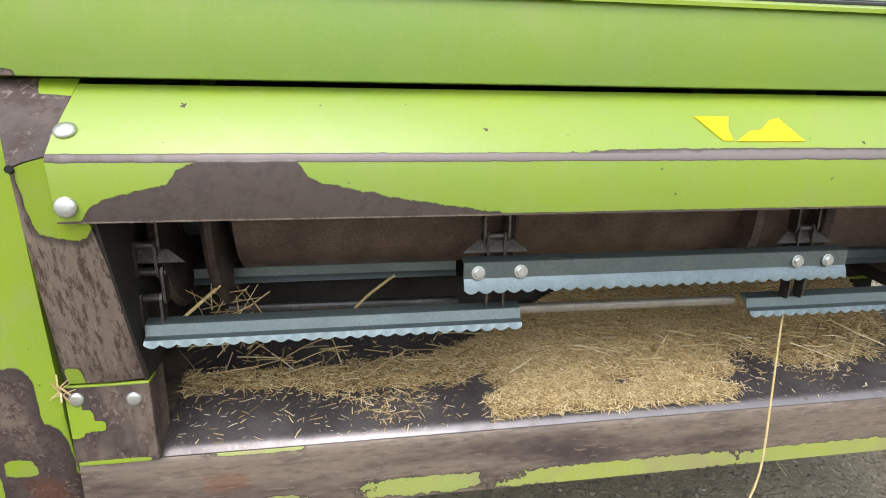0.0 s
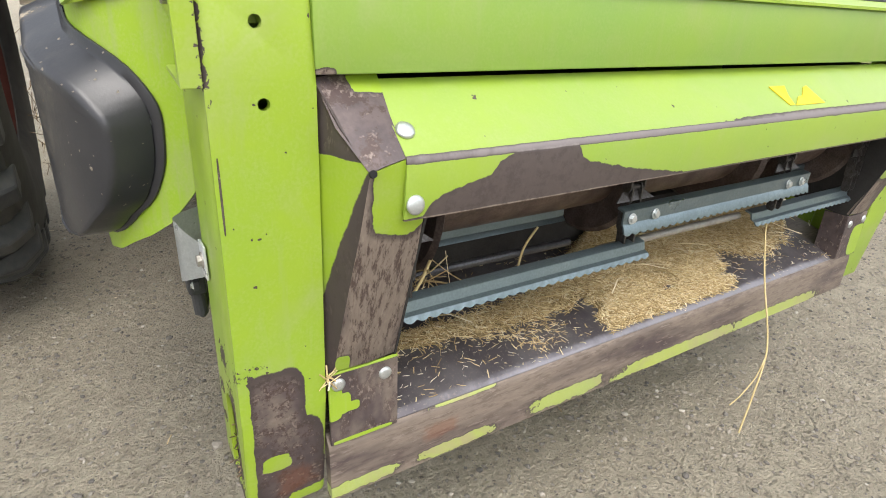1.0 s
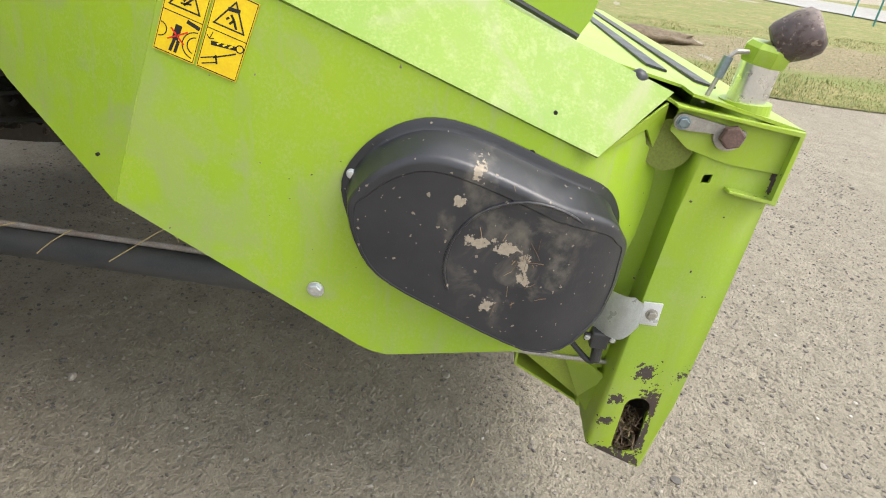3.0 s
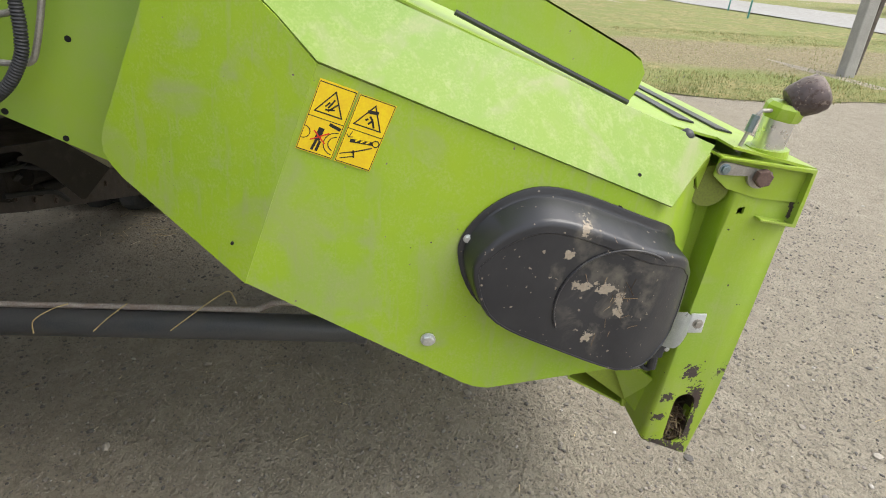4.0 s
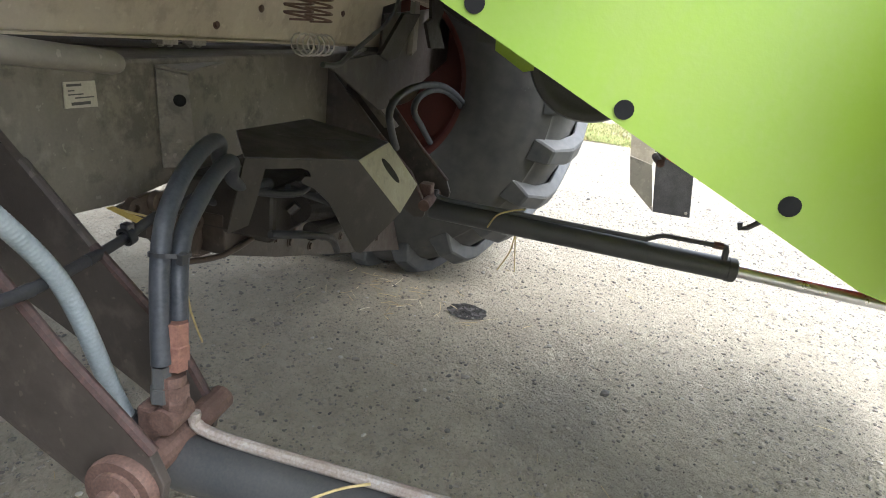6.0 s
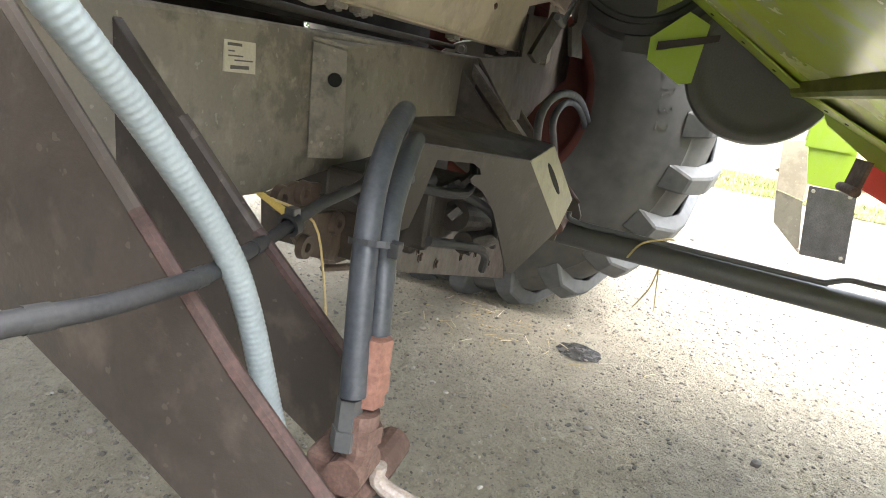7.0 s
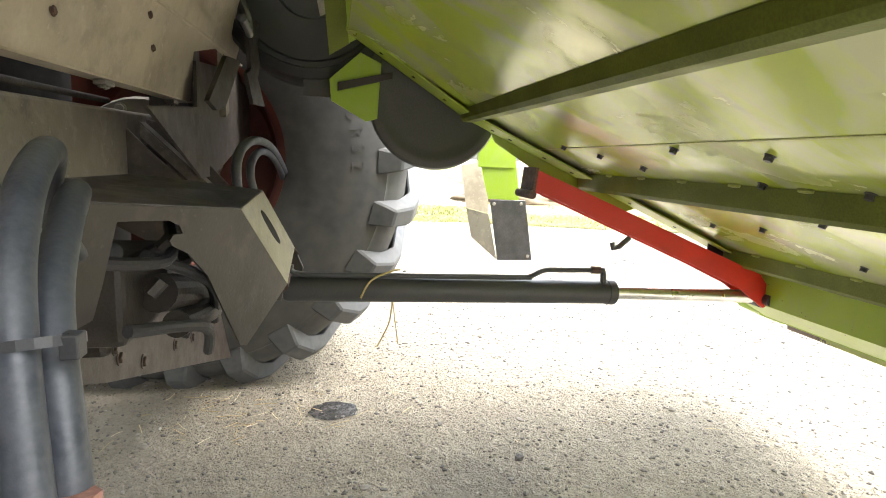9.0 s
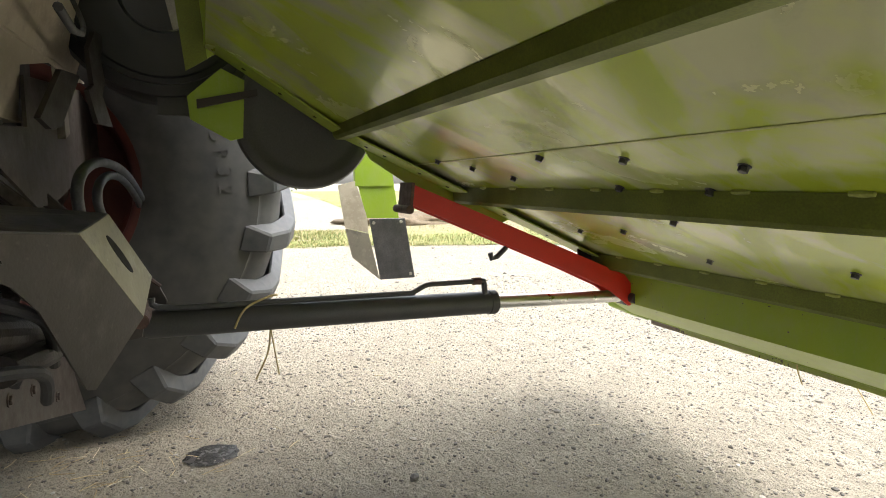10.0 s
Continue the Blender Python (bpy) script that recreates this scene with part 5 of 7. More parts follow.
def corrugated(name, label, category, pts, r, mat, pitch=0.006, depth=0.0011, per=24, collars=False):
    base = [Vector(p) for p in pts]
    fine = []
    for i in range(len(base) - 1):
        p0, p1, p2, p3 = base[max(i - 1, 0)], base[i], base[i + 1], base[min(i + 2, len(base) - 1)]
        for k in range(per):
            t = k / per
            fine.append(0.5 * ((2 * p1) + (p2 - p0) * t + (2 * p0 - 5 * p1 + 4 * p2 - p3) * t * t + (3 * p1 - p0 - 3 * p2 + p3) * t ** 3))
    fine.append(base[-1])
    pos, radii, step_l, left_l, walked = [], [], pitch / 6, 0.0, 0.0
    for a, b in zip(fine, fine[1:]):
        L = (b - a).length
        while left_l < L:
            pos.append(a.lerp(b, left_l / L))
            radii.append(r + depth * math.sin(2 * math.pi * (walked + left_l) / pitch))
            left_l += step_l
        left_l -= L
        walked += L
    if not collars:
        return tagged(smooth(part(name, tube(pos, r, 18, radii=radii), mat), 80), label, category)
    ob = thing(name, label, category)
    smooth(part("ribbed_sleeve", tube(pos, r, 18, radii=radii), mat, ob), 80)
    for a, b in ((base[0], base[1]), (base[-1], base[-2])):
        part("end_collar", tube([tuple(a), tuple(a + (b - a).normalized() * 0.02)], r * 1.2, 18), hose_black, ob, "black rubber end collar")
    return ob


corrugated("corrugated_hose", "black corrugated cable conduit hanging in a loop", "hose", [(-0.95, 1.46, 1.62), (-0.95, 1.463, 1.45), (-0.95, 1.468, 1.38), (-0.95, 1.482, 1.335), (-0.95, 1.523, 1.283), (-0.95, 1.591, 1.245), (-0.95, 1.675, 1.232), (-0.95, 1.77, 1.257), (-0.95, 1.85, 1.32), (-0.94, 1.95, 1.45)], 0.0108, hose_black)

# ---- the feeder house: underside and far side ----
def under(y):
    return 0.535 + 0.455 * y


part("floor_sheet", prism("x", [(0.30, under(0.30)), (1.40, under(1.40)), (1.76, 1.383), (1.76, 1.389), (1.40, under(1.40) + 0.006), (0.30, under(0.30) + 0.006)], -0.872, 0.838), sheet_under, feeder, "scuffed shiny green underside sheet with painted-in pale reflections")
for y, z in ((1.37, 1.132), (0.95, 0.922), (0.41, 0.677)):
    t = under(y) if y < 1.4 else 1.172 + (y - 1.4) * 0.5867
    b = bmesh.new()
    prism("x", [(y - 0.03, t - 0.012), (y + 0.03, t + 0.012), (y + 0.024, z + 0.01), (y + 0.016, z), (y - 0.016, z), (y - 0.024, z + 0.006)], -0.87, 0.836, bm=b)
    # the shadow under the floor is in the member's dark colour
    part("cross_member", b, dark_green, feeder, "green cross member coloured dark for shade")
part("front_pan", prism("x", [(0.157, 0.452), (0.325, 0.545), (0.325, 0.684), (0.320, 0.684), (0.320, 0.549), (0.157, 0.457)], -0.87, 0.836), flange_green, feeder)
part("seam", plate([(-0.87, 1.155, under(1.155) - 0.0006), (0.836, 1.135, under(1.135) - 0.0006), (0.836, 1.140, under(1.140) - 0.0006), (-0.87, 1.160, under(1.160) - 0.0006)], 0.001), weld_pale, feeder, "pale sheet seam")
far = [(0.16, 0.60), (0.293, 0.655), (0.513, 0.757), (0.946, 0.950), (1.375, 1.144), (1.736, 1.372), (1.765, 1.39), (1.74, 1.84), (0.9, 1.52), (0.2, 1.23), (0.12, 1.1)]
part("far_panel", prism("x", far, 0.84, 0.846), clean_green, feeder)
low = far[1:6]
for s, x0, x1 in ((1, 0.715, 0.8399), (-1, -0.8699, -0.80)):
    part("bottom_flange", prism("x", [(y, z - 0.003) for y, z in low] + [(y, z + 0.002) for y, z in reversed(low)], x0, x1), flange_green, feeder, "green flange with bolt holes")
rnd = random.Random(11)
for y in (0.62, 0.80, 1.02, 1.12, 1.24, 1.30, 1.46, 1.56, 1.66):
    i = max(k for k in range(len(low)) if low[k][0] <= y)
    (ya, za), (yb, zb) = low[i], low[min(i + 1, len(low) - 1)] if i + 1 < len(low) else low[i]
    z = za + (zb - za) * (y - ya) / max(1e-6, yb - ya)
    hole((0.785, y, z - 0.0035), (0, 0.4, -0.9), 0.0065, feeder, depth=0.001)
for x, y in ((-0.19, 1.10), (0.04, 1.127), (-0.27, 0.98), (-0.05, 0.99), (0.30, 1.04), (0.42, 1.10), (-0.03, 0.82), (-0.40, 1.06), (0.25, 0.72), (-0.3, 0.62), (0.1, 0.56), (0.5, 0.68), (-0.5, 0.75), (0.55, 1.15)):
    bolt((x, y, under(y)), (0, 0.414, -0.91), 0.0075, feeder, steel_dark, head=1.2)
part("ear", plate([(0.85, 1.72, 1.33), (0.85, 1.815, 1.245), (0.85, 1.81, 1.18), (0.85, 1.70, 1.12), (0.85, 1.665, 1.13), (0.85, 1.655, 1.30)], 0.006), clean_green, feeder)
part("stay_bar", plate([(0.84, 1.79, 1.235), (0.84, 1.62, 1.275), (0.84, 1.62, 1.255), (0.84, 1.79, 1.21)], 0.012), works_dark, feeder)
pul = turned([(0.016, 0), (0.016, 0.155), (0.012, 0.175), (0.004, 0.186), (0.002, 0.192), (0.0, 0.20), (0.004, 0.217), (0.02, 0.224), (0.045, 0.219), (0.05, 0.18), (0.05, 0)], (0.885, 1.468, 1.197), (1, 0, 0), 56)
smooth(part("belt_cover", pul, cover_grey, feeder, "round dark grey belt cover"), 40)
smooth(part("rear_cover", turned([(0.02, 0), (0.02, 0.10), (0.0, 0.11), (0.0, 0.235), (0.008, 0.24), (0.008, 0.255), (0.0, 0.26), (0.015, 0.29), (0.05, 0.30), (0.2, 0.30), (0.23, 0.28), (0.23, 0)], (0.93, 1.88, 1.545), (1, 0, 0), 56), black_plastic, feeder, "round black drive cover"), 40)
part("belt_guard", plate([(0.96, 1.50, 1.40), (0.96, 1.90, 1.40), (0.96, 1.90, 1.20), (0.96, 1.62, 1.20), (0.96, 1.50, 1.25)], 0.01), cover_grey, feeder)
part("far_skirt", prism("x", [(0.74, 0.86), (1.30, 1.12), (1.27, 1.07), (1.10, 0.965), (0.80, 0.84)], 0.848, 0.853), clean_green, feeder)
part("rear_flange", plate([(0.838, 1.728, 1.37), (0.838, 1.756, 1.354), (0.838, 1.775, 1.56), (0.838, 1.745, 1.57)], 0.006), flange_green, feeder)
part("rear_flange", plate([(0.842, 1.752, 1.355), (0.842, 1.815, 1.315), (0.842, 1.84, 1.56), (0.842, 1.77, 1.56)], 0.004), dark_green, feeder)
part("seal_strip", plate([(0.95, 1.80, 1.335), (0.95, 1.822, 1.335), (0.95, 1.872, 1.58), (0.95, 1.838, 1.58)], 0.004), zinc_dull, feeder, "pale worn sealing strip")
for y, z in ((0.95, 0.922), (0.41, 0.677)):
    for k in range(9):
        x = -0.70 + 0.185 * k
        part("weld", turned([(-0.018, 0), (-0.016, 0.004), (0.0, 0.0055), (0.016, 0.004), (0.018, 0)], (x, y + 0.031, under(y + 0.031) - 0.003), (1, 0, 0), 8), weld_pale, feeder)

# ---- lift cylinders ----
def lift_cylinder(x, label):
    o = thing("lift_cylinder", label, "hydraulic cylinder", group="lift cylinders")
    p, q = Vector((x, 1.945, 0.612)), Vector((x, 0.875, 0.588))
    d = (q - p).normalized()
    L = (q - p).length
    smooth(part("barrel", turned([(0.0, 0), (0.0, 0.034), (0.012, 0.0385), (L - 0.03, 0.0385), (L - 0.028, 0.0415), (L - 0.004, 0.0415), (L, 0.038), (L, 0)], p, d, 28), cyl_grey, o), 35)
    smooth(part("rod", tube([tuple(q), (x, 0.33, 0.567)], 0.023, 18), chrome, o, "chrome piston rod"))
    part("rod_eye", turned([(-0.025, 0.012), (-0.025, 0.034), (0.025, 0.034), (0.025, 0.012)], (x, 0.32, 0.566), (1, 0, 0), 20), cyl_grey, o)
    up = Vector((0, 0, 1))
    off_z = 0.047
    run = [p + d * 0.02 + up * 0.075, p + d * 0.05 + up * off_z, p + d * 0.3 + up * off_z, p + d * (L - 0.34) + up * (off_z + 0.002), p + d * (L - 0.305) + up * (off_z + 0.004), p + d * (L - 0.255) + up * (off_z + 0.026), p + d * (L - 0.20) + up * (off_z + 0.028), p + d * (L - 0.075) + up * (off_z + 0.03)]
    side = Vector((0.012, 0, 0)) * (1 if x < 0 else -1)
    smooth(part("feed_pipe", tube([tuple(v + side) for v in run], 0.0085, 10, smoothing=5), pipe_rusty if x < 0 else cyl_grey, o, "dusty feed pipe"))
    e = p + d * (L - 0.075) + up * (off_z + 0.03) + side
    part("pipe_nut", turned([(-0.018, 0), (-0.018, 0.0135), (0.012, 0.0135), (0.012, 0)], e, d, 6), rust, o)
    part("port", tube([tuple(e + d * 0.012), tuple(e + d * 0.022), tuple(e + d * 0.026 - up * 0.012), tuple(e + d * 0.028 - up * 0.045)], 0.0105, 10), cyl_grey, o)
    part("inlet_block", box((x - 0.02, 1.945, 0.64), (x + 0.035, 1.99, 0.70), 0.005), rust, o)
    return o


lift_cylinder(-0.705, "long dark grey lift cylinder with straw caught on its pipe")
lift_cylinder(0.705, "long dark grey lift cylinder below the red prop")
prop = thing("safety_prop", "bright red steel safety prop above the far lift cylinder", "safety prop")
chan = bmesh.new()
side_o = [(1.185, 0.988), (1.188, 0.926), (0.60, 0.682), (0.43, 0.606), (0.345, 0.545), (0.33, 0.535), (0.30, 0.55), (0.30, 0.59), (0.355, 0.655), (0.43, 0.685)]
prism("x", side_o, 0.665, 0.671, bm=chan)
prism("x", side_o, 0.744, 0.750, bm=chan)
plate([(0.668, 1.185, 0.986), (0.747, 1.185, 0.986), (0.747, 0.43, 0.683), (0.668, 0.43, 0.683)], 0.006, bm=chan)
part("channel", chan, red, prop)
part("end_plate", plate([(0.65, 1.19, 0.995), (0.765, 1.19, 0.995), (0.765, 1.20, 0.90), (0.65, 1.20, 0.90)], 0.01), rust, prop, "rusty end plate")
part("pin", tube([(0.64, 1.205, 0.912), (0.775, 1.205, 0.912)], 0.013, 14), rust, prop)
part("hook", tube([(0.66, 0.86, 0.78), (0.66, 0.895, 0.75), (0.66, 0.915, 0.745), (0.66, 0.92, 0.765)], 0.009, 8), steel_dark, prop)
part("pivot_pin", tube([(0.64, 0.318, 0.566), (0.775, 0.318, 0.566)], 0.02, 18), steel_dark, prop)
part("hanger", plate([(0.76, 0.40, 0.70), (0.76, 0.25, 0.62), (0.76, 0.27, 0.53), (0.76, 0.36, 0.53)], 0.01), clean_green, prop)

# ---- axle, brackets and body behind the feeder house ----
axle = thing("front_axle", "dusty grey steel front axle beam with a white paper label", "axle")
part("beam", prism("y", [(-1.15, 1.078), (1.02, 1.115), (1.02, 0.86), (0.3, 0.86), (-0.17, 0.836), (-0.35, 0.822), (-0.49, 0.832), (-1.15, 0.86)], 2.33, 2.62, 0.008), frame_grey, axle)
lab = part("label", prism("y", [(-0.450, 1.057), (-0.384, 1.057), (-0.382, 1.012), (-0.451, 1.014)], 2.3275, 2.3298), paper, axle, "white paper label with grey bars")
for z, x0, x1, h in ((1.0495, -0.445, -0.415, 0.004), (1.0415, -0.443, -0.430, 0.002), (1.035, -0.443, -0.412, 0.002), (1.029, -0.43, -0.39, 0.002), (1.018, -0.438, -0.398, 0.005)):
    part("bar", prism("y", [(x0, z), (x1, z), (x1, z + h), (x0, z + h)], 2.3268, 2.3280), ink_grey, lab)
bracket = bmesh.new()
plate([(-0.231, 2.328, 1.074), (-0.190, 2.283, 1.066), (-0.168, 2.283, 0.872), (-0.222, 2.328, 0.870)], 0.006, 0.001, bm=bracket)
plate([(-0.231, 2.328, 1.079), (-0.190, 2.280, 1.072), (-0.135, 2.292, 1.076), (0.014, 2.328, 1.083)], 0.005, bm=bracket)
bk = part("bracket", bracket, frame_grey, axle, "bent mounting bracket with a round hole")
hole((-0.2035, 2.2945, 1.014), (-0.74, -0.67, 0), 0.0125, bk, depth=0.001)
strut = bmesh.new()
plate([(0.728, 2.335, 1.085), (0.785, 2.335, 1.085), (0.775, 2.115, 0.875), (0.72, 2.115, 0.875)], 0.008, bm=strut)
plate([(0.728, 2.335, 1.085), (0.728, 2.335, 1.05), (0.72, 2.15, 0.872), (0.72, 2.115, 0.875)], 0.008, bm=strut)
part("strut", strut, frame_grey, axle, "slanting angle-iron strut")
part("end_plate", plate([(0.80, 2.315, 1.10), (1.06, 2.315, 1.14), (1.10, 2.315, 0.86), (0.80, 2.315, 0.86)], 0.01), frame_grey, axle)
part("hub_flange", turned([(0, 0), (0, 0.20), (0.03, 0.21), (0.05, 0.16), (0.12, 0.15), (0.12, 0)], (1.02, 2.42, 0.97), (1, 0, 0), 36), frame_grey, axle)
for k in range(10):
    a = 2 * math.pi * k / 10
    bolt((1.018, 2.42 + 0.175 * math.cos(a), 0.97 + 0.175 * math.sin(a)), (-1, 0, 0), 0.014, axle, zinc_dull)
final = bmesh.new()
box((0.32, 2.45, 0.55), (1.0, 2.75, 0.84), 0.02, final)
part("final_drive", final, shade_dark, axle)

# clevis that holds each lift cylinder
def clevis(s, label):
    o = thing("cylinder_clevis", label, "clevis", group="cylinder clevises")
    for x, edge in ((0.79, [(2.42, 1.12), (2.272, 1.08), (2.126, 0.920), (2.023, 0.806), (1.955, 0.742), (1.91, 0.70), (1.893, 0.66), (1.90, 0.62), (1.935, 0.595), (1.985, 0.61), (2.137, 0.705), (2.42, 0.86)]),
                    (0.62, [(2.45, 1.12), (2.345, 1.08), (2.239, 0.970), (2.134, 0.863), (2.008, 0.746), (1.94, 0.63), (1.945, 0.60), (1.98, 0.595), (2.14, 0.69), (2.45, 0.85)])):
        pl = part("plate", prism("x", edge, s * (x - 0.007), s * (x + 0.007), 0.002), clevis_grey, o)
        rim_pts = [p for p in edge if p[0] < 2.29][:5 if x > 0.7 else 4]
        part("weld_edge", tube([(s * x, y, z) for y, z in rim_pts[1:]], 0.0078, 8), rust_edge, pl, "rusty plate edge")
        part("plate_edge", tube([(s * x, y, z) for y, z in rim_pts[:2]], 0.0076, 8), clevis_grey, pl)
    part("rib", plate([(s * 0.79, 2.34, 1.09), (s * 0.62, 2.34, 1.09), (s * 0.62, 2.34, 0.80), (s * 0.79, 2.34, 0.80)], 0.01), clevis_grey, o)
    smooth(part("pin", turned([(0, 0), (0, 0.046), (0.010, 0.048), (0.016, 0.046), (0.016, 0.033), (0.022, 0.033), (0.024, 0.014), (0.032, 0.012), (0.032, 0)], (s * 0.797, 1.945, 0.645), (s, 0, 0), 24), rust, o, "rusty pin with washer"), 40)
    bolt((s * 0.82, 1.945, 0.645), (s, 0, 0), 0.017, o, rust, washer=False)
    part("pin_shaft", tube([(s * 0.80, 1.945, 0.645), (s * 0.60, 1.945, 0.645)], 0.02, 14), rust, o)
    return o


clevis(-1, "brown grey steel clevis plates with rusty edges")
clevis(1, "dark steel clevis plates on the far side")

# hoses at the clevis
def hose(name, label, pts, r, mat, sides=14, per=8):
    ob = smooth(part(name, tube(pts, r, sides, smoothing=per), mat), 80)
    return tagged(ob, label, "hose")


pair = thing("lift_hoses", "two thick black hydraulic hoses tied together above a rusty fitting", "hose")
for k, (dx, dy) in enumerate(((-0.012, 0.004), (0.013, -0.004))):
    pts = [(-0.712, 1.943, 0.775), (-0.703, 1.949, 0.82), (-0.690, 1.957, 0.870), (-0.674, 1.965, 0.912), (-0.648, 1.975, 0.950), (-0.595, 1.991, 0.984), (-0.53, 2.01, 1.004), (-0.458, 2.034, 1.008), (-0.405, 2.058, 0.990), (-0.365, 2.085, 0.950), (-0.30, 2.09, 0.918), (-0.235, 2.085, 0.915)]
    low = 0.036 * k
    smooth(part("hose", tube([(x + dx, y + dy, z - low * min(1.0, max(0, i - 2) / 3)) for i, (x, y, z) in enumerate(pts)], 0.0122, 16, smoothing=8), hose_dusty, pair), 80)
part("cable_tie", turned([(-0.003, 0.0245), (-0.003, 0.0255), (0.003, 0.0255), (0.003, 0.0245)], (-0.676, 1.964, 0.905), (0.25, 0.12, 1), 20), black_plastic, pair)
part("tie_head", box((-0.690, 1.936, 0.899), (-0.678, 1.946, 0.913), 0.001), black_plastic, pair)
fit_, ferr = bmesh.new(), bmesh.new()
turned([(0, 0), (0, 0.0155), (0.03, 0.0155), (0.032, 0.017), (0.052, 0.017), (0.052, 0.0145), (0.066, 0.0145), (0.066, 0)], (-0.700, 1.941, 0.826), (-0.10, -0.03, -1), 6, fit_)
turned([(0, 0), (0, 0.0125), (0.03, 0.0125), (0.03, 0.0145), (0.05, 0.0145), (0.05, 0)], (-0.719, 1.951, 0.77), (-0.10, -0.03, -1), 6, ferr)
part("fitting", fit_, rust_orange, pair, "orange rusty hose fitting")
part("ferrule", ferr, cyl_grey, pair, "dark steel hose ferrule")
elbow = bmesh.new()
tube([(-0.712, 1.94, 0.755), (-0.715, 1.938, 0.72), (-0.71, 1.945, 0.69)], 0.016, 12, elbow)
turned([(0, 0), (0, 0.020), (0.018, 0.020), (0.022, 0.016), (0.022, 0)], (-0.712, 1.94, 0.742), (-0.05, -0.03, -1), 6, elbow)
turned([(-0.022, 0), (-0.022, 0.019), (0.022, 0.019), (0.022, 0)], (-0.712, 1.944, 0.692), (1, 0, 0), 16, elbow)
part("elbow", elbow, rust, pair)
corrugated("spiral_hose", "pale grey translucent ribbed hose in front of the axle", "hose", [(-0.955, 2.06, 1.20), (-0.925, 2.072, 1.125), (-0.90, 2.077, 1.083), (-0.869, 2.077, 1.048), (-0.82, 2.077, 0.993), (-0.761, 2.066, 0.903), (-0.736, 2.054, 0.832), (-0.711, 2.036, 0.701), (-0.70, 2.02, 0.64)], 0.0120, hose_white, pitch=0.0060, depth=0.00024, collars=True)
hose("cable_loom", "taped black cable loom crossing in front of the clevis", [(-1.05, 2.075, 0.905), (-0.947, 2.06, 0.899), (-0.889, 2.052, 0.892), (-0.844, 2.053, 0.887), (-0.794, 2.06, 0.880), (-0.696, 2.098, 0.862), (-0.571, 2.136, 0.852), (-0.502, 2.125, 0.876), (-0.40, 2.12, 0.890), (-0.30, 2.16, 0.90)], 0.0078, hose_black)
loom = bpy.data.objects["cable_loom"]
for p, q in (((-0.93, 2.0585, 0.897), (-0.915, 2.056, 0.895)), ((-0.80, 2.0595, 0.8805), (-0.785, 2.062, 0.879)), ((-0.66, 2.1095, 0.8585), (-0.645, 2.114, 0.857))):
    smooth(part("tape_band", tube([p, q], 0.0088, 14), black_plastic, loom), 60)
clampo = tagged(smooth(part("cable_clamp", turned([(-0.006, 0.0105), (-0.006, 0.0155), (0.006, 0.0155), (0.006, 0.0105)], (-0.553, 2.135, 0.857), (0.96, -0.1, 0.24), 18), black_plastic)), "black clamp round the cable loom", "clamp")
part("clip", box((-0.56, 2.127, 0.866), (-0.545, 2.142, 0.878), 0.002), steel_dark, clampo)

# valve guard with slot and the dark works behind it
vg = thing("valve_guard", "bent grey sheet-metal guard with a slot over hydraulic valves", "guard")
A, B, Cc, D = (-0.071, 1.947, 0.923), (0.235, 1.885, 0.812), (0.017, 1.955, 0.671), (0.092, 1.932, 0.942)
g_n = (Vector(A) - Vector((-0.33, 2.07, 0.952))).cross(Vector(Cc) - Vector(A))


def on_guard(x, z):
    """A place on the plane of the guard's front plate."""
    return (x, A[1] - (g_n.x * (x - A[0]) + g_n.z * (z - A[2])) / g_n.y, z)


E = on_guard(0.108, 0.761)
GUARD = ((-0.33, 0.952), (-0.071, 0.923), (0.108, 0.761), (0.017, 0.669), (-0.002, 0.676), (-0.118, 0.827), (-0.165, 0.868), (-0.196, 0.884), (-0.203, 0.892), (-0.198, 0.899), (-0.182, 0.899), (-0.190, 0.911), (-0.208, 0.920), (-0.287, 0.927), (-0.292, 0.85), (-0.297, 0.81), (-0.335, 0.80))
# one bent sheet: shaded colour in front, lit colour on the flange
part("front_plate", plate([on_guard(*p) for p in GUARD], 0.004), guard_shaded, vg)
fl = part("slotted_flange", plate([A, D, B, E], 0.004), flange_lit, vg)
slot_a, slot_b = Vector((0.040, 1.931, 0.910)), Vector((0.121, 1.905, 0.839))
ax_u, cen = (slot_b - slot_a).normalized(), (slot_a + slot_b) / 2
nrm_f = (Vector(B) - Vector(A)).cross(Vector(E) - Vector(A)).normalized()
if nrm_f.dot(Vector((-1, -0.3, 0.2))) < 0:
    nrm_f = -nrm_f
sv = nrm_f.cross(ax_u)
slot = [cen + ax_u * (0.055 * math.cos(a)) + sv * (0.011 * math.sin(a)) + nrm_f * 0.0024 for a in [2 * math.pi * k / 20 for k in range(20)]]
part("slot", plate([tuple(p) for p in slot], 0.0012), hole_black, fl)
part("top_plate", plate([(-0.33, 2.07, 0.952), A, D, (0.10, 2.15, 0.966), (-0.18, 2.18, 0.966)], 0.004), steel_dark, vg)
works = thing("valve_block", "oily dark valve block with hoses and bolts under the axle", "valve block")
wb = bmesh.new()
box((-0.10, 2.14, 0.69), (0.18, 2.42, 0.75), 0.012, wb)
box((-0.20, 2.08, 0.74), (0.02, 2.30, 0.86), 0.01, wb)
turned([(0, 0), (0, 0.03), (0.12, 0.03), (0.12, 0.024), (0.18, 0.024), (0.18, 0)], (-0.12, 2.06, 0.80), (0.9, -0.1, -0.2), 18, wb)
turned([(0, 0), (0, 0.022), (0.16, 0.022), (0.16, 0)], (-0.10, 2.04, 0.745), (0.9, -0.1, -0.1), 18, wb)
part("block", wb, works_dark, works)
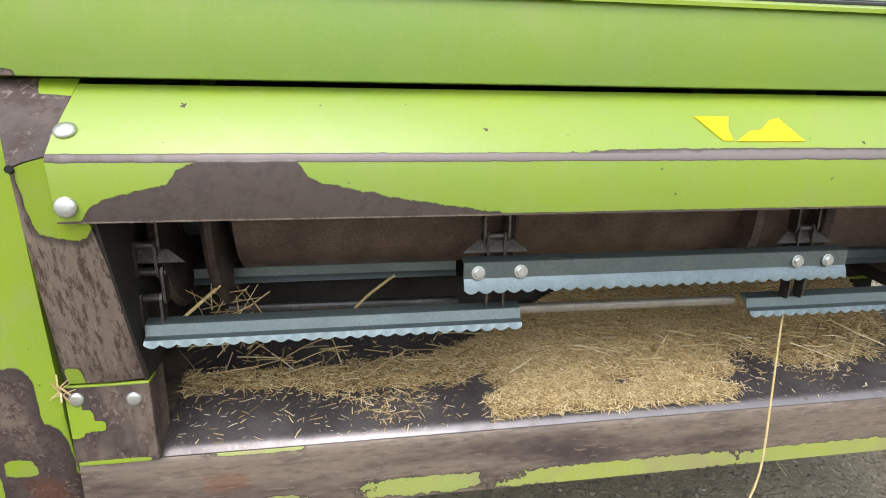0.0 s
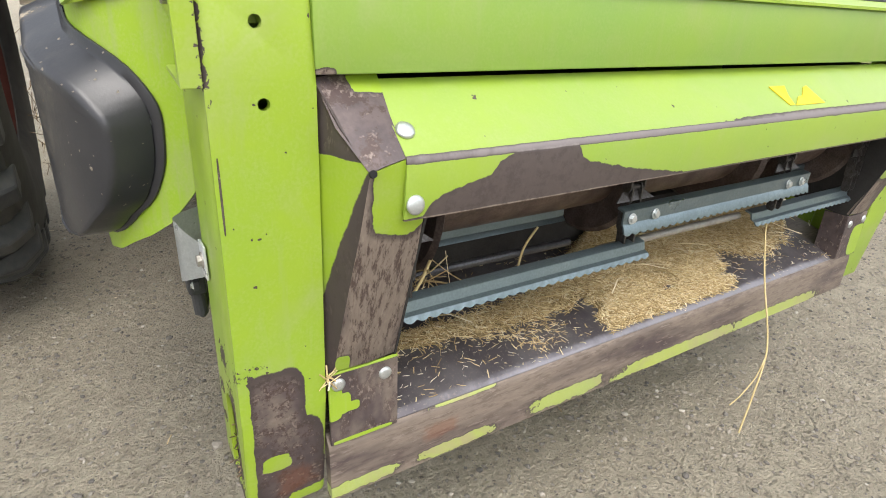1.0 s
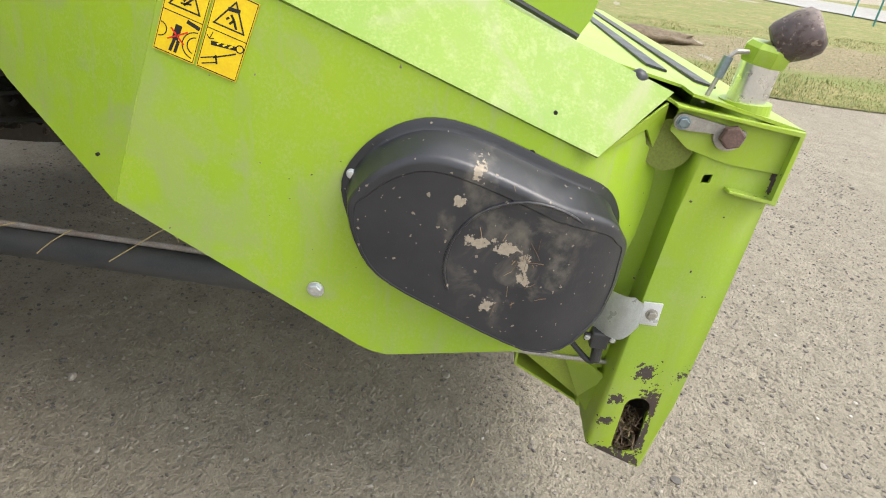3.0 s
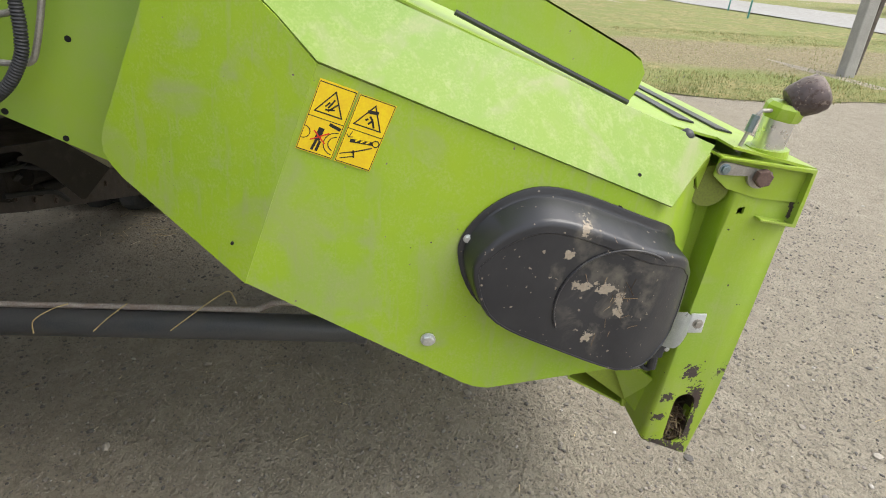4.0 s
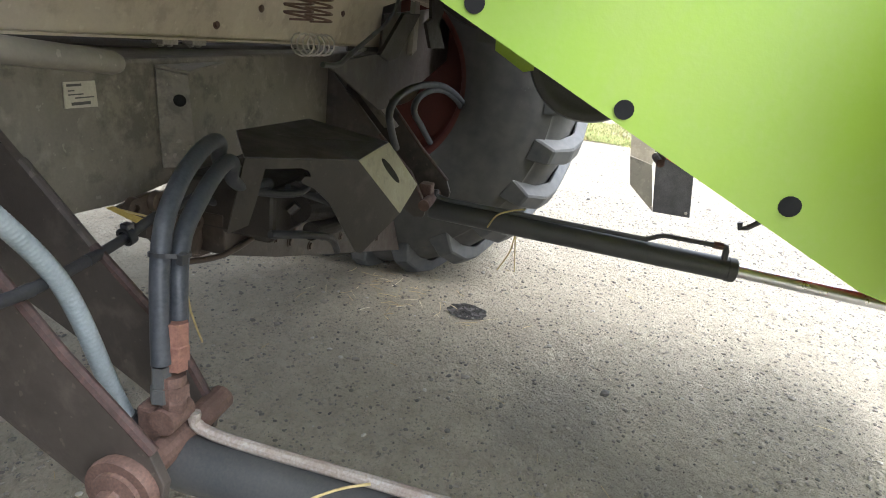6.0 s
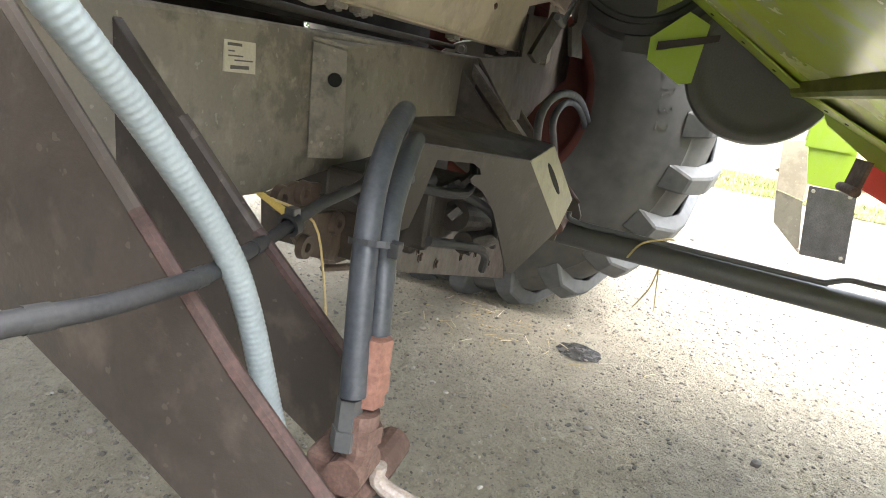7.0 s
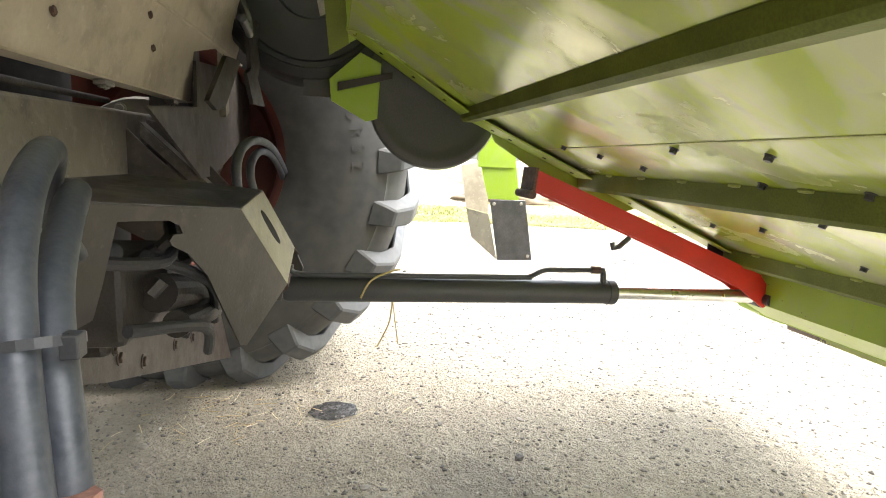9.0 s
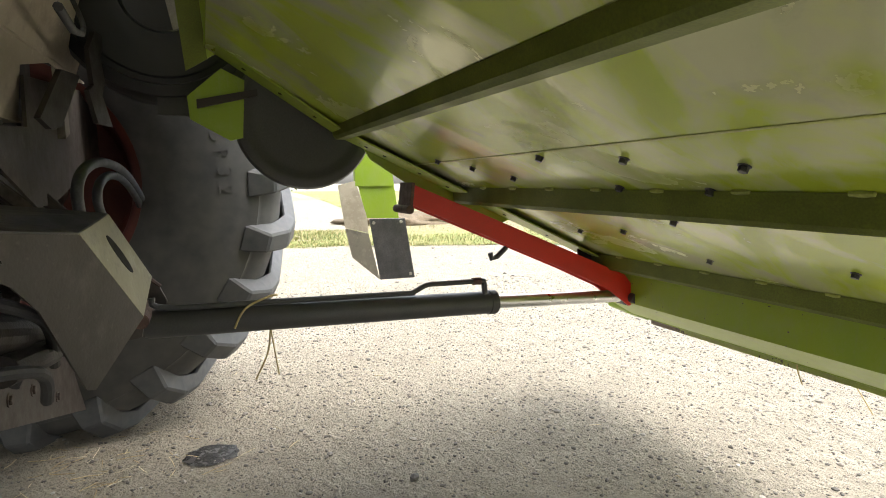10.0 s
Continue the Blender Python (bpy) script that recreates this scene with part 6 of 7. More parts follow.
for k in range(8):
    bolt((-0.08 + 0.032 * k, 2.138, 0.70 + 0.014 * (k % 3)), (0, -1, 0), 0.008, works, works_brown)
for k, (p0, p1, p2) in enumerate((((-0.2, 2.05, 0.87), (-0.05, 2.0, 0.80), (0.08, 2.02, 0.70)), ((-0.25, 2.06, 0.78), (-0.1, 2.0, 0.74), (0.02, 2.02, 0.66)), ((-0.3, 2.1, 0.88), (-0.18, 2.03, 0.86), (-0.08, 2.05, 0.90)))):
    part("pipe", tube([p0, p1, p2], 0.009, 10, smoothing=6), hose_black, works)
for x, y, z in ((-0.15, 2.045, 0.87), (-0.02, 2.02, 0.845), (-0.19, 2.05, 0.815), (0.02, 2.03, 0.79)):
    part("nut", turned([(0, 0), (0, 0.011), (0.024, 0.011), (0.024, 0)], (x, y, z), (0.3, -0.6, 0.7), 6), works_dark, works)
for pts, r in (([(-0.24, 2.24, 0.83), (-0.18, 2.22, 0.80), (-0.08, 2.22, 0.79)], 0.009), ([(0.02, 2.05, 0.90), (0.06, 2.02, 0.84), (0.04, 2.03, 0.76), (-0.02, 2.05, 0.70)], 0.008)):
    part("pipe", tube(pts, r, 10, smoothing=6), hose_black, works)
for x, y, z in ((-0.17, 2.20, 0.84), (0.06, 2.08, 0.82)):
    smooth(part("fitting", turned([(0, 0), (0, 0.02), (0.02, 0.02), (0.02, 0.015), (0.045, 0.015), (0.045, 0.022), (0.06, 0.022), (0.06, 0)], (x, y, z), (0.5, -0.8, 0.2), 12), works_grey, works), 30)
gearbox = thing("gearbox_housing", "oily brown cast gearbox housing with bolts under the axle", "gearbox")
part("flange_plate", prism("y", [(-0.203, 0.782), (0.027, 0.708), (0.385, 0.648), (0.524, 0.584), (1.078, 0.450), (1.273, 0.199), (0.048, 0.595), (-0.193, 0.684)], 2.20, 2.44, 0.003), works_darkened, gearbox)
part("upper_plate", prism("y", [(-0.412, 0.841), (-0.334, 0.851), (-0.256, 0.838), (-0.258, 0.804), (-0.338, 0.798), (-0.373, 0.807)], 2.272, 2.284, 0.002), works_brown, gearbox)
part("mounting_plate", prism("y", [(-0.349, 0.801), (-0.194, 0.778), (-0.061, 0.768), (-0.064, 0.693), (-0.188, 0.728), (-0.205, 0.678), (-0.32, 0.722), (-0.358, 0.767)], 2.256, 2.268, 0.002), works_brown, gearbox)
part("lower_arm", prism("y", [(-0.246, 0.695), (-0.117, 0.688), (-0.054, 0.666), (-0.098, 0.656), (-0.2, 0.665)], 2.27, 2.282, 0.002), works_brown, gearbox)
for x, z in ((0.097, 0.658), (0.113, 0.619), (0.487, 0.518), (0.663, 0.481), (0.244, 0.563), (0.893, 0.382)):
    bolt((x, 2.20, z), (0, -1, 0), 0.012, gearbox, works_brown, head=0.5)
for x, z in ((-0.321, 0.831), (-0.227, 0.762), (-0.331, 0.742), (-0.385, 0.833), (-0.115, 0.742)):
    smooth(part("boss", turned([(0, 0), (0, 0.022), (0.012, 0.020), (0.012, 0.009), (0.004, 0.008), (0.004, 0)], (x, 2.256 if z < 0.80 else 2.272, z), (0, -1, 0), 18), works_brown, gearbox), 30)
smooth(part("drain_pipe", tube([(-0.30, 2.23, 0.70), (-0.20, 2.20, 0.688), (-0.06, 2.19, 0.70), (0.05, 2.19, 0.705)], 0.007, 10, smoothing=4), works_brown, gearbox), 60)
strap = part("yellow_strap", plate([(-0.452, 2.265, 0.852), (-0.438, 2.262, 0.852), (-0.369, 2.250, 0.808), (-0.385, 2.252, 0.802)], 0.004), yellow_dull)
tagged(strap, "dull yellow strap below the axle", "strap")
hose("baling_twine", "yellow baling twine hanging behind the clevis", [(-0.42, 2.26, 0.84), (-0.36, 2.22, 0.80), (-0.33, 2.21, 0.70), (-0.32, 2.20, 0.60), (-0.30, 2.19, 0.52)], 0.0022, straw_yellow, 6, 4)
wh = thing("wheel_hoses", "two looped dusty hoses beside the wheel hub", "hose")
for loop in ([(0.488, 2.030, 0.852), (0.397, 2.023, 0.923), (0.348, 2.017, 0.983), (0.406, 2.010, 1.024), (0.606, 2.003, 1.044), (0.939, 1.997, 1.025), (1.299, 1.990, 0.945), (1.636, 1.983, 0.814), (1.557, 1.977, 0.716), (1.410, 1.970, 0.669)],
             [(1.010, 2.045, 0.793), (0.816, 2.038, 0.882), (0.662, 2.030, 0.951), (0.669, 2.022, 0.996), (0.818, 2.015, 1.016), (1.041, 2.007, 0.997), (1.307, 2.000, 0.927), (1.482, 1.993, 0.825), (1.462, 1.985, 0.726)]):
    smooth(part("hose", tube(loop, 0.0115, 14, smoothing=6), hose_dusty, wh), 80)
    p, q = Vector(loop[-2]), Vector(loop[-1])
    part("sleeve", tube([tuple(p), tuple(q + (q - p) * 0.4)], 0.014, 12), works_grey, wh)


# body sheets above the axle
body = thing("combine_body", "dusty tan underside sheets of the combine body", "machine body")
def sheet_y(x, z):
    """Depth of the body's front sheet, which leans forward a little towards its top."""
    return 2.24 - 0.0526 * x - 0.3 * (z - 1.142)


def on_sheet(x, z, out=0.0):
    return (x, sheet_y(x, z) - out, z)


part("front_sheet", plate([on_sheet(*q) for q in ((-1.25, 1.136), (0.730, 1.146), (0.645, 1.270), (0.835, 1.312), (1.170, 1.313), (1.08, 1.30), (1.10, 1.62), (-1.25, 1.62))], 0.006), frame_tan, body, "dusty tan front sheet with rusty bolts")
part("backing_plate", plate([(0.62, 2.27, 1.12), (1.10, 2.25, 1.12), (1.10, 2.25, 1.36), (0.62, 2.27, 1.36)], 0.006), clevis_grey, body)
part("seam_strip", tube([on_sheet(*q, 0.004) for q in ((0.191, 1.321), (0.419, 1.320), (0.738, 1.320), (1.170, 1.313))], 0.004, 8), frame_tan, body)
edge_bm = bmesh.new()
plate([on_sheet(-1.25, 1.134, 0.012), on_sheet(0.730, 1.144, 0.012), on_sheet(0.730, 1.144, -0.03), on_sheet(-1.25, 1.134, -0.03)], 0.004, bm=edge_bm)
part("edge_angle", edge_bm, frame_tan, body)
for x in (-0.286, -0.206, 0.209, 0.596):
    clip = part("edge_clip", box((x - 0.022, sheet_y(x, 1.13) - 0.012, 1.128), (x + 0.022, sheet_y(x, 1.13) + 0.012, 1.138), 0.002), zinc_dull, body, "small bolted clip")
    for d in (-0.012, 0.012):
        bolt((x + d, sheet_y(x, 1.13), 1.128), (0, -0.3, -1), 0.0055, clip, zinc_dull)
for x, z in ((-0.022, 1.213), (0.317, 1.287), (-0.160, 1.170), (0.376, 1.230)):
    bolt(on_sheet(x, z, 0.003), (0, -1, 0.1), 0.007, body, rust)
for z, y in ((1.118, 2.36),):
    smooth(part("pipe", tube([(-1.2, y, z + 0.02), (-0.6, y, z + 0.006), (-0.1, y - 0.02, z), (0.5, y - 0.03, z + 0.004)], 0.007, 10, smoothing=4), works_dark, body), 60)
smooth(part("guide_tube", turned([(0, 0), (0, 0.012), (0.012, 0.0155), (0.6, 0.0155), (0.6, 0)], (-0.585, 2.10, 1.118), (-1, 0.02, 0.10), 20), frame_grey, body), 40)
bb = bmesh.new()
plate([(0.93, 2.15, 1.40), (0.99, 2.15, 1.40), (1.01, 2.15, 1.14), (0.95, 2.15, 1.12)], 0.02, bm=bb)
plate([(0.80, 2.17, 1.20), (0.84, 2.17, 1.22), (0.76, 2.17, 1.09), (0.73, 2.17, 1.10)], 0.015, bm=bb)
plate([(0.70, 2.20, 1.20), (1.0, 2.20, 1.22), (0.95, 2.20, 1.02), (0.80, 2.20, 1.06)], 0.01, bm=bb)
part("side_bracket", bb, frame_grey, body)
part("gusset_plate", plate([(0.217, 2.165, 1.096), (0.648, 2.165, 1.127), (0.652, 2.165, 1.247), (1.856, 2.165, 1.360), (2.107, 2.165, 1.190), (1.903, 2.165, 1.140), (0.842, 2.165, 0.936), (0.678, 2.165, 0.936), (0.257, 2.165, 1.083)], 0.008), clevis_grey, body, "dusty brown gusset plate")
part("link_bar", plate([(0.440, 2.095, 1.129), (0.589, 2.078, 1.255), (0.718, 2.063, 1.263), (0.566, 2.081, 1.123), (0.502, 2.088, 1.111)], 0.012), works_dark, body)
part("link_bar", plate([(0.781, 2.056, 1.238), (0.826, 2.050, 1.257), (0.803, 2.053, 1.347), (0.868, 2.045, 1.408), (0.972, 2.033, 1.411), (0.908, 2.041, 1.347), (0.940, 2.037, 1.285), (0.903, 2.041, 1.241), (0.991, 2.031, 1.161), (0.846, 2.048, 1.158)], 0.012), works_dark, body)
# added dark sheet that blacks out the gap above the axle, as shade
part("inner_panel", box((-1.24, 2.605, 1.12), (1.0, 2.625, 1.66)), shade_dark, body)
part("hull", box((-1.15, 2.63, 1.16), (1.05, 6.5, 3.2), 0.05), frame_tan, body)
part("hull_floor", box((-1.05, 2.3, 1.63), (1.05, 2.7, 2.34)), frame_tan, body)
part("sump", box((-0.8, 3.0, 0.75), (0.8, 6.0, 1.2), 0.05), shade_dark, body)
spr = thing("coil_spring", "small rusty coil springs hanging beside the feeder house", "spring")
for dx in (-0.0265, 0.0265):
    part("coil", tube([(-0.586 + dx + 0.0165 * math.cos(0.7 * k), 1.83 + 0.0165 * math.sin(0.7 * k), 1.40 - 0.00092 * k) for k in range(218)], 0.0014, 5), rust, spr)
part("loose_coil", tube([(-0.607 + 0.0015 * k, 1.83 + 0.013 * math.sin(0.63 * k), 1.174 + 0.013 * math.cos(0.63 * k)) for k in range(52)], 0.0011, 6), zinc_dull, spr, "bright loose wire coil")
part("hook_plate", box((-0.632, 1.81, 1.395), (-0.54, 1.85, 1.41), 0.002), rust, spr)
hose("hanging_cable", "thin black cable hanging under the body", [(-0.412, 1.888, 1.141), (-0.35, 1.89, 1.139), (-0.28, 1.90, 1.152), (-0.12, 1.92, 1.185), (0.028, 1.939, 1.218), (0.16, 1.96, 1.27), (0.25, 2.0, 1.36)], 0.0042, hose_black, 8, 6)


# ---- far-side step bracket ----
step = new("step_bracket")
step.parent = body
step["label"] = "grey and green sheet-metal step bracket"
part("plate", plate([(1.5, 1.099, 0.833), (1.5, 0.929, 0.833), (1.5, 0.882, 0.552), (1.5, 1.05, 0.552)], 0.006, 0.001), steel_dark, step)
part("side_plate", plate([(1.503, 1.238, 0.985), (1.503, 1.158, 1.003), (1.503, 1.107, 0.837), (1.503, 1.103, 0.769), (1.503, 1.208, 0.795)], 0.005), frame_tan, step)
part("lower_plate", plate([(1.503, 1.208, 0.793), (1.503, 1.103, 0.767), (1.503, 1.052, 0.552), (1.503, 1.179, 0.661)], 0.005), frame_grey, step)
part("green_plate", plate([(1.51, 1.165, 1.06), (1.51, 0.985, 1.04), (1.51, 0.955, 0.832), (1.51, 1.107, 0.837)], 0.005), clean_green, step)
part("hanger", box((1.50, 0.99, 0.98), (1.53, 1.16, 1.5)), clean_green, step)
for y, z in ((1.08, 0.815), (0.95, 0.817), (1.06, 0.57), (0.905, 0.572)):
    bolt((1.497, y, z), (-1, 0, 0), 0.008, step, zinc_dull, washer=False)
part("arm", box((1.50, 1.05, 1.48), (1.54, 2.9, 1.54)), clean_green, step)
part("arm", box((1.0, 2.84, 1.48), (1.54, 2.9, 1.54)), clean_green, step)


# ---- wheels ----
def tractor_wheel(side, label):
    """A lugged tyre on a dished red rim; side +1 is the far one."""
    c = Vector((side * 1.36, 2.42, 0.985))
    if side > 0:
        c = Vector((1.30, 2.42, 0.99))
    ax = (side, 0, 0)
    o = new("front_wheel")
    o.parent = body
    o["label"] = label
    prof = [(0.10, 0.42), (0.02, 0.435), (-0.005, 0.47), (-0.02, 0.56), (-0.028, 0.66), (-0.018, 0.76), (0.008, 0.835), (0.018, 0.84), (0.022, 0.848), (0.045, 0.885), (0.10, 0.925), (0.25, 0.945), (0.40, 0.95), (0.55, 0.945), (0.70, 0.925), (0.755, 0.885), (0.79, 0.835), (0.82, 0.72), (0.82, 0.58), (0.80, 0.45), (0.70, 0.42)]
    tyre = smooth(part("tyre", turned(prof, c, ax, 96), rubber, o, "dusty black tractor tyre"), 40)
    n = 24
    for k in range(n):
        for half in (0, 1):
            a0 = 2 * math.pi * (k + 0.5 * half) / n
            bm = bmesh.new()
            rows = []
            for j in range(7):
                t = j / 6
                s = -0.012 + t * 0.424
                r0 = 0.79 + (0.945 - 0.79) * min(1.0, t * 3.2) ** 0.6
                r1 = 0.895 + (1.0 - 0.895) * min(1.0, t * 3.6) ** 0.55
                a = a0 + 0.26 * t ** 1.2
                w = 0.050 - 0.014 * t
                if half:
                    s = 0.79 - (s + 0.012)
                ring = []
                for r, da in ((r0, -w * 1.35), (r1, -w * 0.8), (r1, w * 0.8), (r0, w * 1.35)):
                    ring.append(bm.verts.new(c + Vector((side * s, -r * math.cos(a + da), r * math.sin(a + da)))))
                rows.append(ring)
            for p, q in zip(rows, rows[1:]):
                for i in range(4):
                    bm.faces.new((p[i], p[(i + 1) % 4], q[(i + 1) % 4], q[i]))
            bm.faces.new(rows[0])
            bm.faces.new(rows[-1])
            bmesh.ops.bevel(bm, geom=bm.edges[:], offset=0.007, segments=1, affect="EDGES")
            bmesh.ops.recalc_face_normals(bm, faces=bm.faces[:])
            part("lug", bm, lug_rubber, o)
    rim = part("rim", turned([(0.04, 0.45), (0.012, 0.47), (0.006, 0.462), (0.02, 0.44), (0.05, 0.41), (0.12, 0.395), (0.30, 0.39), (0.34, 0.36), (0.36, 0.24), (0.34, 0.16), (0.34, 0)], c, ax, 64), rim_red, o, "dusty dark red rim")
    smooth(rim, 40)
    part("hub", turned([(0.02, 0), (0.02, 0.10), (0.06, 0.12), (0.30, 0.15), (0.34, 0.15), (0.34, 0)], c, ax, 32), zinc_dull, o)
    return o


def tyre_lettering(wheel, words, r, a0, size, x):
    """Raised figures round the sidewall."""
    c = Vector((1.30, 2.42, 0.99))
    for k, ch in enumerate(words):
        if ch == " ":
            continue
        cu = bpy.data.curves.new("figure", "FONT")
        cu.body, cu.size, cu.extrude, cu.align_x = ch, size, 0.0012, "CENTER"
        tmp = new("figure", cu)
        bpy.context.view_layer.update()
        me = bpy.data.meshes.new_from_object(tmp.evaluated_get(bpy.context.evaluated_depsgraph_get()))
        bpy.data.objects.remove(tmp)
        me.materials.clear()
        me.materials.append(rubber)
        ob = new("figure", me)
        a = a0 - k * size * 0.85 / r
        out = Vector((0, -math.cos(a), math.sin(a)))
        side_v = Vector((0, -math.sin(a), -math.cos(a)))
        up_v = (out + Vector((0.13, 0, 0))).normalized()
        m = Matrix((side_v, up_v, side_v.cross(up_v))).transposed().to_4x4()
        m.translation = c + out * r + Vector((x, 0, 0))
        ob.data.transform(m)
        ob.parent = wheel


far_wheel = tractor_wheel(1, "large dusty tractor tyre on a dark red rim")
tyre_lettering(far_wheel, "00/75R32", 0.69, 0.62, 0.075, -0.0275)
tractor_wheel(-1, "large lugged tractor tyre close to the feeder house")

# ---- straw and chaff ----
def straw_material():
    m, nt, b = material("dry_straw")
    g = nt.nodes.new("ShaderNodeNewGeometry")
    col = ramp(nt, g.outputs["Random Per Island"], [(0.0, (0.37, 0.26, 0.115)), (0.35, (0.60, 0.465, 0.24)), (0.75, (0.76, 0.635, 0.38)), (1.0, (0.88, 0.81, 0.62))])
    nt.links.new(col, b.inputs["Base Color"])
    b.inputs["Roughness"].default_value = 0.6
    return m


straw_mix = straw_material()
mound_mat = plain("chaff_mass", (0.44, 0.34, 0.18), (0.22, 0.16, 0.08), rough=0.85, scale=60, fine=300, relief=0.8)


def lip_z(y):
    pts = ((0.0, 0.4955), (0.0045, 0.506), (0.0112, 0.5135), (0.0205, 0.519), (0.06, 0.5345), (0.14, 0.5585), (0.26, 0.5875), (0.31, 0.6125))
    for (a, za), (b, zb) in zip(pts, pts[1:]):
        if y <= b:
            return za + (zb - za) * (y - a) / (b - a)
    return 0.6125


def heap(x, y):
    """Height of the chaff on the trough."""
    back = 1 / (1 + math.exp(-(y - 0.128 - 0.05 * max(0.0, abs(x + 0.3) - 0.3) - 0.03 * noise.noise((x * 11, 0, 7))) / 0.012))
    back *= 1 / (1 + math.exp((y - 0.155 - 0.45 * max(0.0, x + 0.3)) / 0.010))
    tongue = 1 / (1 + math.exp(-(x + 0.185 + 0.03 * noise.noise((y * 30, 2, 0))) / 0.012)) / (1 + math.exp((x - 0.285 - 0.2 * y + 0.04 * noise.noise((y * 30, 5, 0))) / 0.014)) / (1 + math.exp(-(y - 0.012 - 0.025 * noise.noise((x * 14, 0, 3))) / 0.008))
    tongue2 = 0.8 * math.exp(-((x - 0.20) / 0.12) ** 2) / (1 + math.exp(-(y - 0.05) / 0.012))
    left = 0.7 * math.exp(-((x + 0.33) / 0.16) ** 2) / (1 + math.exp(-(y - 0.105 - 0.03 * noise.noise((x * 12, 0, 7))) / 0.01))
    right = 0.75 * math.exp(-((x - 0.52) / 0.14) ** 2) / (1 + math.exp(-(y - 0.10) / 0.012))
    n = 0.55 + 0.75 * noise.noise((x * 7, y * 9, 1.0)) + 0.3 * noise.noise((x * 22, y * 22, 2.0))
    bare = 1.6 * math.exp(-(((x - 0.06) / 0.06) ** 2 + ((y - 0.075) / 0.02) ** 2)) + 1.2 * math.exp(-(((x - 0.27) / 0.05) ** 2 + ((y - 0.06) / 0.03) ** 2))
    rear = 1 / (1 + math.exp((y - 0.165 - 0.45 * max(0.0, x + 0.3)) / 0.008))
    return max(0.0, min(1.0, (max(back, tongue, tongue2, left, right) * 1.2 + 0.3 * (n - 0.5) - bare * 0.6 - 0.10) * rear))


def straws(name, label, count, place, size, seed, mat, thick=(0.0006, 0.0017)):
    """Loose bits of straw, each a thin three-sided sliver, in one mesh."""
    rnd = random.Random(seed)
    verts, faces = [], []
    made = 0
    while made < count:
        p = place(rnd)
        if p is None:
            continue
        (x, y, z), tilt = p
        L, w = rnd.uniform(*size), rnd.uniform(*thick)
        a, e = rnd.uniform(0, 6.283), rnd.gauss(0, tilt)
        d = Vector((math.cos(a) * math.cos(e), math.sin(a) * math.cos(e), math.sin(e)))
        s = Vector((-math.sin(a), math.cos(a), 0))
        u = d.cross(s)
        k = len(verts)
        c = Vector((x, y, z))
        bend = u * rnd.uniform(-0.06, 0.06) * L
        for f, o in ((-0.5, 0), (0.0, 1), (0.5, 0)):
            q = c + d * (f * L) + bend * o
            for ang in (0.5, 2.6, 4.7):
                verts.append(tuple(q + (s * math.cos(ang) + u * math.sin(ang)) * w))
        for r in (0, 3):
            for i in range(3):
                faces.append((k + r + i, k + r + (i + 1) % 3, k + r + 3 + (i + 1) % 3, k + r + 3 + i))
        made += 1
    me = bpy.data.meshes.new(name)
    me.from_pydata(verts, [], faces)
    me.materials.append(mat)
    return tagged(new(name, me), label, "straw", kind="stuff")


def chaff_mound():
    bm = bmesh.new()
    nx, ny = 150, 44
    grid = []
    for i in range(nx + 1):
        row = []
        for j in range(ny + 1):
            x, y = -0.75 + 1.5 * i / nx, 0.016 + 0.278 * j / ny
            h = heap(x, y)
            row.append(bm.verts.new((x, y, lip_z(y) - 0.004 + 0.016 * h + (0.02 * max(0, y - 0.12) / 0.1 if h > 0.3 else 0) * h)))
        grid.append(row)
    for i in range(nx):
        for j in range(ny):
            bm.faces.new((grid[i][j], grid[i + 1][j], grid[i + 1][j + 1], grid[i][j + 1]))
    return tagged(smooth(part("chaff", bm, mound_mat), 180), "layer of golden chaff lying in the feeder mouth", "chaff", kind="stuff")


chaff_mound()


def on_lip(r):
    x, y = r.uniform(-0.752, 0.752), r.uniform(0.010, 0.30)
    h = heap(x, y)
    if r.random() > h ** 0.9 + 0.012:
        return None
    return (x, y, lip_z(y) + 0.016 * h + 0.02 * max(0, y - 0.12) / 0.1 * h + r.uniform(0.0, 0.003)), 0.28


straws("loose_straw", "thousands of short golden straw bits on the trough", 34000, on_lip, (0.007, 0.023), 21, straw_mix, (0.0005, 0.0012))


def sparse(r):
    x, y = r.uniform(-0.752, 0.752), 0.008 + 0.14 * r.random()
    if noise.noise((x * 6, y * 6, 5.0)) < r.uniform(-0.5, 0.35):
        return None
    return (x, y, lip_z(y) + 0.001), 0.08


straws("scattered_straw", "pale straw bits scattered on the bare trough", 480, sparse, (0.003, 0.013), 22, chaff_pale, (0.0004, 0.0009))
straws("long_straw", "long straw stalks caught among the slats", 150, lambda r: ((r.uniform(-0.74, 0.74), r.uniform(0.07, 0.2), r.uniform(0.575, 0.62)), 0.25), (0.03, 0.11), 23, straw_mix)
straws("tangled_straw", "tangle of straw beside the chain", 40, lambda r: ((r.uniform(-0.72, -0.58), r.uniform(0.05, 0.14), r.uniform(0.63, 0.75)), 0.6), (0.05, 0.12), 24, straw_mix)
straws("slot_straw", "brown straw packed in the column slot", 190, lambda r: ((r.uniform(-1.003, -0.94), r.uniform(0.045, 0.10), r.uniform(0.43, 0.54)), 0.6), (0.015, 0.05), 25, soil_straw)
straws("yard_straw", "stray straw bits lying on the gravel", 170, lambda r: (lambda x, y: ((x, y, ground_z(x, y) + 0.004), 0.08))(r.uniform(-3, 3.5), r.uniform(-3, 3.5)), (0.012, 0.06), 27, straw_mix)
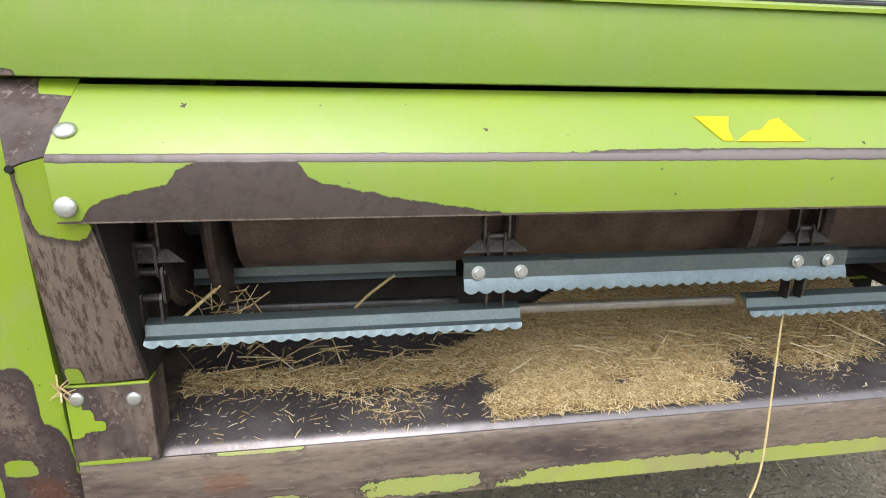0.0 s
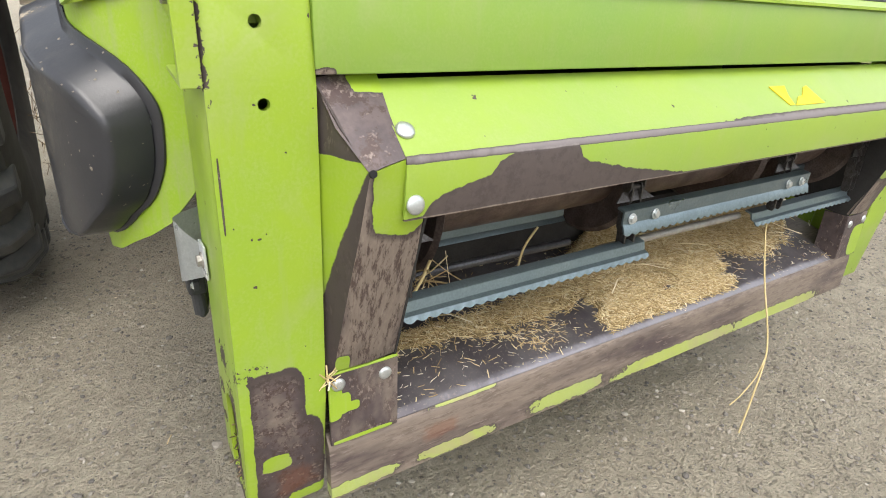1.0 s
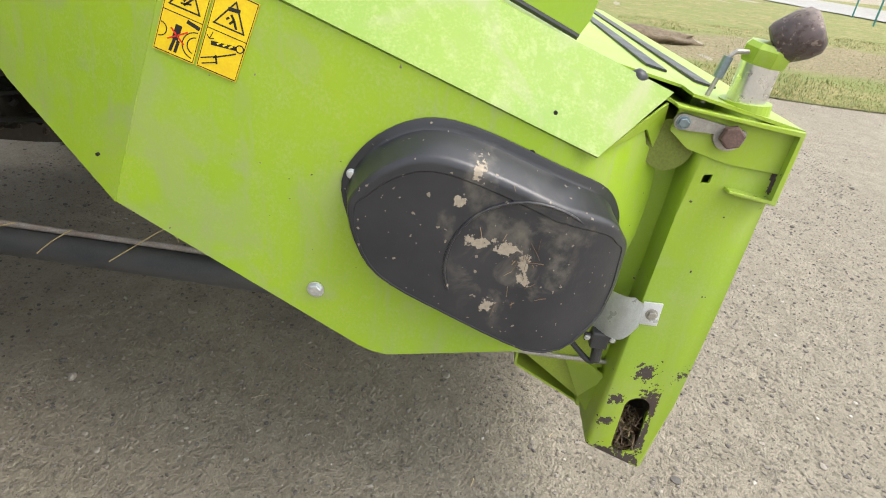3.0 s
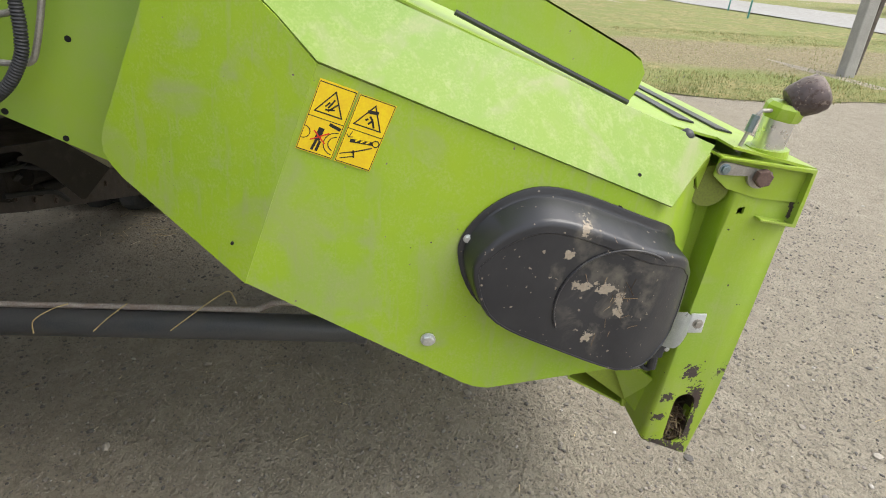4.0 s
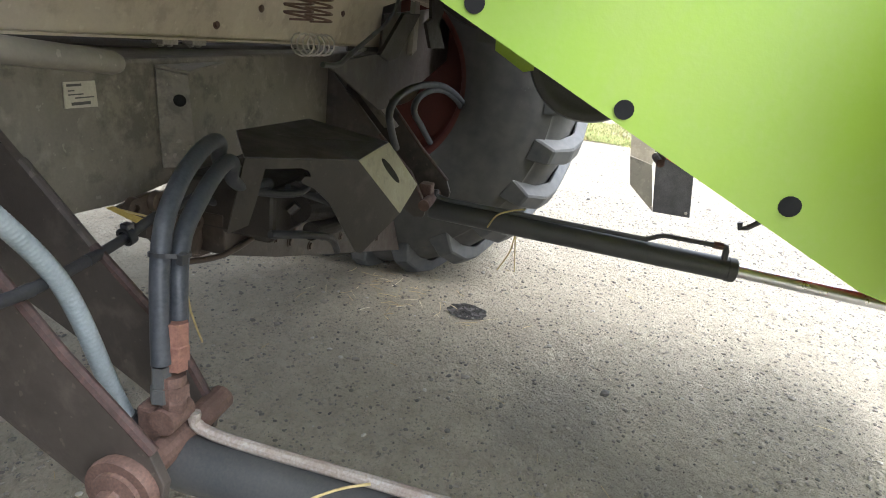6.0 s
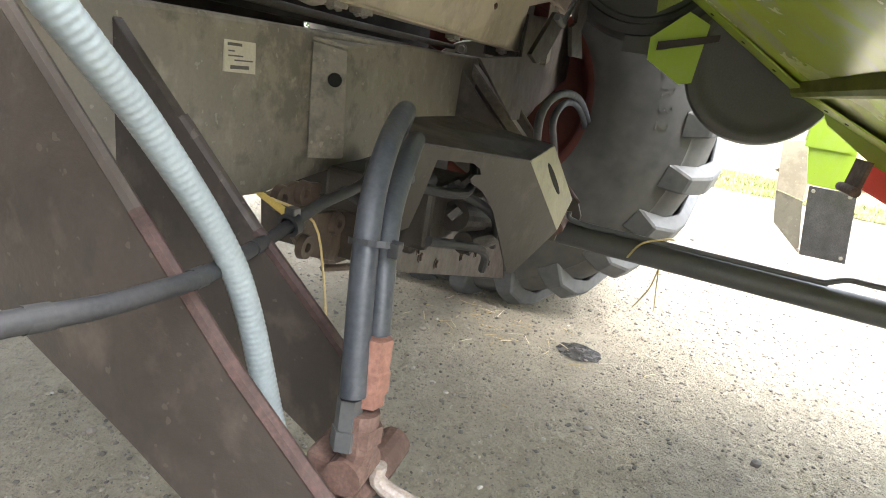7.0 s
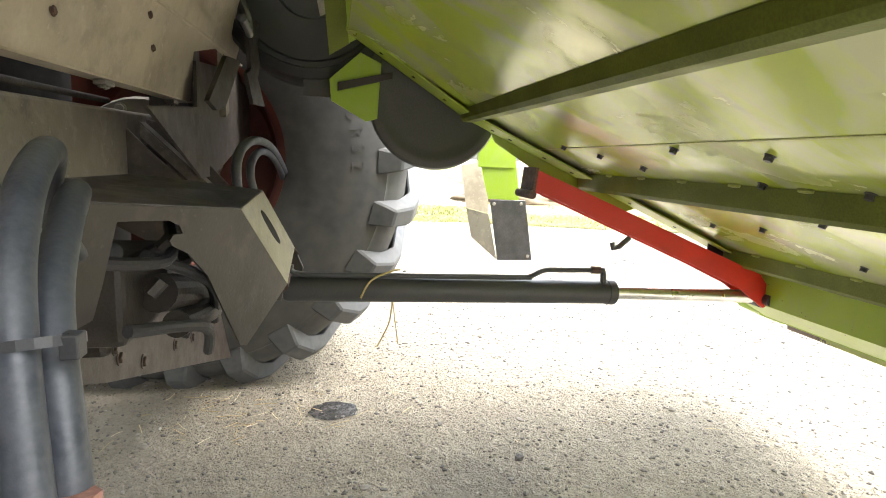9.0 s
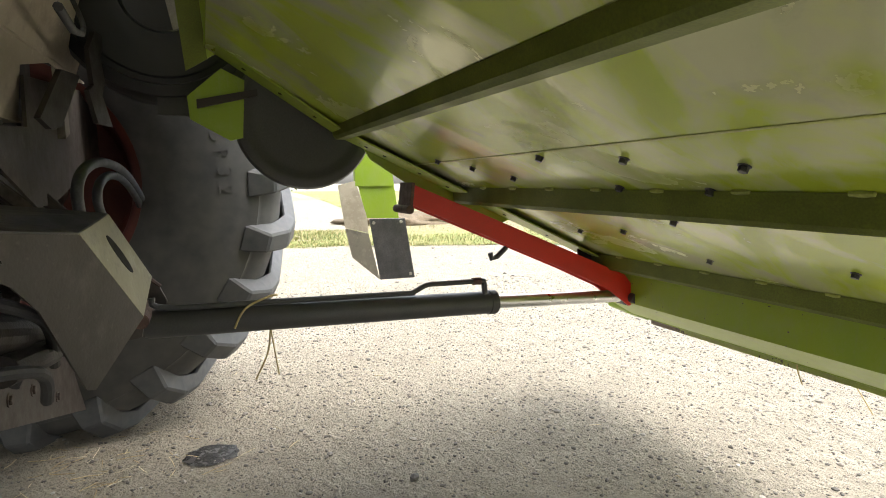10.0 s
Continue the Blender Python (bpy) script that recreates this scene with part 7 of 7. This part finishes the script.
straws("cover_straw", "straw bits stuck to the black cover", 22, lambda r: ((-1.186, r.gauss(0.385, 0.03), r.gauss(0.975, 0.04)), 1.2), (0.008, 0.035), 28, soil_straw, (0.0004, 0.0008))


def stalk(label, pts, r=0.0016):
    ob = part("straw_stalk", tube(pts, r, 6, smoothing=6), straw_yellow)
    return tagged(smooth(ob, 80), label, "straw stalk", group="straw stalks")


stalk("long pale straw stalk hanging from the trough", [(0.345, 0.02, 0.70), (0.33, 0.0, 0.64), (0.30, -0.04, 0.55), (0.25, -0.10, 0.46), (0.20, -0.137, 0.41), (0.14, -0.16, 0.33), (0.09, -0.175, 0.25)], 0.0022)
stalk("side shoot of the hanging straw stalk", [(0.20, -0.137, 0.41), (0.15, -0.15, 0.375), (0.08, -0.16, 0.355), (0.03, -0.165, 0.35)], 0.0016)
stalk("straw stalk across the cylinder pipe", [(-0.72, 1.66, 0.675), (-0.735, 1.70, 0.665), (-0.75, 1.74, 0.64), (-0.748, 1.75, 0.60)], 0.0018)
stalk("bent straw stalk on the cylinder", [(-0.748, 1.40, 0.61), (-0.72, 1.34, 0.65), (-0.70, 1.28, 0.69), (-0.69, 1.25, 0.70), (-0.69, 1.235, 0.66)], 0.0018)
stalk("straw stalk stuck under the cylinder pipe", [(-0.745, 1.60, 0.605), (-0.73, 1.56, 0.64), (-0.70, 1.52, 0.665)], 0.0018)
stalk("straw stalk caught on the far cylinder", [(0.665, 1.72, 0.59), (0.655, 1.69, 0.645), (0.67, 1.63, 0.67), (0.69, 1.60, 0.672)], 0.0035)
stalk("straw stalk hanging below the far cylinder", [(0.70, 1.62, 0.575), (0.70, 1.63, 0.50), (0.71, 1.665, 0.42)], 0.0028)
stalk("straw stalk hanging below the far cylinder", [(0.70, 1.62, 0.575), (0.70, 1.61, 0.50), (0.70, 1.60, 0.43)], 0.0022)
stalk("thick straw stalk beside the chain", [(-0.75, 0.02, 0.70), (-0.70, 0.03, 0.74), (-0.655, 0.06, 0.775)], 0.003)
stalk("dry straw stalk lying across the slats", [(-0.47, 0.05, 0.70), (-0.42, 0.09, 0.735), (-0.37, 0.11, 0.765)], 0.0026)
stalk("short straw stalk hanging under the mouth beam", [(0.165, 0.105, 0.452), (0.155, 0.105, 0.41), (0.142, 0.10, 0.373)], 0.0022)
straws("wedged_straw", "wisp of straw wedged above the lip bracket", 9, lambda r: ((r.gauss(-0.876, 0.003), -0.013, r.gauss(0.645, 0.010)), 1.2), (0.015, 0.045), 29, straw_mix)
straws("tyre_straw", "straw wisps lying beside the far tyre", 60, lambda r: (lambda x, y: ((x, y, ground_z(x, y) + 0.005), 0.12))(r.gauss(1.12, 0.12), r.gauss(2.1, 0.2)), (0.03, 0.11), 30, straw_mix)

# ---- oil stain on the yard ----
bm_oil = bmesh.new()
rim_o = []
for k in range(40):
    a = 2 * math.pi * k / 40
    r = 0.075 * (1 + 0.22 * noise.noise((math.cos(a) * 2, math.sin(a) * 2, 4.0)))
    x, y = 1.08 + r * math.cos(a), 1.80 + r * 1.25 * math.sin(a)
    rim_o.append(bm_oil.verts.new((x, y, ground_z(x, y) + 0.0045)))
bm_oil.faces.new(rim_o)
tagged(part("oil_stain", bm_oil, oil_mat), "dark wet oil stain on the gravel", "oil stain")

# ---- distance: verge, far track, post and trees ----
def verge_edge(y):
    return 6.2 - 1.1 * max(0.0, min(1.0, (-y) / 3.0)) + 0.35 * noise.noise((y * 0.6, 3.3, 0)) + 0.12 * noise.noise((y * 2.2, 1.3, 0))


def verge_far(y):
    return 8.4 + 45 * max(0.0, min(1.0, (-y - 0.5) / 5.0)) ** 1.5 + 0.4 * noise.noise((y * 0.5, 9.0, 0))


def strip_mesh(name, label, category, mat, x_in, x_out, y0, y1, n, lift, m=6):
    bm = bmesh.new()
    rows = []
    for i in range(n + 1):
        y = y0 + (y1 - y0) * i / n
        a, b = x_in(y), x_out(y)
        rows.append([bm.verts.new((a + (b - a) * j / m, y, ground_height(a + (b - a) * j / m, y) + lift + (0.03 * noise.noise(((a + (b - a) * j / m) * 1.3, y * 1.3, 0)) if 0 < j < m else 0))) for j in range(m + 1)])
    for p, q in zip(rows, rows[1:]):
        for j in range(m):
            bm.faces.new((p[j], p[j + 1], q[j + 1], q[j]))
    return tagged(smooth(part(name, bm, mat), 180), label, category, kind="structure")


strip_mesh("grass_verge", "dry mown grass verge beside the yard", "grass", grass, verge_edge, verge_far, -60, 30, 180, 0.012, 14)
strip_mesh("far_grass", "green grass strip before the far trees", "grass", grass, lambda y: 17.5, lambda y: 26.0, -0.5, 40, 40, 0.03)
strip_mesh("far_track", "pale concrete track beyond the grass", "track", concrete, lambda y: 12.0, lambda y: 70.0, -24, -15.3, 12, 0.05, 30)


def blades(name, label, count, seed):
    rnd = random.Random(seed)
    verts, faces = [], []
    while len(faces) < count:
        y = rnd.uniform(-14, 6)
        a, b = verge_edge(y), verge_far(y)
        x = a + (min(b, 14) - a) * rnd.random() ** 1.6 + rnd.gauss(0, 0.05)
        if 7.1 < x < 11.6 and y < -0.5 and rnd.random() < 0.8:
            continue
        h = rnd.uniform(0.015, 0.05) * (1.4 if noise.noise((x, y, 8)) > 0.1 else 0.7)
        t, lean = rnd.uniform(0, 6.283), rnd.uniform(0.1, 0.9)
        z, k, w = ground_height(x, y) + 0.01, len(verts), rnd.uniform(0.003, 0.007)
        dx, dy = math.cos(t), math.sin(t)
        verts += [(x - dy * w, y + dx * w, z), (x + dy * w, y - dx * w, z), (x + dx * h * lean, y + dy * h * lean, z + h)]
        faces.append((k, k + 1, k + 2))
    me = bpy.data.meshes.new(name)
    me.from_pydata(verts, [], faces)
    me.materials.append(blade_mix)
    return tagged(new(name, me), label, "grass", kind="stuff")


blades("grass_blades", "short dry and green grass blades on the verge", 60000, 31)
post_c = thing("concrete_post", "weathered square concrete post leaning on the verge", "post", at=(0, 0, 0))
pz = ground_height(7.3, -6.8)
pc = bmesh.new()
prism("z", [(7.20, -6.90), (7.40, -6.90), (7.40, -6.70), (7.20, -6.70)], pz - 0.1, pz + 2.4, 0.02, pc)
for v in pc.verts:
    v.co.x += 0.10 * (v.co.z - pz)
    v.co.y -= 0.06 * (v.co.z - pz)
part("shaft", pc, concrete, post_c)
part("brace", tube([(7.55, -7.1, pz - 0.05), (7.75, -7.35, pz + 2.4)], 0.08, 12), post_dark, post_c, "dark wooden brace")
hay = bmesh.new()
bmesh.ops.create_icosphere(hay, subdivisions=4, radius=1.0)
for v in hay.verts:
    k = 1 + 0.25 * noise.noise(v.co * 2.5) + 0.12 * noise.noise(v.co * 7)
    v.co = Vector((9.6 + v.co.x * 0.9 * k, -1.9 + v.co.y * 1.4 * k, ground_height(9.6, 0) + max(-0.02, v.co.z * 0.22 * k)))
tagged(smooth(part("grass_heap", hay, heap_mat), 180), "low heap of dry brown cut grass on the verge", "grass", kind="stuff")


for fx, fy in ((21.00, -13.02), (26.40, -15.17), (17.0, -14.6)):
    tagged(part("fence_post", tube([(fx, fy, ground_height(fx, fy) - 0.1), (fx, fy, ground_height(fx, fy) + 1.1)], 0.035, 10), post_teal), "thin teal painted metal fence post on the grass", "fence post", group="fence posts")


def far_tree(x, y, h, seed):
    rnd = random.Random(seed)
    o = thing("tree", "dark green leafy tree at the edge of the field", "tree", at=(x, y, ground_height(x, y)), group="far trees")
    limbs = bmesh.new()
    tube([(0, 0, -0.1), (0.05, 0.02, h * 0.3), (0.0, 0.1, h * 0.7)], 0.16, 8, limbs, radii=[0.22, 0.15, 0.06])
    for k in range(6):
        a, z0 = k * 1.05, h * (0.25 + 0.07 * k)
        tube([(0, 0, z0), (math.cos(a) * h * 0.18, math.sin(a) * h * 0.18, z0 + h * 0.12), (math.cos(a) * h * 0.3, math.sin(a) * h * 0.3, z0 + h * 0.2)], 0.05, 6, limbs, radii=[0.08, 0.05, 0.02])
    part("trunk", limbs, bark, o)
    verts, faces = [], []
    for _ in range(3800):
        d = Vector((rnd.gauss(0, 1), rnd.gauss(0, 1), rnd.gauss(0, 1))).normalized()
        r = h * 0.42 * rnd.random() ** 0.4 * (1 + 0.35 * noise.noise(d * 2.2 + Vector((seed, 0, 0))))
        c = Vector((d.x * r * 1.1, d.y * r * 1.1, h * 0.5 + d.z * r))
        s = rnd.uniform(0.08, 0.2)
        u = Vector((rnd.gauss(0, 1), rnd.gauss(0, 1), rnd.gauss(0, 1))).normalized()
        v = u.orthogonal().normalized()
        k = len(verts)
        verts += [tuple(c + u * s), tuple(c + v * s * 0.5), tuple(c - u * s), tuple(c - v * s * 0.5)]
        faces.append((k, k + 1, k + 2, k + 3))
    me = bpy.data.meshes.new("crown")
    me.from_pydata(verts, [], faces)
    me.materials.append(leaf)
    c = new("crown", me)
    c.parent = o


for i, (x, y, h) in enumerate(((26, 3.5, 6.0), (28, 8.0, 7.0), (27, -1.0, 5.0), (30, 14, 8.0), (34, -32, 8.0), (31, 22, 7))):
    far_tree(x, y, h, i + 1)
